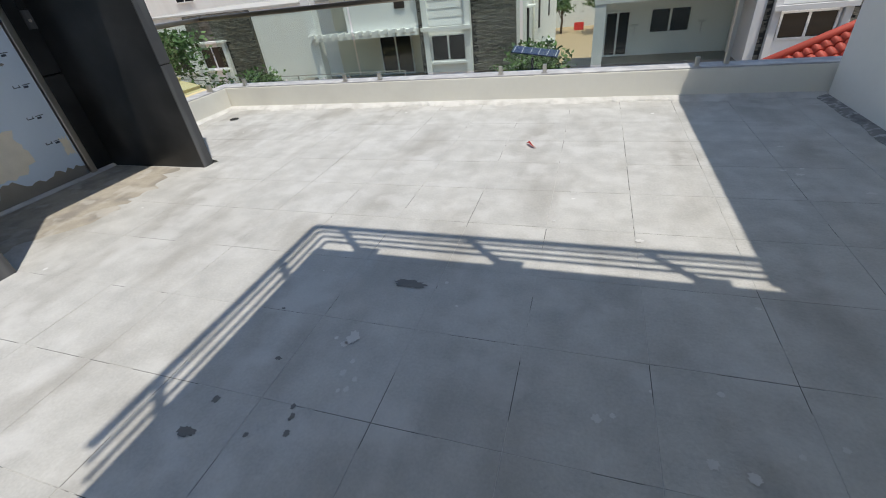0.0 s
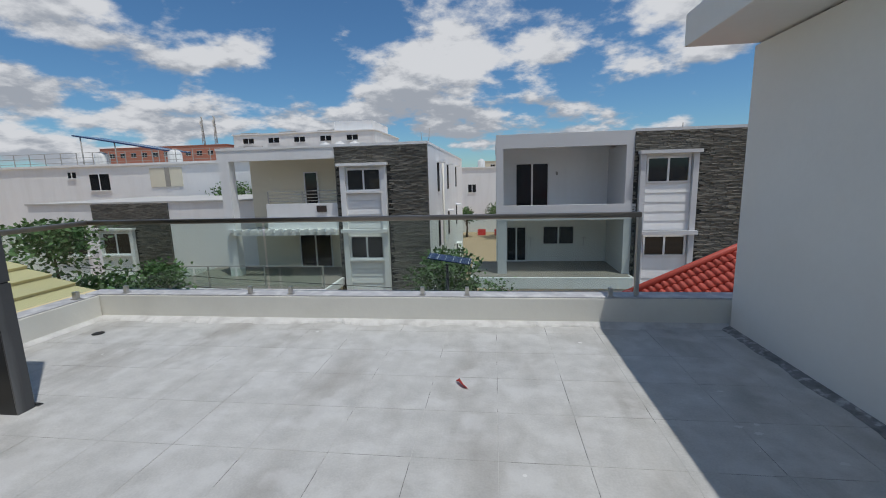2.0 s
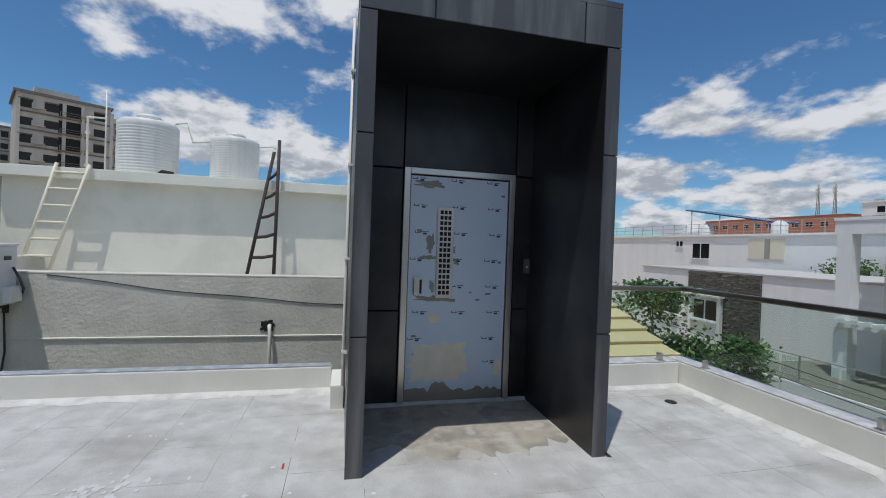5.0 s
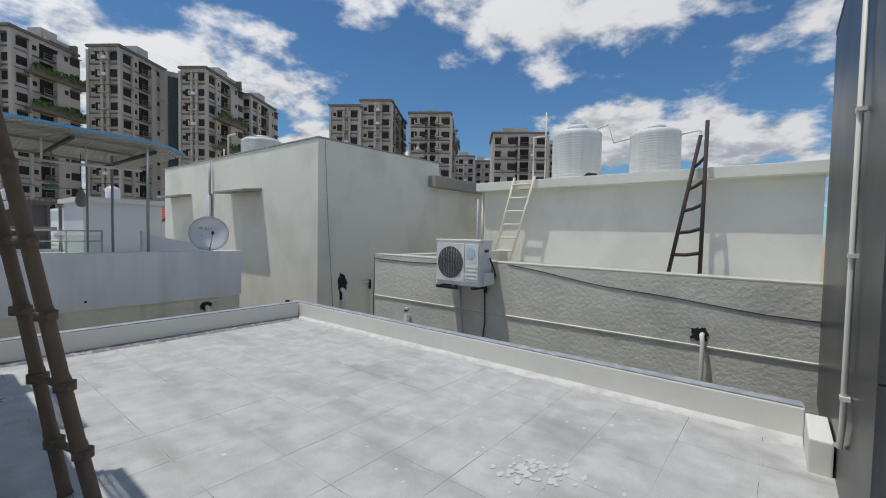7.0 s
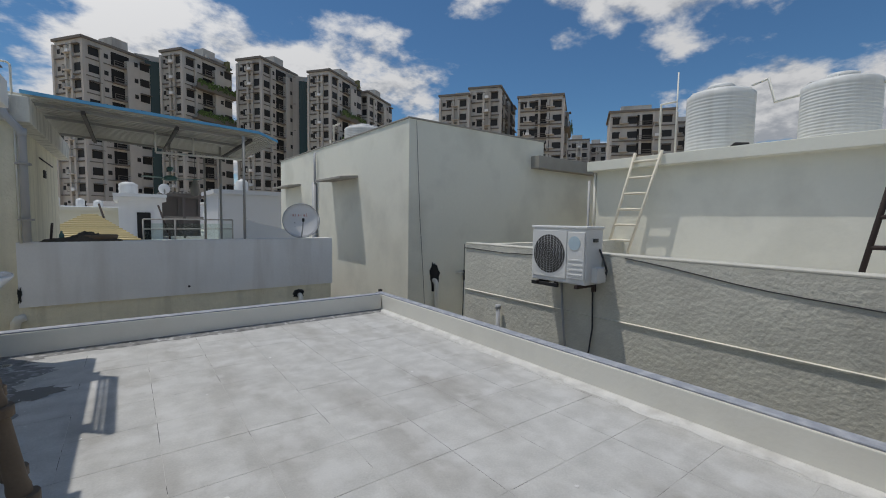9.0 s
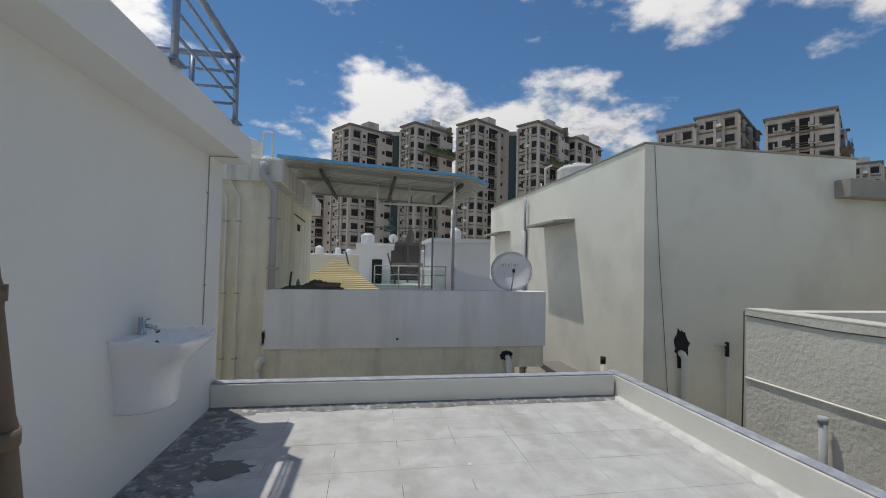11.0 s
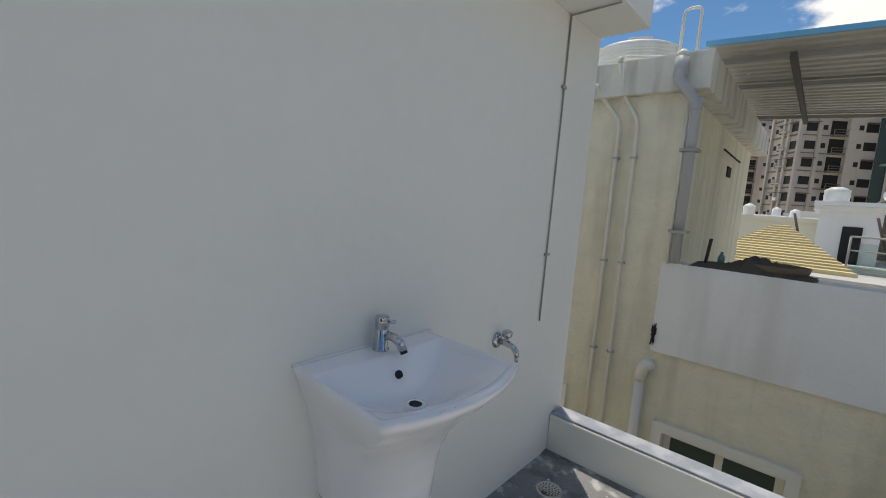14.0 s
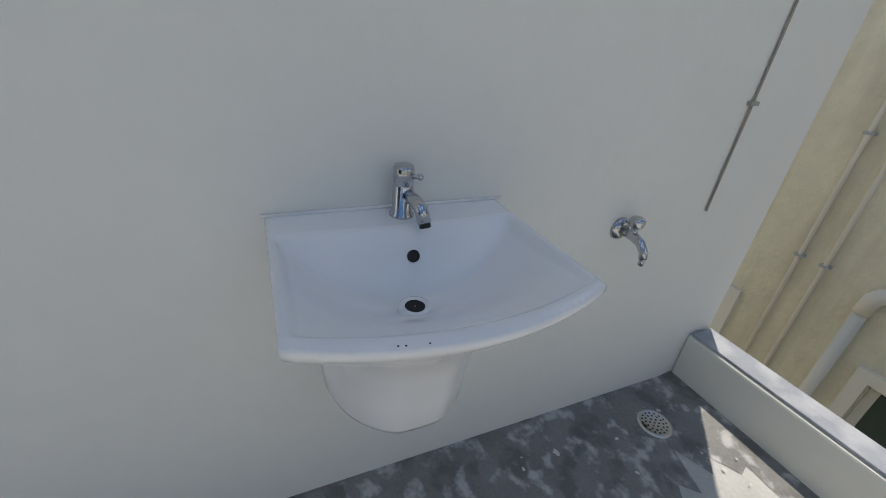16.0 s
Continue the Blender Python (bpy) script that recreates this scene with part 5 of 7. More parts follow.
def ladder(name, label, foot_a, foot_b, top_a, top_b, rungs, r_rail, r_rung, mat, mat_rung, lo=0.08, hi=0.95, sag=0.0):
    ob = thing(name, label, "ladder")
    fa, fb, ta, tb = (Vector(v) for v in (foot_a, foot_b, top_a, top_b))
    part("side_rail", tube([fa, ta], r_rail, 8), mat, ob)
    part("side_rail", tube([fb, tb], r_rail, 8), mat, ob)
    for k in range(rungs):
        f = lo + (hi - lo) * k / (rungs - 1)
        a, b = fa.lerp(ta, f), fb.lerp(tb, f)
        m = a.lerp(b, 0.5) - Vector((0, 0, sag))
        part("rung", tube([a, m, b], r_rung, 8), mat_rung, ob)
    return ob


ladder("roof_ladder", "cream painted metal ladder leaning on the tank roof", (-10.35, -5.105, 0.5), (-10.35, -4.635, 0.5), (-10.46, -4.56, 2.76), (-10.46, -4.015, 2.76), 7, 0.03, 0.026, M_CLADDER, M_CLADDER, 0.06, 0.92)
ladder("iron_ladder", "rusty dark iron ladder leaning on the tank roof", (-10.0, -1.05, 0.5), (-10.0, -0.51, 0.5), (-10.5, -0.65, 3.30), (-10.5, -0.55, 3.56), 6, 0.035, 0.032, M_RLADDER, M_RLADDER, 0.05, 0.78, 0.02)

# ---- bamboo ladder on the terrace ----
bl = thing("bamboo_ladder", "weathered bamboo ladder leaning against the roof edge", "ladder")


def bamboo(a, b, r, seed):
    rnd = random.Random(seed)
    a, b = Vector(a), Vector(b)
    n = 9
    pts, rad = [], []
    for k in range(n):
        f0, f1 = k / n, (k + 1) / n
        for f, q in ((f0 + 0.004, 1.13), (f0 + 0.012, 1.0), (f1 - 0.012, 0.98), (f1 - 0.002, 1.12)):
            w = Vector((math.sin(f * 7 + seed), math.cos(f * 5 + seed), 0)) * 0.008
            pts.append(a.lerp(b, f) + w)
            rad.append(r * q * (1.0 - 0.18 * f))
    return tube(pts, rad, 12)


BA0, BA1, BB0, BB1 = Vector((-1.755, -1.95, 0.0)), Vector((-1.24, -2.06, 2.95)), Vector((-1.685, -2.19, 0.0)), Vector((-1.22, -2.31, 2.95))
part("side_pole", bamboo(BA0, BA1, 0.033, 1), M_BAMBOO, bl)
part("side_pole", bamboo(BB0, BB1, 0.030, 2), M_BAMBOO, bl)
for k in range(8):
    f = 0.10 + k * 0.115
    a, b = BA0.lerp(BA1, f), BB0.lerp(BB1, f)
    d = (b - a).normalized() * 0.05
    rg = part("rung", tube([a - d, b + d], 0.017, 8), M_BAMBOO, bl)
    for p in (a, b):
        part("binding", tube([p - Vector((0.0, 0, 0.02)), p + Vector((0.0, 0, 0.02))], 0.045, 10), M_BAMBOO, rg)


# ---- air conditioner ----
ac = thing("air_conditioner", "white outdoor air conditioner unit on wall brackets", "air conditioner", loc=(-6.05, -3.37, 0.635))
part("body", bevelled(boxes((-0.31, 0, 0, 0.77, 0, 0.63)), 0.018), M_ACWHITE, ac)
part("top_cover", bevelled(boxes((-0.32, 0.01, -0.01, 0.78, 0.625, 0.655)), 0.01), M_ACWHITE, ac)
part("front_panel", bevelled(boxes((0, 0.012, 0.025, 0.515, 0.05, 0.60)), 0.006), M_ACWHITE, ac)
fc_y, fc_z, fr_ = 0.27, 0.325, 0.228
bm = bmesh.new()
n = 40
ringv = [bm.verts.new((0.0135, fc_y + fr_ * math.cos(2 * math.pi * k / n), fc_z + fr_ * math.sin(2 * math.pi * k / n))) for k in range(n)]
bm.faces.new(ringv)
fan = part("fan_opening", bm, M_ACGRILL, ac)
bm = bmesh.new()
for k in range(1, 10):
    r = fr_ * k / 9
    tube([(0.018, fc_y + r * math.cos(2 * math.pi * i / 32), fc_z + r * math.sin(2 * math.pi * i / 32)) for i in range(33)], 0.0015, 5, False, bm)
for k in range(10):
    yy = fc_y - fr_ + 2 * fr_ * (k + 0.5) / 10
    hh = math.sqrt(max(0, fr_ ** 2 - (yy - fc_y) ** 2))
    tube([(0.02, yy, fc_z - hh), (0.02, yy, fc_z + hh)], 0.0018, 5, True, bm)
part("fan_grille", bm, M_PIPE, ac, "grey wire fan grille")
sp = part("service_panel", bevelled(boxes((0, 0.016, 0.53, 0.755, 0.06, 0.59)), 0.008), M_ACWHITE, ac)
part("badge", tube([(0.016, 0.625, 0.465), (0.021, 0.625, 0.465)], 0.078, 24), M_SILVER, ac, "round silver-blue badge")
for k in range(4):
    part("louvre", bevelled(boxes((0.016, 0.022, 0.55, 0.735, 0.10 + k * 0.055, 0.118 + k * 0.055)), 0.002), M_ACWHITE, sp)
part("label_plate", boxes((0.0165, 0.018, 0.65, 0.73, 0.33, 0.37)), M_FRAME, sp)
part("valve_cover", bevelled(boxes((-0.27, -0.10, 0.77, 0.85, 0.03, 0.20)), 0.01), M_ACWHITE, ac)
part("side_handle", boxes((-0.2, -0.12, 0.77, 0.785, 0.48, 0.52)), M_ACGRILL, ac)
for y in (0.12, 0.66):
    part("bracket", boxes((-0.35, 0.02, y - 0.02, y + 0.02, -0.045, -0.005), (-0.35, -0.31, y - 0.02, y + 0.02, -0.11, -0.045)), M_RLADDER, ac)
part("base_rail", boxes((-0.02, 0.02, 0.02, 0.40, -0.06, -0.02)), M_DARK, ac)
cab = thing("cable", "black cables hanging below the air conditioner", "cable")
part("cable", tube([(-6.30, -2.60, 1.03), (-6.26, -2.52, 0.93), (-6.30, -2.50, 0.80), (-6.37, -2.58, 0.66)], 0.012, 8), M_RUBBER, cab)
part("cable", tube([(-6.37, -2.72, 0.62), (-6.37, -2.70, 0.1), (-6.37, -2.78, -0.5)], 0.010, 8), M_RUBBER, cab)
part("cable", tube([(-6.36, -3.15, 0.58), (-6.36, -3.12, 0.2), (-6.36, -3.03, -0.5)], 0.014, 8), M_PIPE, cab)
cab2 = thing("cable", "thin dark cable slung along the rough plaster wall", "cable")
pts = []
for k in range(15):
    f = k / 14
    y = -2.35 + f * 3.7
    pts.append((-6.394, y, 0.95 - 0.33 * (1 - (1 - f) ** 1.6) + 0.01 * math.sin(k)))
part("cable", tube(pts, 0.0055, 6), M_RUBBER, cab2)
part("cable", tube([(-6.393, -5.08, 0.90), (-6.393, -4.2, 0.875), (-6.393, -3.4, 0.90)], 0.0055, 6), M_RUBBER, cab2)
part("cable", tube([(-6.40, -5.10, 0.95), (-6.40, -5.11, 0.2), (-6.40, -5.13, -0.6)], 0.008, 6), M_RUBBER, cab2)

vp = thing("vent_pipe", "grey plastic pipe stub standing by the rough wall", "pipe", "pipe stubs")
part("pipe", tube([(-6.33, -4.23, -1.0), (-6.33, -4.23, 0.08)], 0.03, 12), M_PIPE, vp)
part("cap", tube([(-6.33, -4.23, 0.06), (-6.33, -4.23, 0.12)], 0.038, 12), M_PIPE, vp)
vp2 = thing("vent_pipe", "white pipe with a bent head entering the rough wall", "pipe", "pipe stubs")
part("pipe", tube([(-6.33, 0.01, -1.0), (-6.33, 0.01, 0.30), (-6.36, 0.0, 0.36), (-6.42, 0.0, 0.37)], 0.021, 12), M_WPIPE, vp2)
part("wall_hole", blob(-0.12, 0.06, 0.28, 0.44, -6.402, 0.012, 31, 0.4), M_DARK, vp2)


# ---- block C details ----
def chajja(y0, y1, z, depth, label):
    ob = thing("window_shade", label, "window shade", "window shades")
    bm = extrude_outline([(-6.52, z), (-6.52 + depth, z - 0.03), (-6.52 + depth, z + 0.025), (-6.52, z + 0.07)], "y", y0, y1)
    part("slab", bevelled(bm, 0.008), M_CHAJJA, ob)
    return ob


chajja(-10.9, -9.28, 2.30, 0.46, "weathered concrete shade slab over a blank wall")
chajja(-15.1, -13.45, 2.33, 0.40, "weathered concrete shade slab over a blank wall")
dp = thing("drain_pipe", "grey drain pipe down the pale house wall", "pipe")
part("pipe", tube([(-6.45, -12.05, -2.0), (-6.45, -12.05, 2.35)], 0.07, 12), M_PIPE, dp)
part("vent_pipe", tube([(-6.45, -12.0, 2.3), (-6.45, -12.0, 3.2)], 0.035, 10), M_PIPE, dp)
cb = thing("cable", "thin black cable down the neighbouring wall", "cable")
part("cable", tube([(-6.68, -6.985, 3.28), (-6.72, -6.985, 2.5), (-6.78, -6.985, 1.4), (-6.86, -6.985, 0.4), (-6.93, -6.985, -0.6)], 0.004, 6), M_RUBBER, cb)
vp3 = thing("vent_pipe", "white pipe leaving a dark broken hole in the wall", "pipe", "pipe stubs")
part("pipe", tube([(-7.17, -6.92, -2.0), (-7.17, -6.92, 0.0), (-7.16, -6.96, 0.06), (-7.14, -7.02, 0.08)], 0.05, 12), M_WPIPE, vp3)
hole = blob(-0.14, 0.16, -0.30, 0.36, 0.0, 0.014, 37, 0.45)
hb = part("wall_hole", hole, M_DARK, vp3)
hb.matrix_local = pose(-7.16, -6.999, 0.12, 0, 0, 90)
vp4 = thing("vent_pipe", "thin dark pipe stub on the neighbouring wall", "pipe", "pipe stubs")
part("pipe", tube([(-7.93, -6.94, -2.0), (-7.93, -6.94, 0.12)], 0.02, 8), M_WPIPE, vp4)
part("nozzle", tube([(-7.93, -6.94, 0.02), (-7.93, -6.94, 0.24)], 0.03, 8), M_DARK, vp4)
part("arm", tube([(-7.93, -6.94, 0.2), (-7.7, -6.94, 0.2)], 0.015, 8), M_WPIPE, vp4)
vp5 = thing("vent_pipe", "thin pipes at the corner of the tank house", "pipe", "pipe stubs")
part("pipe", tube([(-10.75, -5.66, 0.5), (-10.75, -5.66, 2.45)], 0.035, 10), M_WPIPE, vp5)
part("pipe", tube([(-10.8, -5.85, -0.5), (-10.8, -5.85, 2.3)], 0.03, 10), M_PIPE, vp5)
ub = thing("concrete_hood", "small weathered concrete hood over a dark opening", "hood")
part("hood", bevelled(boxes((-6.56, -6.05, -9.9, -9.0, -0.84, -0.72)), 0.015), M_TOWERD, ub)
part("opening", boxes((-6.53, -6.15, -9.8, -9.1, -1.9, -0.84)), M_DARK, ub)
pp = thing("vent_pipe", "short white pipe with a dark mouth on the wall", "pipe", "pipe stubs")
part("pipe", tube([(-6.44, -8.0, -1.2), (-6.44, -8.0, -0.3)], 0.04, 10), M_WPIPE, pp)
part("mouth", tube([(-6.44, -8.0, -0.32), (-6.44, -8.0, -0.2)], 0.045, 10), M_DARK, pp)

# ---- south neighbour details ----
gp = thing("drain_pipe", "grey plastic rain pipe with a bent head", "pipe")
part("pipe", tube([(-0.88, -7.24, 2.72), (-0.88, -7.22, 2.55), (-0.98, -7.26, 2.42), (-1.02, -7.30, 2.36), (-1.02, -7.30, 0.98)], 0.042, 14), M_PIPE, gp)
part("socket", tube([(-0.88, -7.24, 2.58), (-0.88, -7.24, 2.74)], 0.054, 14), M_PIPE, gp)
part("socket", tube([(-1.02, -7.30, 2.30), (-1.02, -7.30, 2.40)], 0.05, 14), M_PIPE, gp)
part("cap", lathe([(0.054, 2.74), (0.045, 2.78), (0.02, 2.80)], 14, (-0.88, -7.24, 0)), M_WPIPE, gp)
for z in (1.25, 1.95):
    part("clip", boxes((-1.09, -0.95, -7.38, -7.235, z, z + 0.025)), M_BEAM, gp)
part("conduit", tube([(-0.955, -7.34, 2.40), (-0.955, -7.34, 0.96)], 0.013, 8), M_WPIPE, gp)
for xa, xb, ztop in ((-0.26, -0.475, 2.58), (-0.47, -0.645, 2.80)):
    wp = thing("conduit", "thin cream water pipe running down the yellow wall", "pipe", "wall pipes")
    part("pipe", tube([(xa + 0.12, -7.26, ztop), (xa + 0.08, -7.33, 2.50), (xb + 0.12, -7.345, 2.28), (xb + 0.10, -7.345, 2.20), (xb + 0.10, -7.345, -2.5)], 0.016, 10), M_WPIPE, wp)
    part("end_cap", tube([(xa + 0.12, -7.26, ztop - 0.02), (xa + 0.12, -7.26, ztop + 0.03)], 0.022, 10), M_WPIPE, wp)
    for z in (1.9, 0.9, 0.0):
        part("clip", boxes((xb + 0.07, xb + 0.13, -7.38, -7.325, z, z + 0.02)), M_PIPE, wp)
wp2 = thing("waste_pipe", "wide cream waste pipe with an open elbow", "pipe")
part("pipe", tube([(-0.86, -7.31, -2.5), (-0.86, -7.31, -0.12)], 0.042, 14), M_WPIPE, wp2)
part("elbow", tube([(-0.86, -7.31, -0.16), (-0.87, -7.31, -0.05), (-0.90, -7.315, -0.005), (-0.96, -7.34, 0.01)], 0.050, 14), M_WPIPE, wp2)
gap = part("wall_gap", blob(-0.03, 0.03, 0.17, 0.43, 0.0, 0.012, 51, 0.6), M_DARK, wp2)
gap.matrix_local = pose(-0.915, -7.352, 0, 0, 0, 90)
sp1 = thing("waste_pipe", "cream pipe under a dark broken hole", "pipe")
part("pipe", tube([(-4.48, -7.30, -2.5), (-4.48, -7.30, -0.12), (-4.48, -7.34, -0.05), (-4.48, -7.40, -0.03)], 0.040, 14), M_WPIPE, sp1)
hb2 = part("wall_hole", blob(-0.12, 0.10, -0.07, 0.10, 0.0, 0.012, 41, 0.35), M_DARK, sp1)
hb2.matrix_local = pose(-4.47, -7.383, -0.02, 0, 0, 90)
part("side_pipe", tube([(-4.66, -7.32, -2.5), (-4.66, -7.32, -0.78)], 0.03, 10), M_BEAM, sp1)
hn = thing("nail_hole", "small dark nail hole in the balcony wall", "hole", "wall holes")
part("hole", tube([(-2.78, -7.3495, 0.26), (-2.78, -7.345, 0.26)], 0.018, 10), M_DARK, hn)


def low_window(x0, x1, z0, z1, label, y):
    ob = thing("window", label, "window", "lower windows")
    xm = (x0 + x1) / 2
    part("surround", boxes((x0 - 0.09, x0 - 0.002, -7.379, -7.335, z0, z1 + 0.09), (x1 + 0.002, x1 + 0.09, -7.379, -7.335, z0, z1 + 0.09), (x0 - 0.002, x1 + 0.002, -7.379, -7.335, z1 + 0.002, z1 + 0.09)), M_PARAPET, ob)
    part("frame", boxes((x0 + 0.002, x0 + 0.06, y, y + 0.03, z0, z1 - 0.002), (x1 - 0.06, x1 - 0.002, y, y + 0.03, z0, z1 - 0.002), (x0 + 0.06, x1 - 0.06, y, y + 0.03, z1 - 0.05, z1 - 0.002), (xm - 0.03, xm + 0.03, y, y + 0.03, z0, z1 - 0.05)), M_WPIPE, ob)
    part("pane", boxes((x0 + 0.06, xm - 0.03, y + 0.005, y + 0.015, z0, z1 - 0.05)), M_TOWERG, ob)
    part("pane", boxes((xm + 0.03, x1 - 0.06, y + 0.005, y + 0.015, z0, z1 - 0.05)), M_TOWERG, ob)


low_window(-2.0, -1.10, -1.698, -0.602, "cream framed lower window with dark panes", -7.46)
low_window(-3.75, -2.68, -1.698, -0.602, "cream framed lower window with dark panes", -7.46)
low_window(-0.05, 0.72, -1.7, -0.57, "cream framed lower window with dark panes", -7.375)

# dish
dish = thing("satellite_dish", "grey-white satellite dish with a faded red word", "satellite dish", loc=(-4.60, -7.56, 1.235))
bm = bmesh.new()
rings, R, sides = [], 0.315, 40
for j in range(7):
    r = R * j / 6
    rings.append([bm.verts.new((r * math.cos(2 * math.pi * k / sides), -0.0 - 0.055 * (1 - (r / R) ** 2) * -1 - 0.055, r * math.sin(2 * math.pi * k / sides))) for k in range(sides)] if j else [bm.verts.new((0, 0.0, 0))])
for k in range(sides):
    f = bm.faces.new((rings[0][0], rings[1][k], rings[1][(k + 1) % sides]))
    f.smooth = True
for j in range(1, 6):
    for k in range(sides):
        f = bm.faces.new((rings[j][k], rings[j + 1][k], rings[j + 1][(k + 1) % sides], rings[j][(k + 1) % sides]))
        f.smooth = True
bmesh.ops.solidify(bm, geom=bm.faces[:], thickness=0.008)
bowl = part("reflector", bm, M_DISH, dish)
part("rim", tube([(R * math.cos(2 * math.pi * k / 40), -0.055, R * math.sin(2 * math.pi * k / 40)) for k in range(41)], 0.007, 6, False), M_PIPE, dish)
part("feed_arm", tube([(0.0, -0.05, -0.30), (0.02, -0.22, -0.20), (0.03, -0.36, -0.10)], 0.010, 8), M_PIPE, dish)
part("feed_horn", lathe([(0.014, -0.03), (0.022, -0.02), (0.022, 0.02), (0.014, 0.03)], 12, (0.03, -0.38, -0.08)), M_BLACK, dish)
part("mount", tube([(0, 0.02, -0.1), (0, 0.10, -0.15), (0, 0.10, -0.32)], 0.02, 10), M_PIPE, dish)
# the brand is drawn as plain bars
bm = bmesh.new()
tube([(-0.20 + 0.022 * math.cos(a * 0.6), -0.020, 0.10 + 0.022 * math.sin(a * 0.6)) for a in range(9)], 0.006, 5, True, bm)
for k, (w, h) in enumerate(((0.03, 0.035), (0.010, 0.045), (0.022, 0.035), (0.010, 0.05), (0.03, 0.035), (0.010, 0.055))):
    x = -0.15 + k * 0.047
    box(bm, x, x + w, -0.034 + 0.0, -0.022, 0.085, 0.085 + h)
part("faded_mark", bm, M_DISHMARK, dish)
dish.matrix_basis = pose(-4.555, -7.48, 1.272, -16, 0, 162)
for dx, dz in ((-0.11, -0.03), (-0.11, -0.10)):
    part("bolt", tube([(dx, -0.012, dz), (dx, -0.004, dz)], 0.008, 8), M_BLACK, dish)

# junk heap on the balcony wall
jk = thing("junk_heap", "heap of old basket, rags and bottles on the balcony wall", "junk")
rj = random.Random(4)


def lump(x0, x1, y0, y1, z, h, seed, nx=22, ny=10):
    """A crumpled heap of cloth with a ragged edge."""
    rl = random.Random(seed)
    bm = bmesh.new()
    rows = []
    for j in range(ny + 1):
        row = []
        for i in range(nx + 1):
            u, v = i / nx, j / ny
            e = math.sin(math.pi * u) ** 0.6 * math.sin(math.pi * v) ** 0.6
            row.append(bm.verts.new((x0 + (x1 - x0) * u + rl.uniform(-0.012, 0.012), y0 + (y1 - y0) * v + rl.uniform(-0.012, 0.012), z + h * e * rl.uniform(0.55, 1.0) * (0.7 + 0.3 * math.sin(9 * u + seed)))))
        rows.append(row)
    for a, b in zip(rows, rows[1:]):
        for i in range(nx):
            bm.faces.new((a[i], a[i + 1], b[i + 1], b[i])).smooth = True
    return bm


part("rag", lump(-1.98, -1.12, -7.80, -7.37, 0.972, 0.15, 4, 34, 14), M_CLOTH, jk)
part("basket", lathe([(0.18, 0.975), (0.21, 1.01), (0.22, 1.05), (0.205, 1.055), (0.18, 1.01), (0.02, 0.995)], 20, (-1.72, -7.60, 0)), M_BAMBOO, jk)
part("bottle", lathe([(0.028, 0.972), (0.028, 1.06), (0.012, 1.09), (0.012, 1.11)], 12, (-1.32, -7.60, 0)), M_FANGREEN, jk)
part("tool_handle", tube([(-1.22, -7.5, 1.0), (-1.24, -7.5, 1.22)], 0.014, 8), M_RLADDER, jk)

# roof tank and bent pipes over the southern house
water_tank(0.21, -9.2, 2.80, 0.56, 0.80, "pale blue-white roof tank above the beam")
rp = thing("conduit", "bent white water pipes above the roof beam", "pipe")
part("pipe", tube([(-0.78, -7.5, 2.80), (-0.78, -7.5, 3.20), (-0.795, -7.5, 3.225), (-0.82, -7.5, 3.235), (-0.88, -7.5, 3.235), (-0.905, -7.5, 3.225), (-0.92, -7.5, 3.20), (-0.92, -7.5, 2.80)], 0.013, 10), M_WPIPE, rp)
part("pipe", tube([(-0.30, -7.5, 2.9), (-1.05, -8.2, 2.98), (-1.18, -8.4, 2.94), (-1.2, -8.4, 2.85)], 0.018, 10), M_WPIPE, rp)
brk = thing("wall_bracket", "small rusty bracket and hole on the yellow wall", "bracket")
part("arm", tube([(-0.94, -9.3, 2.24), (-1.02, -10.0, 2.16)], 0.012, 6), M_RLADDER, brk)
part("hole", boxes((-0.945, -0.929, -9.95, -9.7, 1.95, 2.08)), M_DARK, brk)

# ceiling fan and a hung bag under the shed
fan_t = thing("ceiling_fan", "dull green ceiling fan hanging under the sheet canopy", "ceiling fan", loc=(-2.709, -9.2, 2.032))
part("rod", tube([(0, 0, 0.02), (0, 0, 0.688)], 0.014, 8), M_BEAM, fan_t)
part("motor", lathe([(0.03, -0.05), (0.10, -0.04), (0.115, 0.0), (0.09, 0.035), (0.03, 0.05)], 20), M_FANGREEN, fan_t)
part("canopy_cup", lathe([(0.02, 0.12), (0.045, 0.15), (0.05, 0.20)], 16), M_FANGREEN, fan_t)
for k in range(3):
    blade = part("blade", bevelled(extrude_outline([(0.10, -0.035), (0.50, -0.065), (0.53, 0.0), (0.50, 0.06), (0.10, 0.03)], "z", -0.004, 0.004), 0.002, 1), M_FANGREEN, fan_t)
    blade.matrix_local = pose(0, 0, -0.01, 8, 0, 35 + 120 * k)
bag = thing("hanging_bag", "grey cloth bag hanging beside the canopy post", "bag", loc=(-3.104, -9.2, 1.909))
part("bag", lathe([(0.01, 0.16), (0.03, 0.12), (0.07, 0.02), (0.085, -0.10), (0.06, -0.18), (0.02, -0.20)], 14), M_CHAJJA, bag)
part("cord", tube([(0, 0, 0.15), (0, 0, 0.75)], 0.005, 6), M_RUBBER, bag)

# clothes line hangers under the shed
for x, z, hgt in ((-2.45, 2.6, 0.34), (-2.98, 2.55, 0.30)):
    sh = thing("hanging_rod", "thin white rod hanging under the sheet canopy", "rod", "hanging rods")
    part("rod", tube([(x, -8.2, z + 0.1), (x, -8.2, z - hgt + 0.1)], 0.015, 8), M_WPIPE, sh)
lr = thing("clothes_rail", "horizontal white clothes rail under the canopy", "rail")
part("rail", tube([(-2.45, -8.2, 2.36), (-3.75, -8.2, 2.36)], 0.02, 8), M_WPIPE, lr)

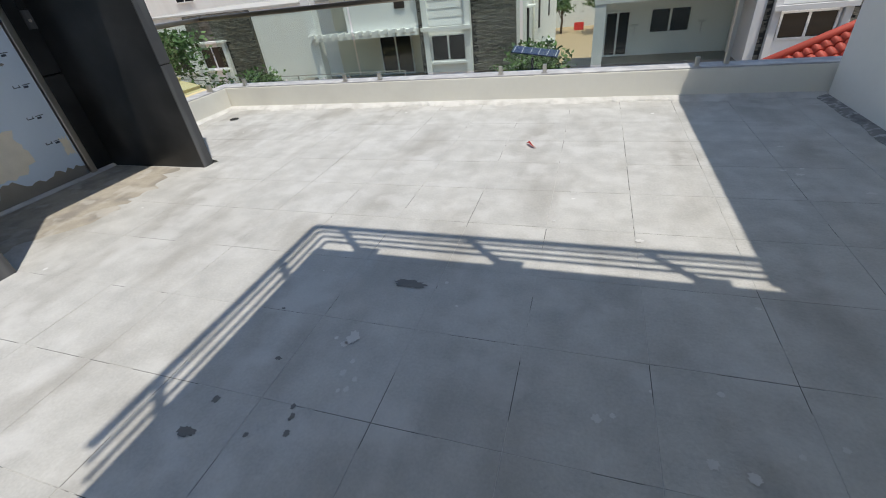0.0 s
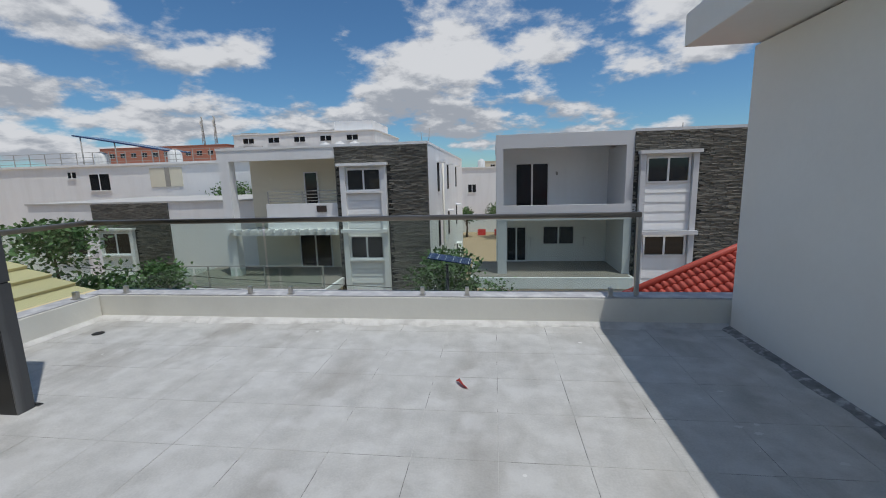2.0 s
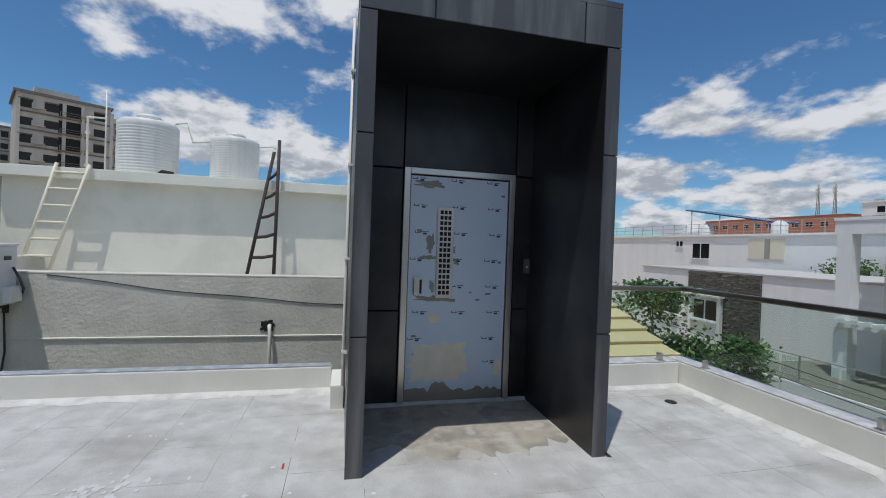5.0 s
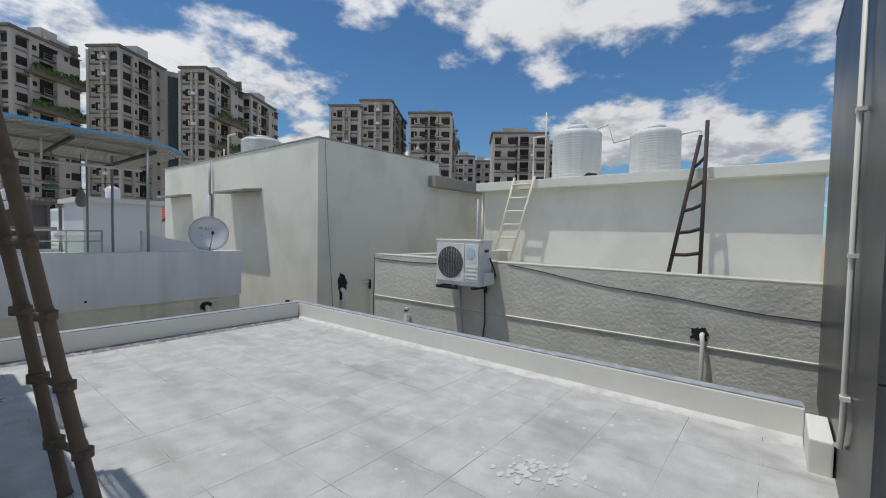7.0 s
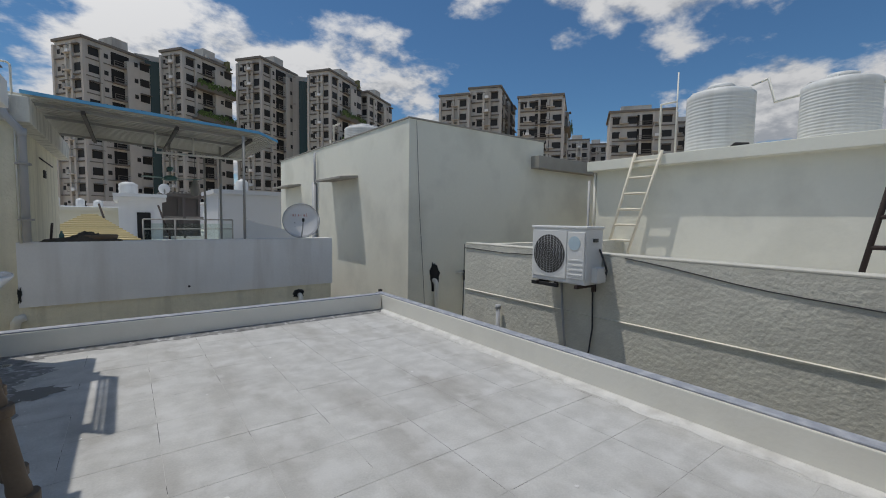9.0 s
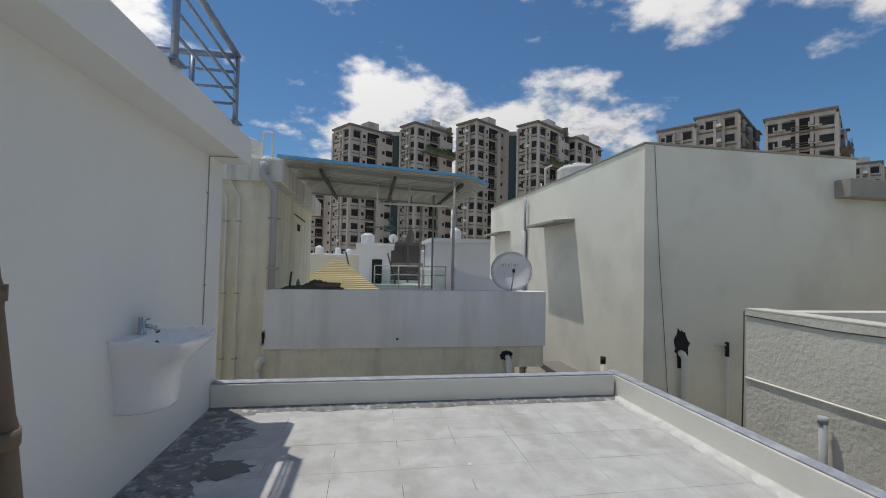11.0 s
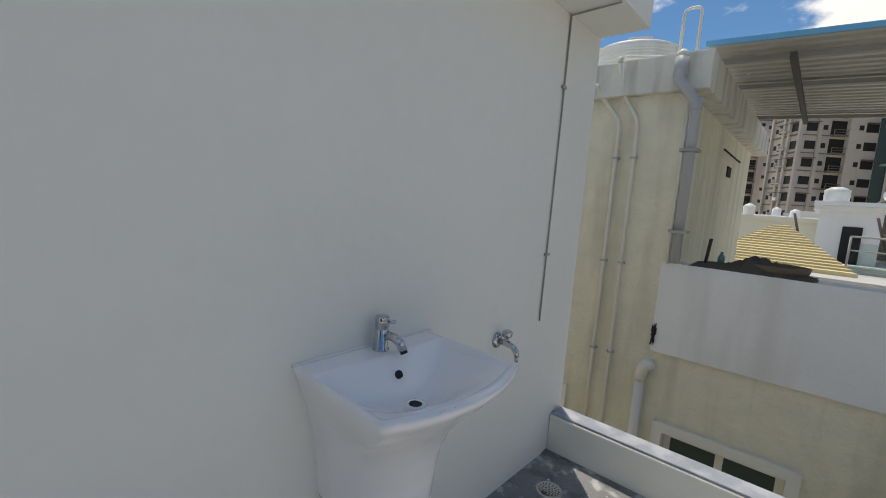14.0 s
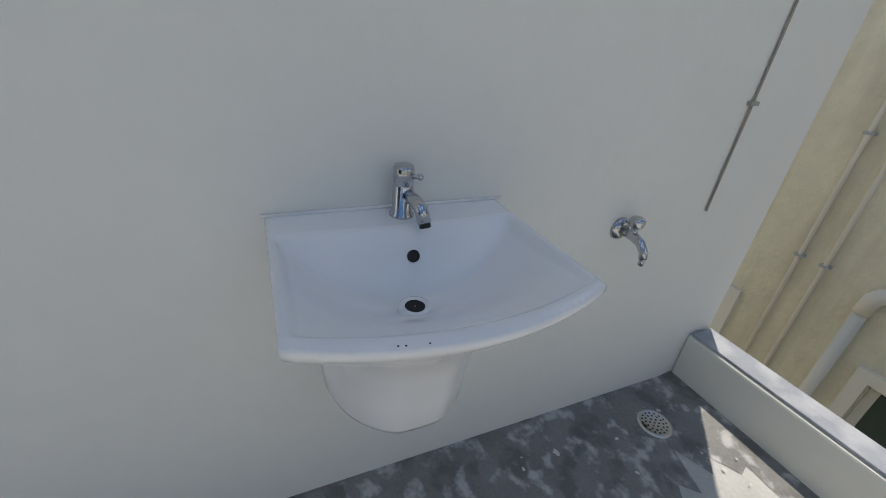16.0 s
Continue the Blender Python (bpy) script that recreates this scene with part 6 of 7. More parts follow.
# ---- southern roofs ----
s1 = far_house("white_house", -3.30, -1.78, -26, -22, 1.93, M_HWHITE, (), "white stair house with a dark door and roof tank", base=-1.0)
part("door", boxes((-2.88, -2.40, -22.0, -21.96, 0.1, 1.45)), M_DARK, s1)
part("roof_slab", boxes((-3.45, -1.62, -26.2, -21.5, 2.092, 2.22)), M_HWHITE, s1)
part("water_tank", lathe([(0.34, 2.22), (0.36, 2.28), (0.345, 2.38), (0.36, 2.48), (0.345, 2.58), (0.36, 2.68), (0.20, 2.78), (0.12, 2.80)], 20, (-2.15, -23.5, 0)), M_TANK, s1)
far_house("white_house", -1.8, 5.0, -30, -25, 1.5, M_HCREAM, (), "low cream roof block among the southern roofs", base=-3.0, tanks=2)
far_house("white_house", -7.2, -4.85, -21, -18, 2.2, M_HGREY, ((-5.1, -4.95, 1.0, 1.8),), "white upper block among the southern roofs", base=-3.0, tanks=1)
s5 = thing("glass_railing", "glass terrace railing with steel posts on a southern roof", "glass railing")
for k in range(4):
    x = -2.5 - k * 0.95
    part("post", tube([(x, -18, 0.2), (x, -18, 1.2)], 0.025, 8), M_BEAM, s5)
    if k < 3:
        part("glass_panel", boxes((x - 0.92, x - 0.03, -18.01, -17.99, 0.35, 1.05)), M_GLASS, s5).visible_shadow = False
part("handrail", tube([(-2.5, -18, 1.2), (-5.35, -18, 1.2)], 0.025, 8), M_BEAM, s5)
part("mid_rail", tube([(-2.5, -18, 0.85), (-5.35, -18, 0.85)], 0.018, 8), M_BEAM, s5)
perg = thing("roof_pergola", "dark steel pergola with planters on a southern roof", "pergola")
PX0, PX1, PZ0, PZ1 = -5.24, -3.38, 1.13, 2.25
for x in (PX0, (PX0 + PX1) / 2, PX1):
    for y in (-24.0, -26.5):
        part("post", boxes((x - 0.05, x + 0.05, y - 0.05, y + 0.05, 0.25, PZ1)), M_TOWERD, perg)
for y in (-24.0, -26.5):
    part("beam", boxes((PX0 - 0.1, PX1 + 0.1, y - 0.06, y + 0.06, PZ1, PZ1 + 0.14)), M_TOWERD, perg)
for k in range(12):
    x = PX0 + (PX1 - PX0) * k / 11
    part("slat", boxes((x - 0.03, x + 0.03, -26.8, -23.7, PZ1 + 0.14, PZ1 + 0.22)), M_TOWERD, perg)
part("back_wall", boxes((PX0, PX1, -26.7, -26.55, 0.25, PZ1)), M_TOWERD, perg)
part("planter", bevelled(boxes((PX0 + 0.1, PX1 - 0.1, -24.3, -24.05, PZ0, PZ0 + 0.16)), 0.02), M_CHAJJA, perg)
for k in range(2):
    br = thing("prop_pole", "dark pole leaning on a southern roof", "pole", "leaning poles")
    part("pole", tube([(-3.5 - 0.9 * k * 0.0 - k * 1.9 + 1.9, -20.5, 0.25), (-3.1 - k * 1.9 + 1.9, -20.9, 1.75)], 0.035, 8), M_RLADDER, br)
tw_ = thing("terrace_wall", "low grey-blue terrace wall under the glass railing", "wall")
part("wall", boxes((-5.4, -1.3, -18.35, -18.2, 0.0, 0.42)), M_BLUEGREY, tw_)
part("cap", boxes((-5.42, -1.28, -18.37, -18.18, 0.42, 0.46)), M_HWHITE, tw_)

structure("ceiling_southern_roofs", boxes((-30, 12, -40, -16.0, -0.2, 0.25)), M_ROOFCONC, "pale flat roofs stretching south", "roof")
sw = thing("curved_parapet", "white curved parapet wall on the southern terrace", "wall")
part("wall", extrude_outline([(-3.9, 0.0), (-5.0, 0.0), (-5.0, 1.02), (-4.6, 1.10), (-4.1, 1.22), (-3.9, 1.30)], "y", -8.9, -8.75), M_HWHITE, sw)
yr = thing("yellow_roof", "yellow corrugated sloping roof among the southern roofs", "corrugated roof")
for k in range(16):
    f0, f1 = k / 16, (k + 1) / 16
    z0, z1 = 0.3 + 1.05 * f0, 0.3 + 1.05 * f1
    w0, w1 = 1.55 * (1 - f0) + 0.15, 1.55 * (1 - f1) + 0.15
    y0, y1 = -17.0 - 2.6 * f0, -17.0 - 2.6 * f1
    bm = bmesh.new()
    vs = [bm.verts.new(p) for p in ((-1.0 - w0, y0, z0 + 0.05), (-1.0 + w0, y0, z0 + 0.05), (-1.0 + w1, y1, z1), (-1.0 - w1, y1, z1), (-1.0 - w0, y0, z0 - 0.06), (-1.0 + w0, y0, z0 - 0.06), (-1.0 + w1, y1, z1 - 0.08), (-1.0 - w1, y1, z1 - 0.08))]
    for f in ((0, 1, 2, 3), (7, 6, 5, 4), (0, 4, 5, 1), (1, 5, 6, 2), (2, 6, 7, 3), (3, 7, 4, 0)):
        bm.faces.new([vs[i] for i in f])
    part("ridge", bm, M_YELROOF, yr)
rr = thing("clay_tile_roof", "small red tiled roof far among the roofs", "tiled roof")
for k in range(7):
    part("tile_course", extrude_outline([(-20.0 - 0.25 * k, 0.6 + 0.12 * k), (-20.28 - 0.25 * k, 0.74 + 0.12 * k), (-20.28 - 0.25 * k, 0.66 + 0.12 * k), (-20.0 - 0.25 * k, 0.55 + 0.12 * k)], "x", -8.9 + 0.1 * k, -7.2), M_REDTILE, rr)
for (x, y, z, r, drop) in ((-3.38, -21.6, 2.45, 0.22, 0.23), (-5.0, -22.5, 0.95, 0.2, 0.7)):
    dd = thing("satellite_dish", "small white satellite dish on a far roof", "satellite dish", "far dishes", (x, y, z))
    dsh = part("reflector", lathe([(r, 0.10), (r * 0.8, 0.05), (r * 0.4, 0.012), (0.01, 0.0), (0.01, -0.02), (r * 0.8, 0.03), (r, 0.08)], 20, cap=False), M_HWHITE, dd)
    dsh.matrix_local = pose(0, 0, 0, -75, 0, 10).inverted() @ Matrix.Identity(4)
    part("pole", tube([(0, 0, 0), (0, 0.0, -drop)], 0.03, 8), M_BEAM, dd)
for k in range(22):
    a = radians(rs.uniform(-100, -50)) if k < 8 else radians(rs.uniform(-118, -78))
    d = rs.uniform(30, 75)
    w = rs.uniform(5, 10)
    x, y = d * math.cos(a), d * math.sin(a)
    top = rs.uniform(0.3, 1.5) + d * 0.022
    far_house("distant_house", x - w / 2, x + w / 2, y - 6, y, top, rs.choice((M_HWHITE, M_HCREAM, M_HWHITE)), (), "plain pale house among the southern roofs", False, rs.randint(0, 2))

# small red roof beyond the southern terrace
rr = thing("tiled_roof", "small sloping red tiled roof behind the southern terrace", "tiled roof")
for k in range(12):
    xa, za = -6.55 - 0.18 * k, 0.78 + 0.126 * k
    part("tile_course", extrude_outline([(xa, za + 0.05), (xa - 0.20, za + 0.14), (xa - 0.20, za + 0.06), (xa, za - 0.02)], "y", -24.0, -20.0), M_REDTILE, rr)
part("gable_wall", extrude_outline([(-6.62, -0.8), (-6.62, 0.72), (-8.6, 2.08), (-8.6, -0.8)], "y", -23.9, -20.1), M_HWHITE, rr)
part("base", boxes((-8.6, -6.62, -23.9, -20.1, GROUND, -0.8)), M_HWHITE, rr)


# ---- washbasin ----
basin = thing("washbasin", "white ceramic wall-hung washbasin with a half pedestal", "washbasin")
BYC, BX, BZ = -3.972, -0.95, 0.922


def rim_xy(u, v):
    half = 0.262 + 0.008 * v
    depth = 0.378 + 0.060 * (1 - u * u)
    return BX - v * depth, BYC - u * half


def smooth(a, b, t):
    t = min(1.0, max(0.0, (t - a) / (b - a)))
    return t * t * (3 - 2 * t)


def basin_z(u, v):
    """Height of the basin's upper surface: flat tap deck, steep back wall, sloping bowl, raised lip."""
    au = abs(u)
    deck = BZ - 0.004 * v
    wall = -0.55 * max(0.0, v - 0.215)
    floor_ = -0.100 * max(0.0, 1 - (au / 0.95) ** 2.2) ** 0.85 * (1 - smooth(0.46, 0.97, v)) - 0.010
    k = 0.012
    t = max(k - abs(wall - floor_), 0.0) / k
    bowl = max(wall, floor_) + t * t * k * 0.25
    inside = smooth(0.205, 0.235, v) * (1 - smooth(0.915, 0.955, max(au, v)))
    edge = 0.006 * smooth(0.965, 1.0, max(au, v))
    return deck + bowl * inside - edge


bm = bmesh.new()
NU, NV = 64, 56
grid = []
for j in range(NV + 1):
    row = []
    v = j / NV
    for i in range(NU + 1):
        u = -1 + 2 * i / NU
        x, y = rim_xy(u, v)
        row.append(bm.verts.new((x, y, basin_z(u, v))))
    grid.append(row)
for j in range(NV):
    for i in range(NU):
        f = bm.faces.new((grid[j][i], grid[j][i + 1], grid[j + 1][i + 1], grid[j + 1][i]))
        f.smooth = True
# outer skin, section by section down to the foot of the half pedestal
outline = [(-1, k / 14) for k in range(15)] + [(-1 + 2 * k / 32, 1.0) for k in range(1, 33)] + [(1, 1 - k / 14) for k in range(1, 15)]
prev = [grid[round(v * NV)][round((u + 1) / 2 * NU)] for u, v in outline]
for dz, sw_, sd in ((0.010, 1.002, 1.002), (0.020, 0.995, 0.99), (0.034, 0.975, 0.965), (0.08, 0.91, 0.87), (0.13, 0.84, 0.76), (0.19, 0.77, 0.67), (0.26, 0.71, 0.61), (0.35, 0.67, 0.58), (0.415, 0.655, 0.57), (0.435, 0.63, 0.55), (0.445, 0.56, 0.49), (0.45, 0.38, 0.33)):
    rg = []
    blend = smooth(0.05, 0.24, dz)
    for u, v in outline:
        x, y = rim_xy(u, v)
        # the section turns from the rim's box to a rounded front
        dxr, dyr = (BX - x), (y - BYC)
        r_el = math.hypot(dxr / 0.45, dyr / 0.275)
        k = 1.0 - blend * max(0.0, 1 - 1 / max(r_el, 1e-6)) * 0.95
        rg.append(bm.verts.new((BX - dxr * sd * k, BYC + dyr * sw_ * (k if v > 0.02 else 1), BZ - dz - 0.012 * v * (1 - blend))))
    for a in range(len(rg) - 1):
        f = bm.faces.new((prev[a], prev[a + 1], rg[a + 1], rg[a]))
        f.smooth = True
    prev = rg
bm.faces.new(prev)
bmesh.ops.recalc_face_normals(bm, faces=bm.faces[:])
body_ob = part("bowl", bm, M_CERAMIC, basin)
part("sealant", tube([(BX - 0.004, BYC + 0.27, BZ + 0.002), (BX - 0.005, BYC, BZ + 0.004), (BX - 0.004, BYC - 0.27, BZ + 0.002)], 0.004, 6), M_CERAMIC, basin)
WU, WV = -0.130, 0.563
wx, wy = rim_xy(WU, WV)
wz = max(basin_z(WU + du, WV + dv) for du in (-0.09, 0, 0.09) for dv in (-0.05, 0, 0.05)) + 0.001
part("waste_ring", lathe([(0.031, wz - 0.012), (0.030, wz + 0.0015), (0.024, wz + 0.003), (0.0175, wz + 0.0005)], 24, (wx, wy, 0), cap=False), M_CERAMIC, basin)
part("waste_hole", lathe([(0.001, wz + 0.0005), (0.0185, wz + 0.0012)], 24, (wx, wy, 0), cap=False), M_DARK, basin)
ox, oy = rim_xy(0.0, 0.305)
oz = basin_z(0.0, 0.305)
part("overflow_hole", tube([(ox + 0.004, oy, oz - 0.004), (ox - 0.006, oy, oz + 0.004)], 0.0125, 16), M_DARK, basin)
for k in range(26):
    rc = random.Random(k)
    u, v = rc.uniform(-0.9, 0.9), rc.choice((0.97, 0.985, 0.6, 0.8))
    x, y = rim_xy(u, v)
    if v > 0.9 and k < 14:
        part("chip", lathe([(0.0025, 0), (0.0015, 0.0012)], 6, (x, y, BZ - 0.004 * v - 0.0045)), M_BLACK, basin)

tap = thing("basin_tap", "chrome pillar tap on the washbasin deck", "tap")
TX, TY, TZ = -0.994, BYC - 0.004, BZ - 0.002
part("body", lathe([(0.026, 0.0), (0.026, 0.006), (0.0215, 0.010), (0.0215, 0.066), (0.020, 0.068), (0.020, 0.072), (0.0215, 0.074), (0.0215, 0.104), (0.019, 0.109), (0.006, 0.111)], 28, (TX, TY, TZ)), M_CHROME, tap)
part("spout", tube([(TX - 0.010, TY - 0.004, TZ + 0.052), (TX - 0.045, TY - 0.012, TZ + 0.050), (TX - 0.066, TY - 0.016, TZ + 0.040), (TX - 0.081, TY - 0.019, TZ + 0.016)], [0.014, 0.013, 0.0135, 0.014], 16), M_CHROME, tap)
part("aerator", tube([(TX - 0.081, TY - 0.019, TZ + 0.018), (TX - 0.085, TY - 0.020, TZ + 0.009)], 0.0115, 14), M_BLACK, tap)
part("lever", tube([(TX - 0.014, TY - 0.012, TZ + 0.090), (TX - 0.026, TY - 0.024, TZ + 0.092)], 0.005, 8), M_CHROME, tap)
part("lever_knob", lathe([(0.003, -0.006), (0.007, 0.0), (0.003, 0.006)], 10, (TX - 0.027, TY - 0.026, TZ + 0.092)), M_CHROME, tap)
bib = thing("bib_tap", "chrome bib tap with a faceted knob on the wall", "tap")
GX, GY, GZ = -0.95, -4.685, 0.793
part("flange", tube([(GX, GY, GZ), (GX - 0.008, GY, GZ), (GX - 0.018, GY, GZ)], [0.036, 0.034, 0.018], 24), M_CHROME, bib)
part("body", tube([(GX - 0.015, GY, GZ), (GX - 0.055, GY, GZ), (GX - 0.085, GY, GZ - 0.008), (GX - 0.105, GY, GZ - 0.028), (GX - 0.108, GY, GZ - 0.045)], [0.013, 0.015, 0.013, 0.012, 0.012], 16), M_CHROME, bib)
part("nozzle", tube([(GX - 0.108, GY, GZ - 0.044), (GX - 0.108, GY, GZ - 0.066)], 0.0085, 12), M_CHROME, bib)
part("spindle", tube([(GX - 0.052, GY, GZ), (GX - 0.052, GY, GZ + 0.028)], 0.010, 12), M_CHROME, bib)
part("knob", bevelled(lathe([(0.014, 0.026), (0.022, 0.032), (0.024, 0.050), (0.018, 0.058)], 8, (GX - 0.052, GY, GZ)), 0.002, 1), M_CHROME, bib)

cnd = thing("wall_cable", "thin dark cable down the white wall", "cable")
part("cable", tube([(-1.19, -5.05, 2.292), (-0.956, -5.06, 2.292), (-0.956, -5.06, 1.9), (-0.956, -5.055, 1.3), (-0.956, -5.05, 0.82)], 0.0042, 6), M_CHAJJA, cnd)
for z in (1.96, 1.155):
    part("clip", boxes((-0.962, -0.95, -5.075, -5.035, z, z + 0.012)), M_BEAM, cnd)

grate = thing("floor_drain", "round steel floor drain with small holes", "drain", loc=(-1.128, -5.0, 0.006))
part("plate", lathe([(0.068, 0.0), (0.068, 0.006), (0.058, 0.009), (0.054, 0.007), (0.002, 0.007)], 32), M_STEEL, grate)
for r, n in ((0.0, 1), (0.017, 6), (0.033, 12), (0.046, 16)):
    for k in range(n):
        a = 2 * math.pi * k / n
        part("hole", lathe([(0.0042, 0.0072), (0.0038, 0.0078)], 8, (r * math.cos(a), r * math.sin(a), 0)), M_DARK, grate)
grate2 = thing("floor_drain", "small dark drain hole near the parapet corner", "drain", loc=(-4.26, 3.99, 0.004))
part("hole", lathe([(0.055, 0.0), (0.05, 0.003)], 14), M_DARK, grate2)


# ---- ragged cement strips and stains on the floor ----
def ragged_strip(name, p0, p1, width, side, mat, z, label, category, seed, rough=0.35, height=0.0):
    """A strip from p0 to p1 (x, y) with a ragged free edge on the given side."""
    rnd = random.Random(seed)
    a, b = Vector((*p0, 0)), Vector((*p1, 0))
    d = (b - a)
    n = max(8, int(d.length / 0.05))
    s = Vector((-d.y, d.x, 0)).normalized() * side
    bm = bmesh.new()
    w = width
    rows = []
    for k in range(n + 1):
        p = a.lerp(b, k / n)
        w = width * (1 + rough * (noise.noise((k * 0.13 + seed, seed * 1.7, 0)) + 0.35 * noise.noise((k * 0.9 + seed, seed, 3.0)) + 0.12 * rnd.uniform(-1, 1)))
        rows.append((bm.verts.new(p + Vector((0, 0, z + height))), bm.verts.new(p + s * w * 0.75 + Vector((0, 0, z + height * 0.3))), bm.verts.new(p + s * w + Vector((0, 0, z - 0.004)))))
    for r0, r1 in zip(rows, rows[1:]):
        for i in range(2):
            bm.faces.new((r0[i], r1[i], r1[i + 1], r0[i + 1]))
    bmesh.ops.recalc_face_normals(bm, faces=bm.faces[:])
    for f in bm.faces:
        if f.normal.z < 0:
            f.normal_flip()
    return structure(name, bm, mat, label, category)


ragged_strip("trim_south", (XW, YS), (XE, YS), 0.11, 1, M_SKIRT, 0.006, "dark cement fillet along the south parapet", "fillet", 2, 0.5, 0.02)
ragged_strip("trim_sink_wall", (XE, -5.29), (XE, -2.9), 0.42, 1, M_SKIRT, 0.006, "dark speckled cement patch below the washbasin wall", "fillet", 3, 0.6, 0.01)
ragged_strip("trim_sink_wall", (XE, -2.9), (XE, -0.6), 0.13, 1, M_SKIRT, 0.006, "dark cement fillet along the wall", "fillet", 4, 0.5, 0.01)
ragged_strip("trim_north", (-4.66, YN), (EBX, YN), 0.09, -1, M_FILLET, 0.005, "rough white cement fillet along the north parapet", "fillet", 5, 0.9, 0.03)
ragged_strip("trim_northwest", (-4.66, 2.72), (-4.66, YN), 0.06, -1, M_FILLET, 0.006, "rough white cement fillet along the parapet", "fillet", 6, 0.5, 0.03)
ragged_strip("trim_west", (XW, YS), (XW, 0.78), 0.09, -1, M_FILLET, 0.005, "rough white cement fillet along the west parapet", "fillet", 7, 0.9, 0.025)
ragged_strip("trim_east", (EBX, -0.6), (EBX, YN), 0.09, 1, M_SKIRT, 0.006, "grey cement fillet along the stair block wall", "fillet", 8, 0.4, 0.015)
ragged_strip("trim_lift", (LX1, 1.0), (LX1, 2.6), 0.04, -1, M_FILLET, 0.004, "cement crumbs along the lift threshold", "fillet", 9, 0.9, 0.02)
ragged_strip("trim_lift_side", (-4.5, LY1), (LX0 + 0.02, LY1), 0.04, 1, M_FILLET, 0.004, "cement crumbs along the lift fin", "fillet", 10, 0.8, 0.03)


ragged_strip("trim_lift_dust", (LX1 + 0.05, 1.03), (LX1 + 0.05, 2.57), 0.95, -1, M_DUST, 0.0025, "ochre dust trodden over the lift landing", "dust", 12, 0.35, 0.0)


def floor_stain(x, y, rx, ry, mat, seed, label, category="stain", z=0.003, n=26, ragged=0.45):
    rnd = random.Random(seed)
    bm = bmesh.new()
    vs = []
    for k in range(n):
        a = 2 * math.pi * k / n
        r = 1 - ragged * rnd.random()
        vs.append(bm.verts.new((x + rx * r * math.cos(a), y + ry * r * math.sin(a), z)))
    bm.faces.new(vs)
    ob = part("stain", bm, mat)
    return tagged(ob, label, category, "floor stains")


WD, DD = "dried white paint spot on the terrace floor", "dark damp stain on the terrace floor"
for i, (x, y, rx, ry) in enumerate(((-1.04, 0.92, 0.035, 0.05), (-1.06, 0.88, 0.02, 0.02), (-0.98, 0.80, 0.012, 0.015), (-0.99, 0.74, 0.016, 0.018), (-0.93, 0.72, 0.014, 0.014), (-0.94, 0.67, 0.014, 0.018), (-0.97, 0.66, 0.01, 0.012),
                                    (-0.06, 0.75, 0.02, 0.02), (-0.01, 0.77, 0.012, 0.012), (0.26, 0.67, 0.022, 0.022), (0.36, 0.65, 0.024, 0.022), (0.33, 0.93, 0.016, 0.014), (0.10, 1.62, 0.014, 0.012), (0.55, 1.4, 0.014, 0.012), (1.09, 2.73, 0.03, 0.02), (1.02, 2.79, 0.03, 0.018), (1.13, 2.82, 0.02, 0.015),
                                    (1.12, 3.2, 0.03, 0.01), (0.95, 3.1, 0.018, 0.012), (1.35, 2.5, 0.035, 0.016), (0.62, 0.8, 0.014, 0.012), (0.9, 1.2, 0.012, 0.01), (-0.3, 2.0, 0.014, 0.012), (0.14, 1.85, 0.025, 0.018), (0.5, 0.75, 0.012, 0.012), (-0.75, 1.35, 0.012, 0.012))):
    floor_stain(x, y, rx, ry, M_WHITESTAIN, 100 + i, WD)
for i, (x, y, rx, ry) in enumerate(((-0.93, 1.31, 0.10, 0.035), (-1.43, 0.38, 0.045, 0.025), (-1.42, 0.52, 0.02, 0.02), (-1.06, 0.46, 0.014, 0.018), (-1.08, 0.52, 0.012, 0.02), (-1.10, 0.56, 0.012, 0.016), (-1.3, 0.75, 0.02, 0.012), (-1.20, 0.42, 0.012, 0.012), (-1.47, 1.03, 0.012, 0.008), (0.85, 0.95, 0.012, 0.012), (0.9, 0.88, 0.014, 0.012))):
    floor_stain(x, y, rx, ry, M_DARKSTAIN, 200 + i, DD)
floor_stain(-1.38, -4.12, 0.30, 0.17, M_DARKSTAIN, 301, "dark damp patch near the washbasin", z=0.0035, n=34, ragged=0.3)
rw = random.Random(77)
for i in range(22):
    x, y = rw.gauss(-3.53, 0.35), rw.gauss(-0.40, 0.45)
    if -4.8 < x < -2.2:
        s = abs(rw.gauss(0.008, 0.008)) + 0.005
        floor_stain(x, y, s * rw.uniform(1, 2), s, M_WHITESTAIN, 400 + i, WD, ragged=0.6)
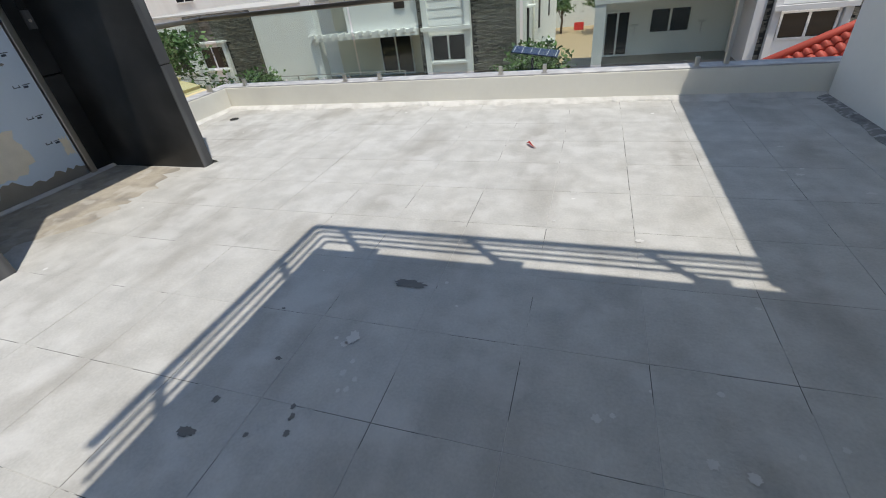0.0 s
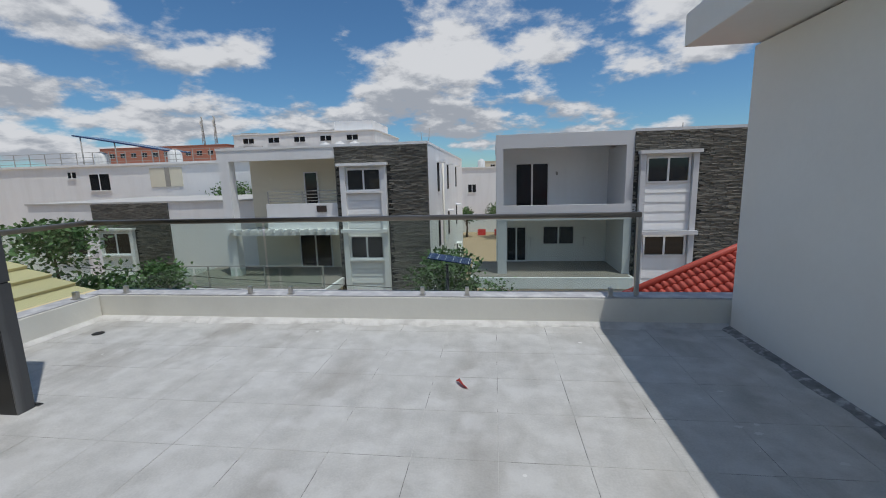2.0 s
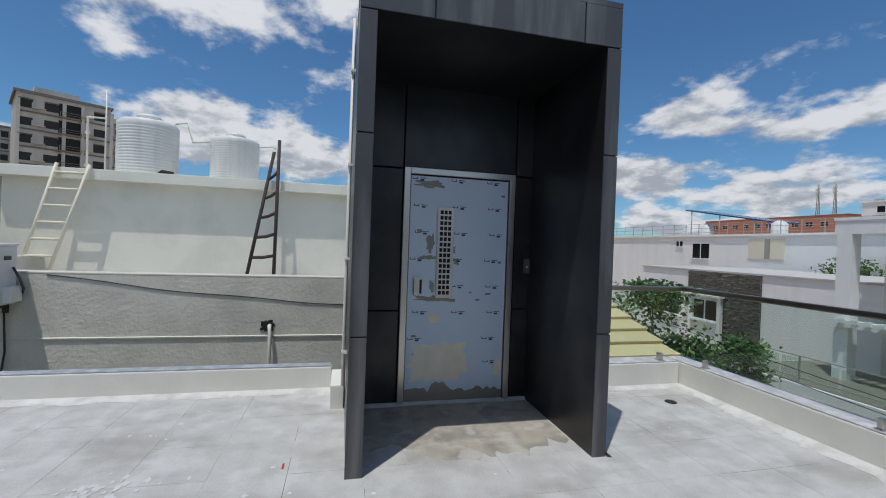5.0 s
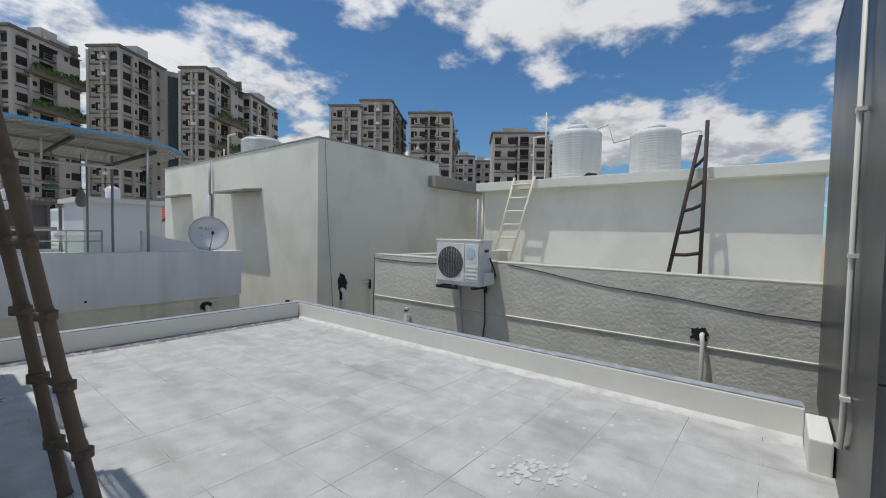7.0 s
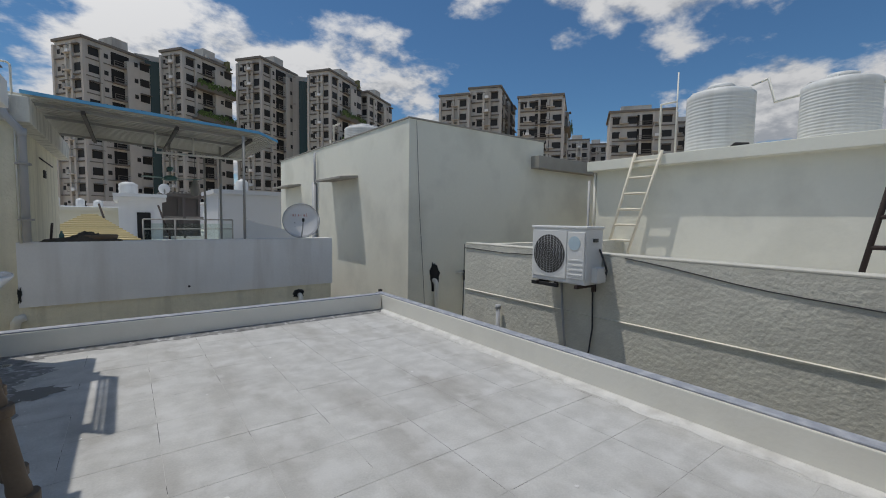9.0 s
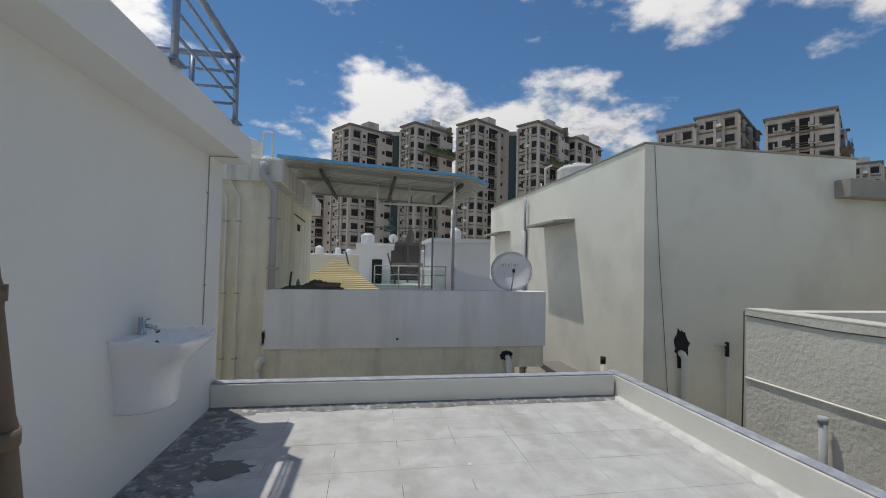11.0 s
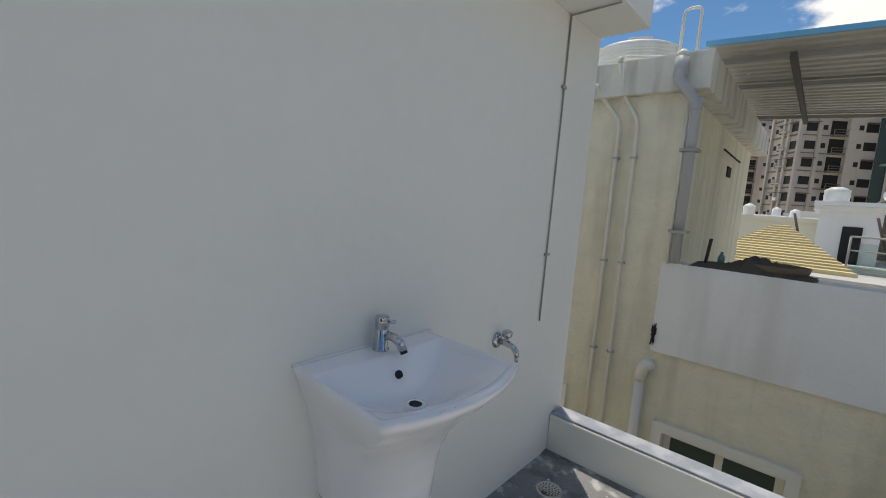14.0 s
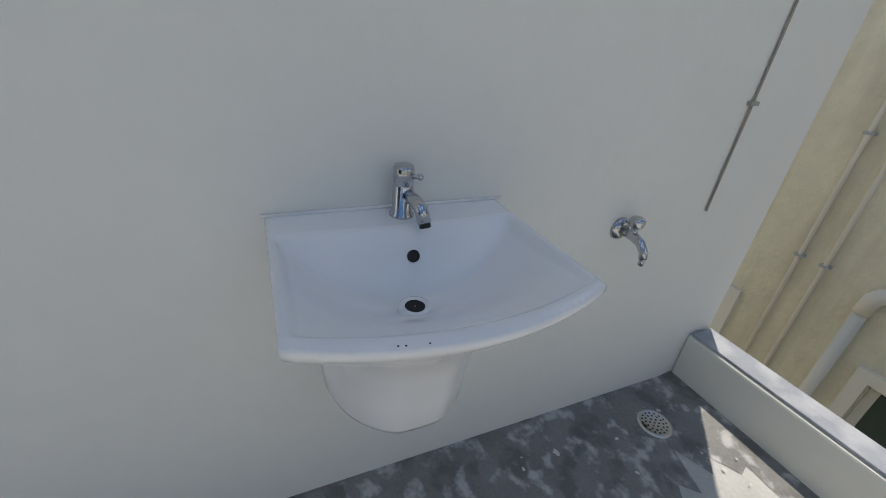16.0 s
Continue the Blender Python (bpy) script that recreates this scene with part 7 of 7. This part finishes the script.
for i in range(60):
    x, y, q = rw.gauss(-3.43, 0.10), rw.gauss(-0.50, 0.08), rw.uniform(0.006, 0.028)
    floor_stain(x, y, q * rw.uniform(0.8, 2.0), q, M_WHITESTAIN, 500 + i, "broad splash of dried white paint on the floor", z=0.003 + 0.00003 * i, n=16, ragged=0.5)
for i in range(60):
    x, y = rw.uniform(-1.5, -1.0), rw.uniform(-5.25, -3.3)
    s = rw.uniform(0.004, 0.014)
    floor_stain(x, y, s * rw.uniform(0.8, 1.8), s, M_WHITESTAIN, 600 + i, WD, z=0.013, n=9, ragged=0.5)

flag = thing("red_scrap", "small torn scrap of red plastic on the floor", "scrap")
bm = bmesh.new()
vs = [bm.verts.new(p) for p in ((-0.63, 3.23, 0.004), (-0.60, 3.22, 0.03), (-0.57, 3.17, 0.012), (-0.53, 3.12, 0.004), (-0.57, 3.13, 0.02), (-0.60, 3.17, 0.03))]
bm.faces.new((vs[0], vs[1], vs[5])), bm.faces.new((vs[1], vs[2], vs[5])), bm.faces.new((vs[2], vs[3], vs[4])), bm.faces.new((vs[2], vs[4], vs[5]))
bmesh.ops.solidify(bm, geom=bm.faces[:], thickness=0.003)
part("scrap", bm, M_RED, flag)
flag2 = thing("red_scrap", "tiny strip of red plastic on the floor", "scrap")
part("scrap", boxes((-3.643, -3.583, 0.524, 0.534, 0.001, 0.008)), M_RED, flag2)


# ---- floor tiles ----
TILE = 0.455
tile_bm = bevelled(boxes((-TILE / 2 + 0.0013, TILE / 2 - 0.0013, -TILE / 2 + 0.0013, TILE / 2 - 0.0013, -0.02, 0.0)), 0.0008, 1)
tile_me = mesh_of("tile", tile_bm, M_TILE)
rt = random.Random(11)
x = 0.12 - 11.5 * TILE
while x < 2.0:
    y = 1.02 - 14.5 * TILE
    while y < 4.65:
        inside = (x < EBX + 0.2) and not (x > XE + 0.35 and y < -0.9) and x > -5.2
        if inside:
            t = new("tile", tile_me)
            t.parent = floor
            t.location = (x, y, rt.uniform(-0.0005, 0.0005))
        y += TILE
    x += TILE
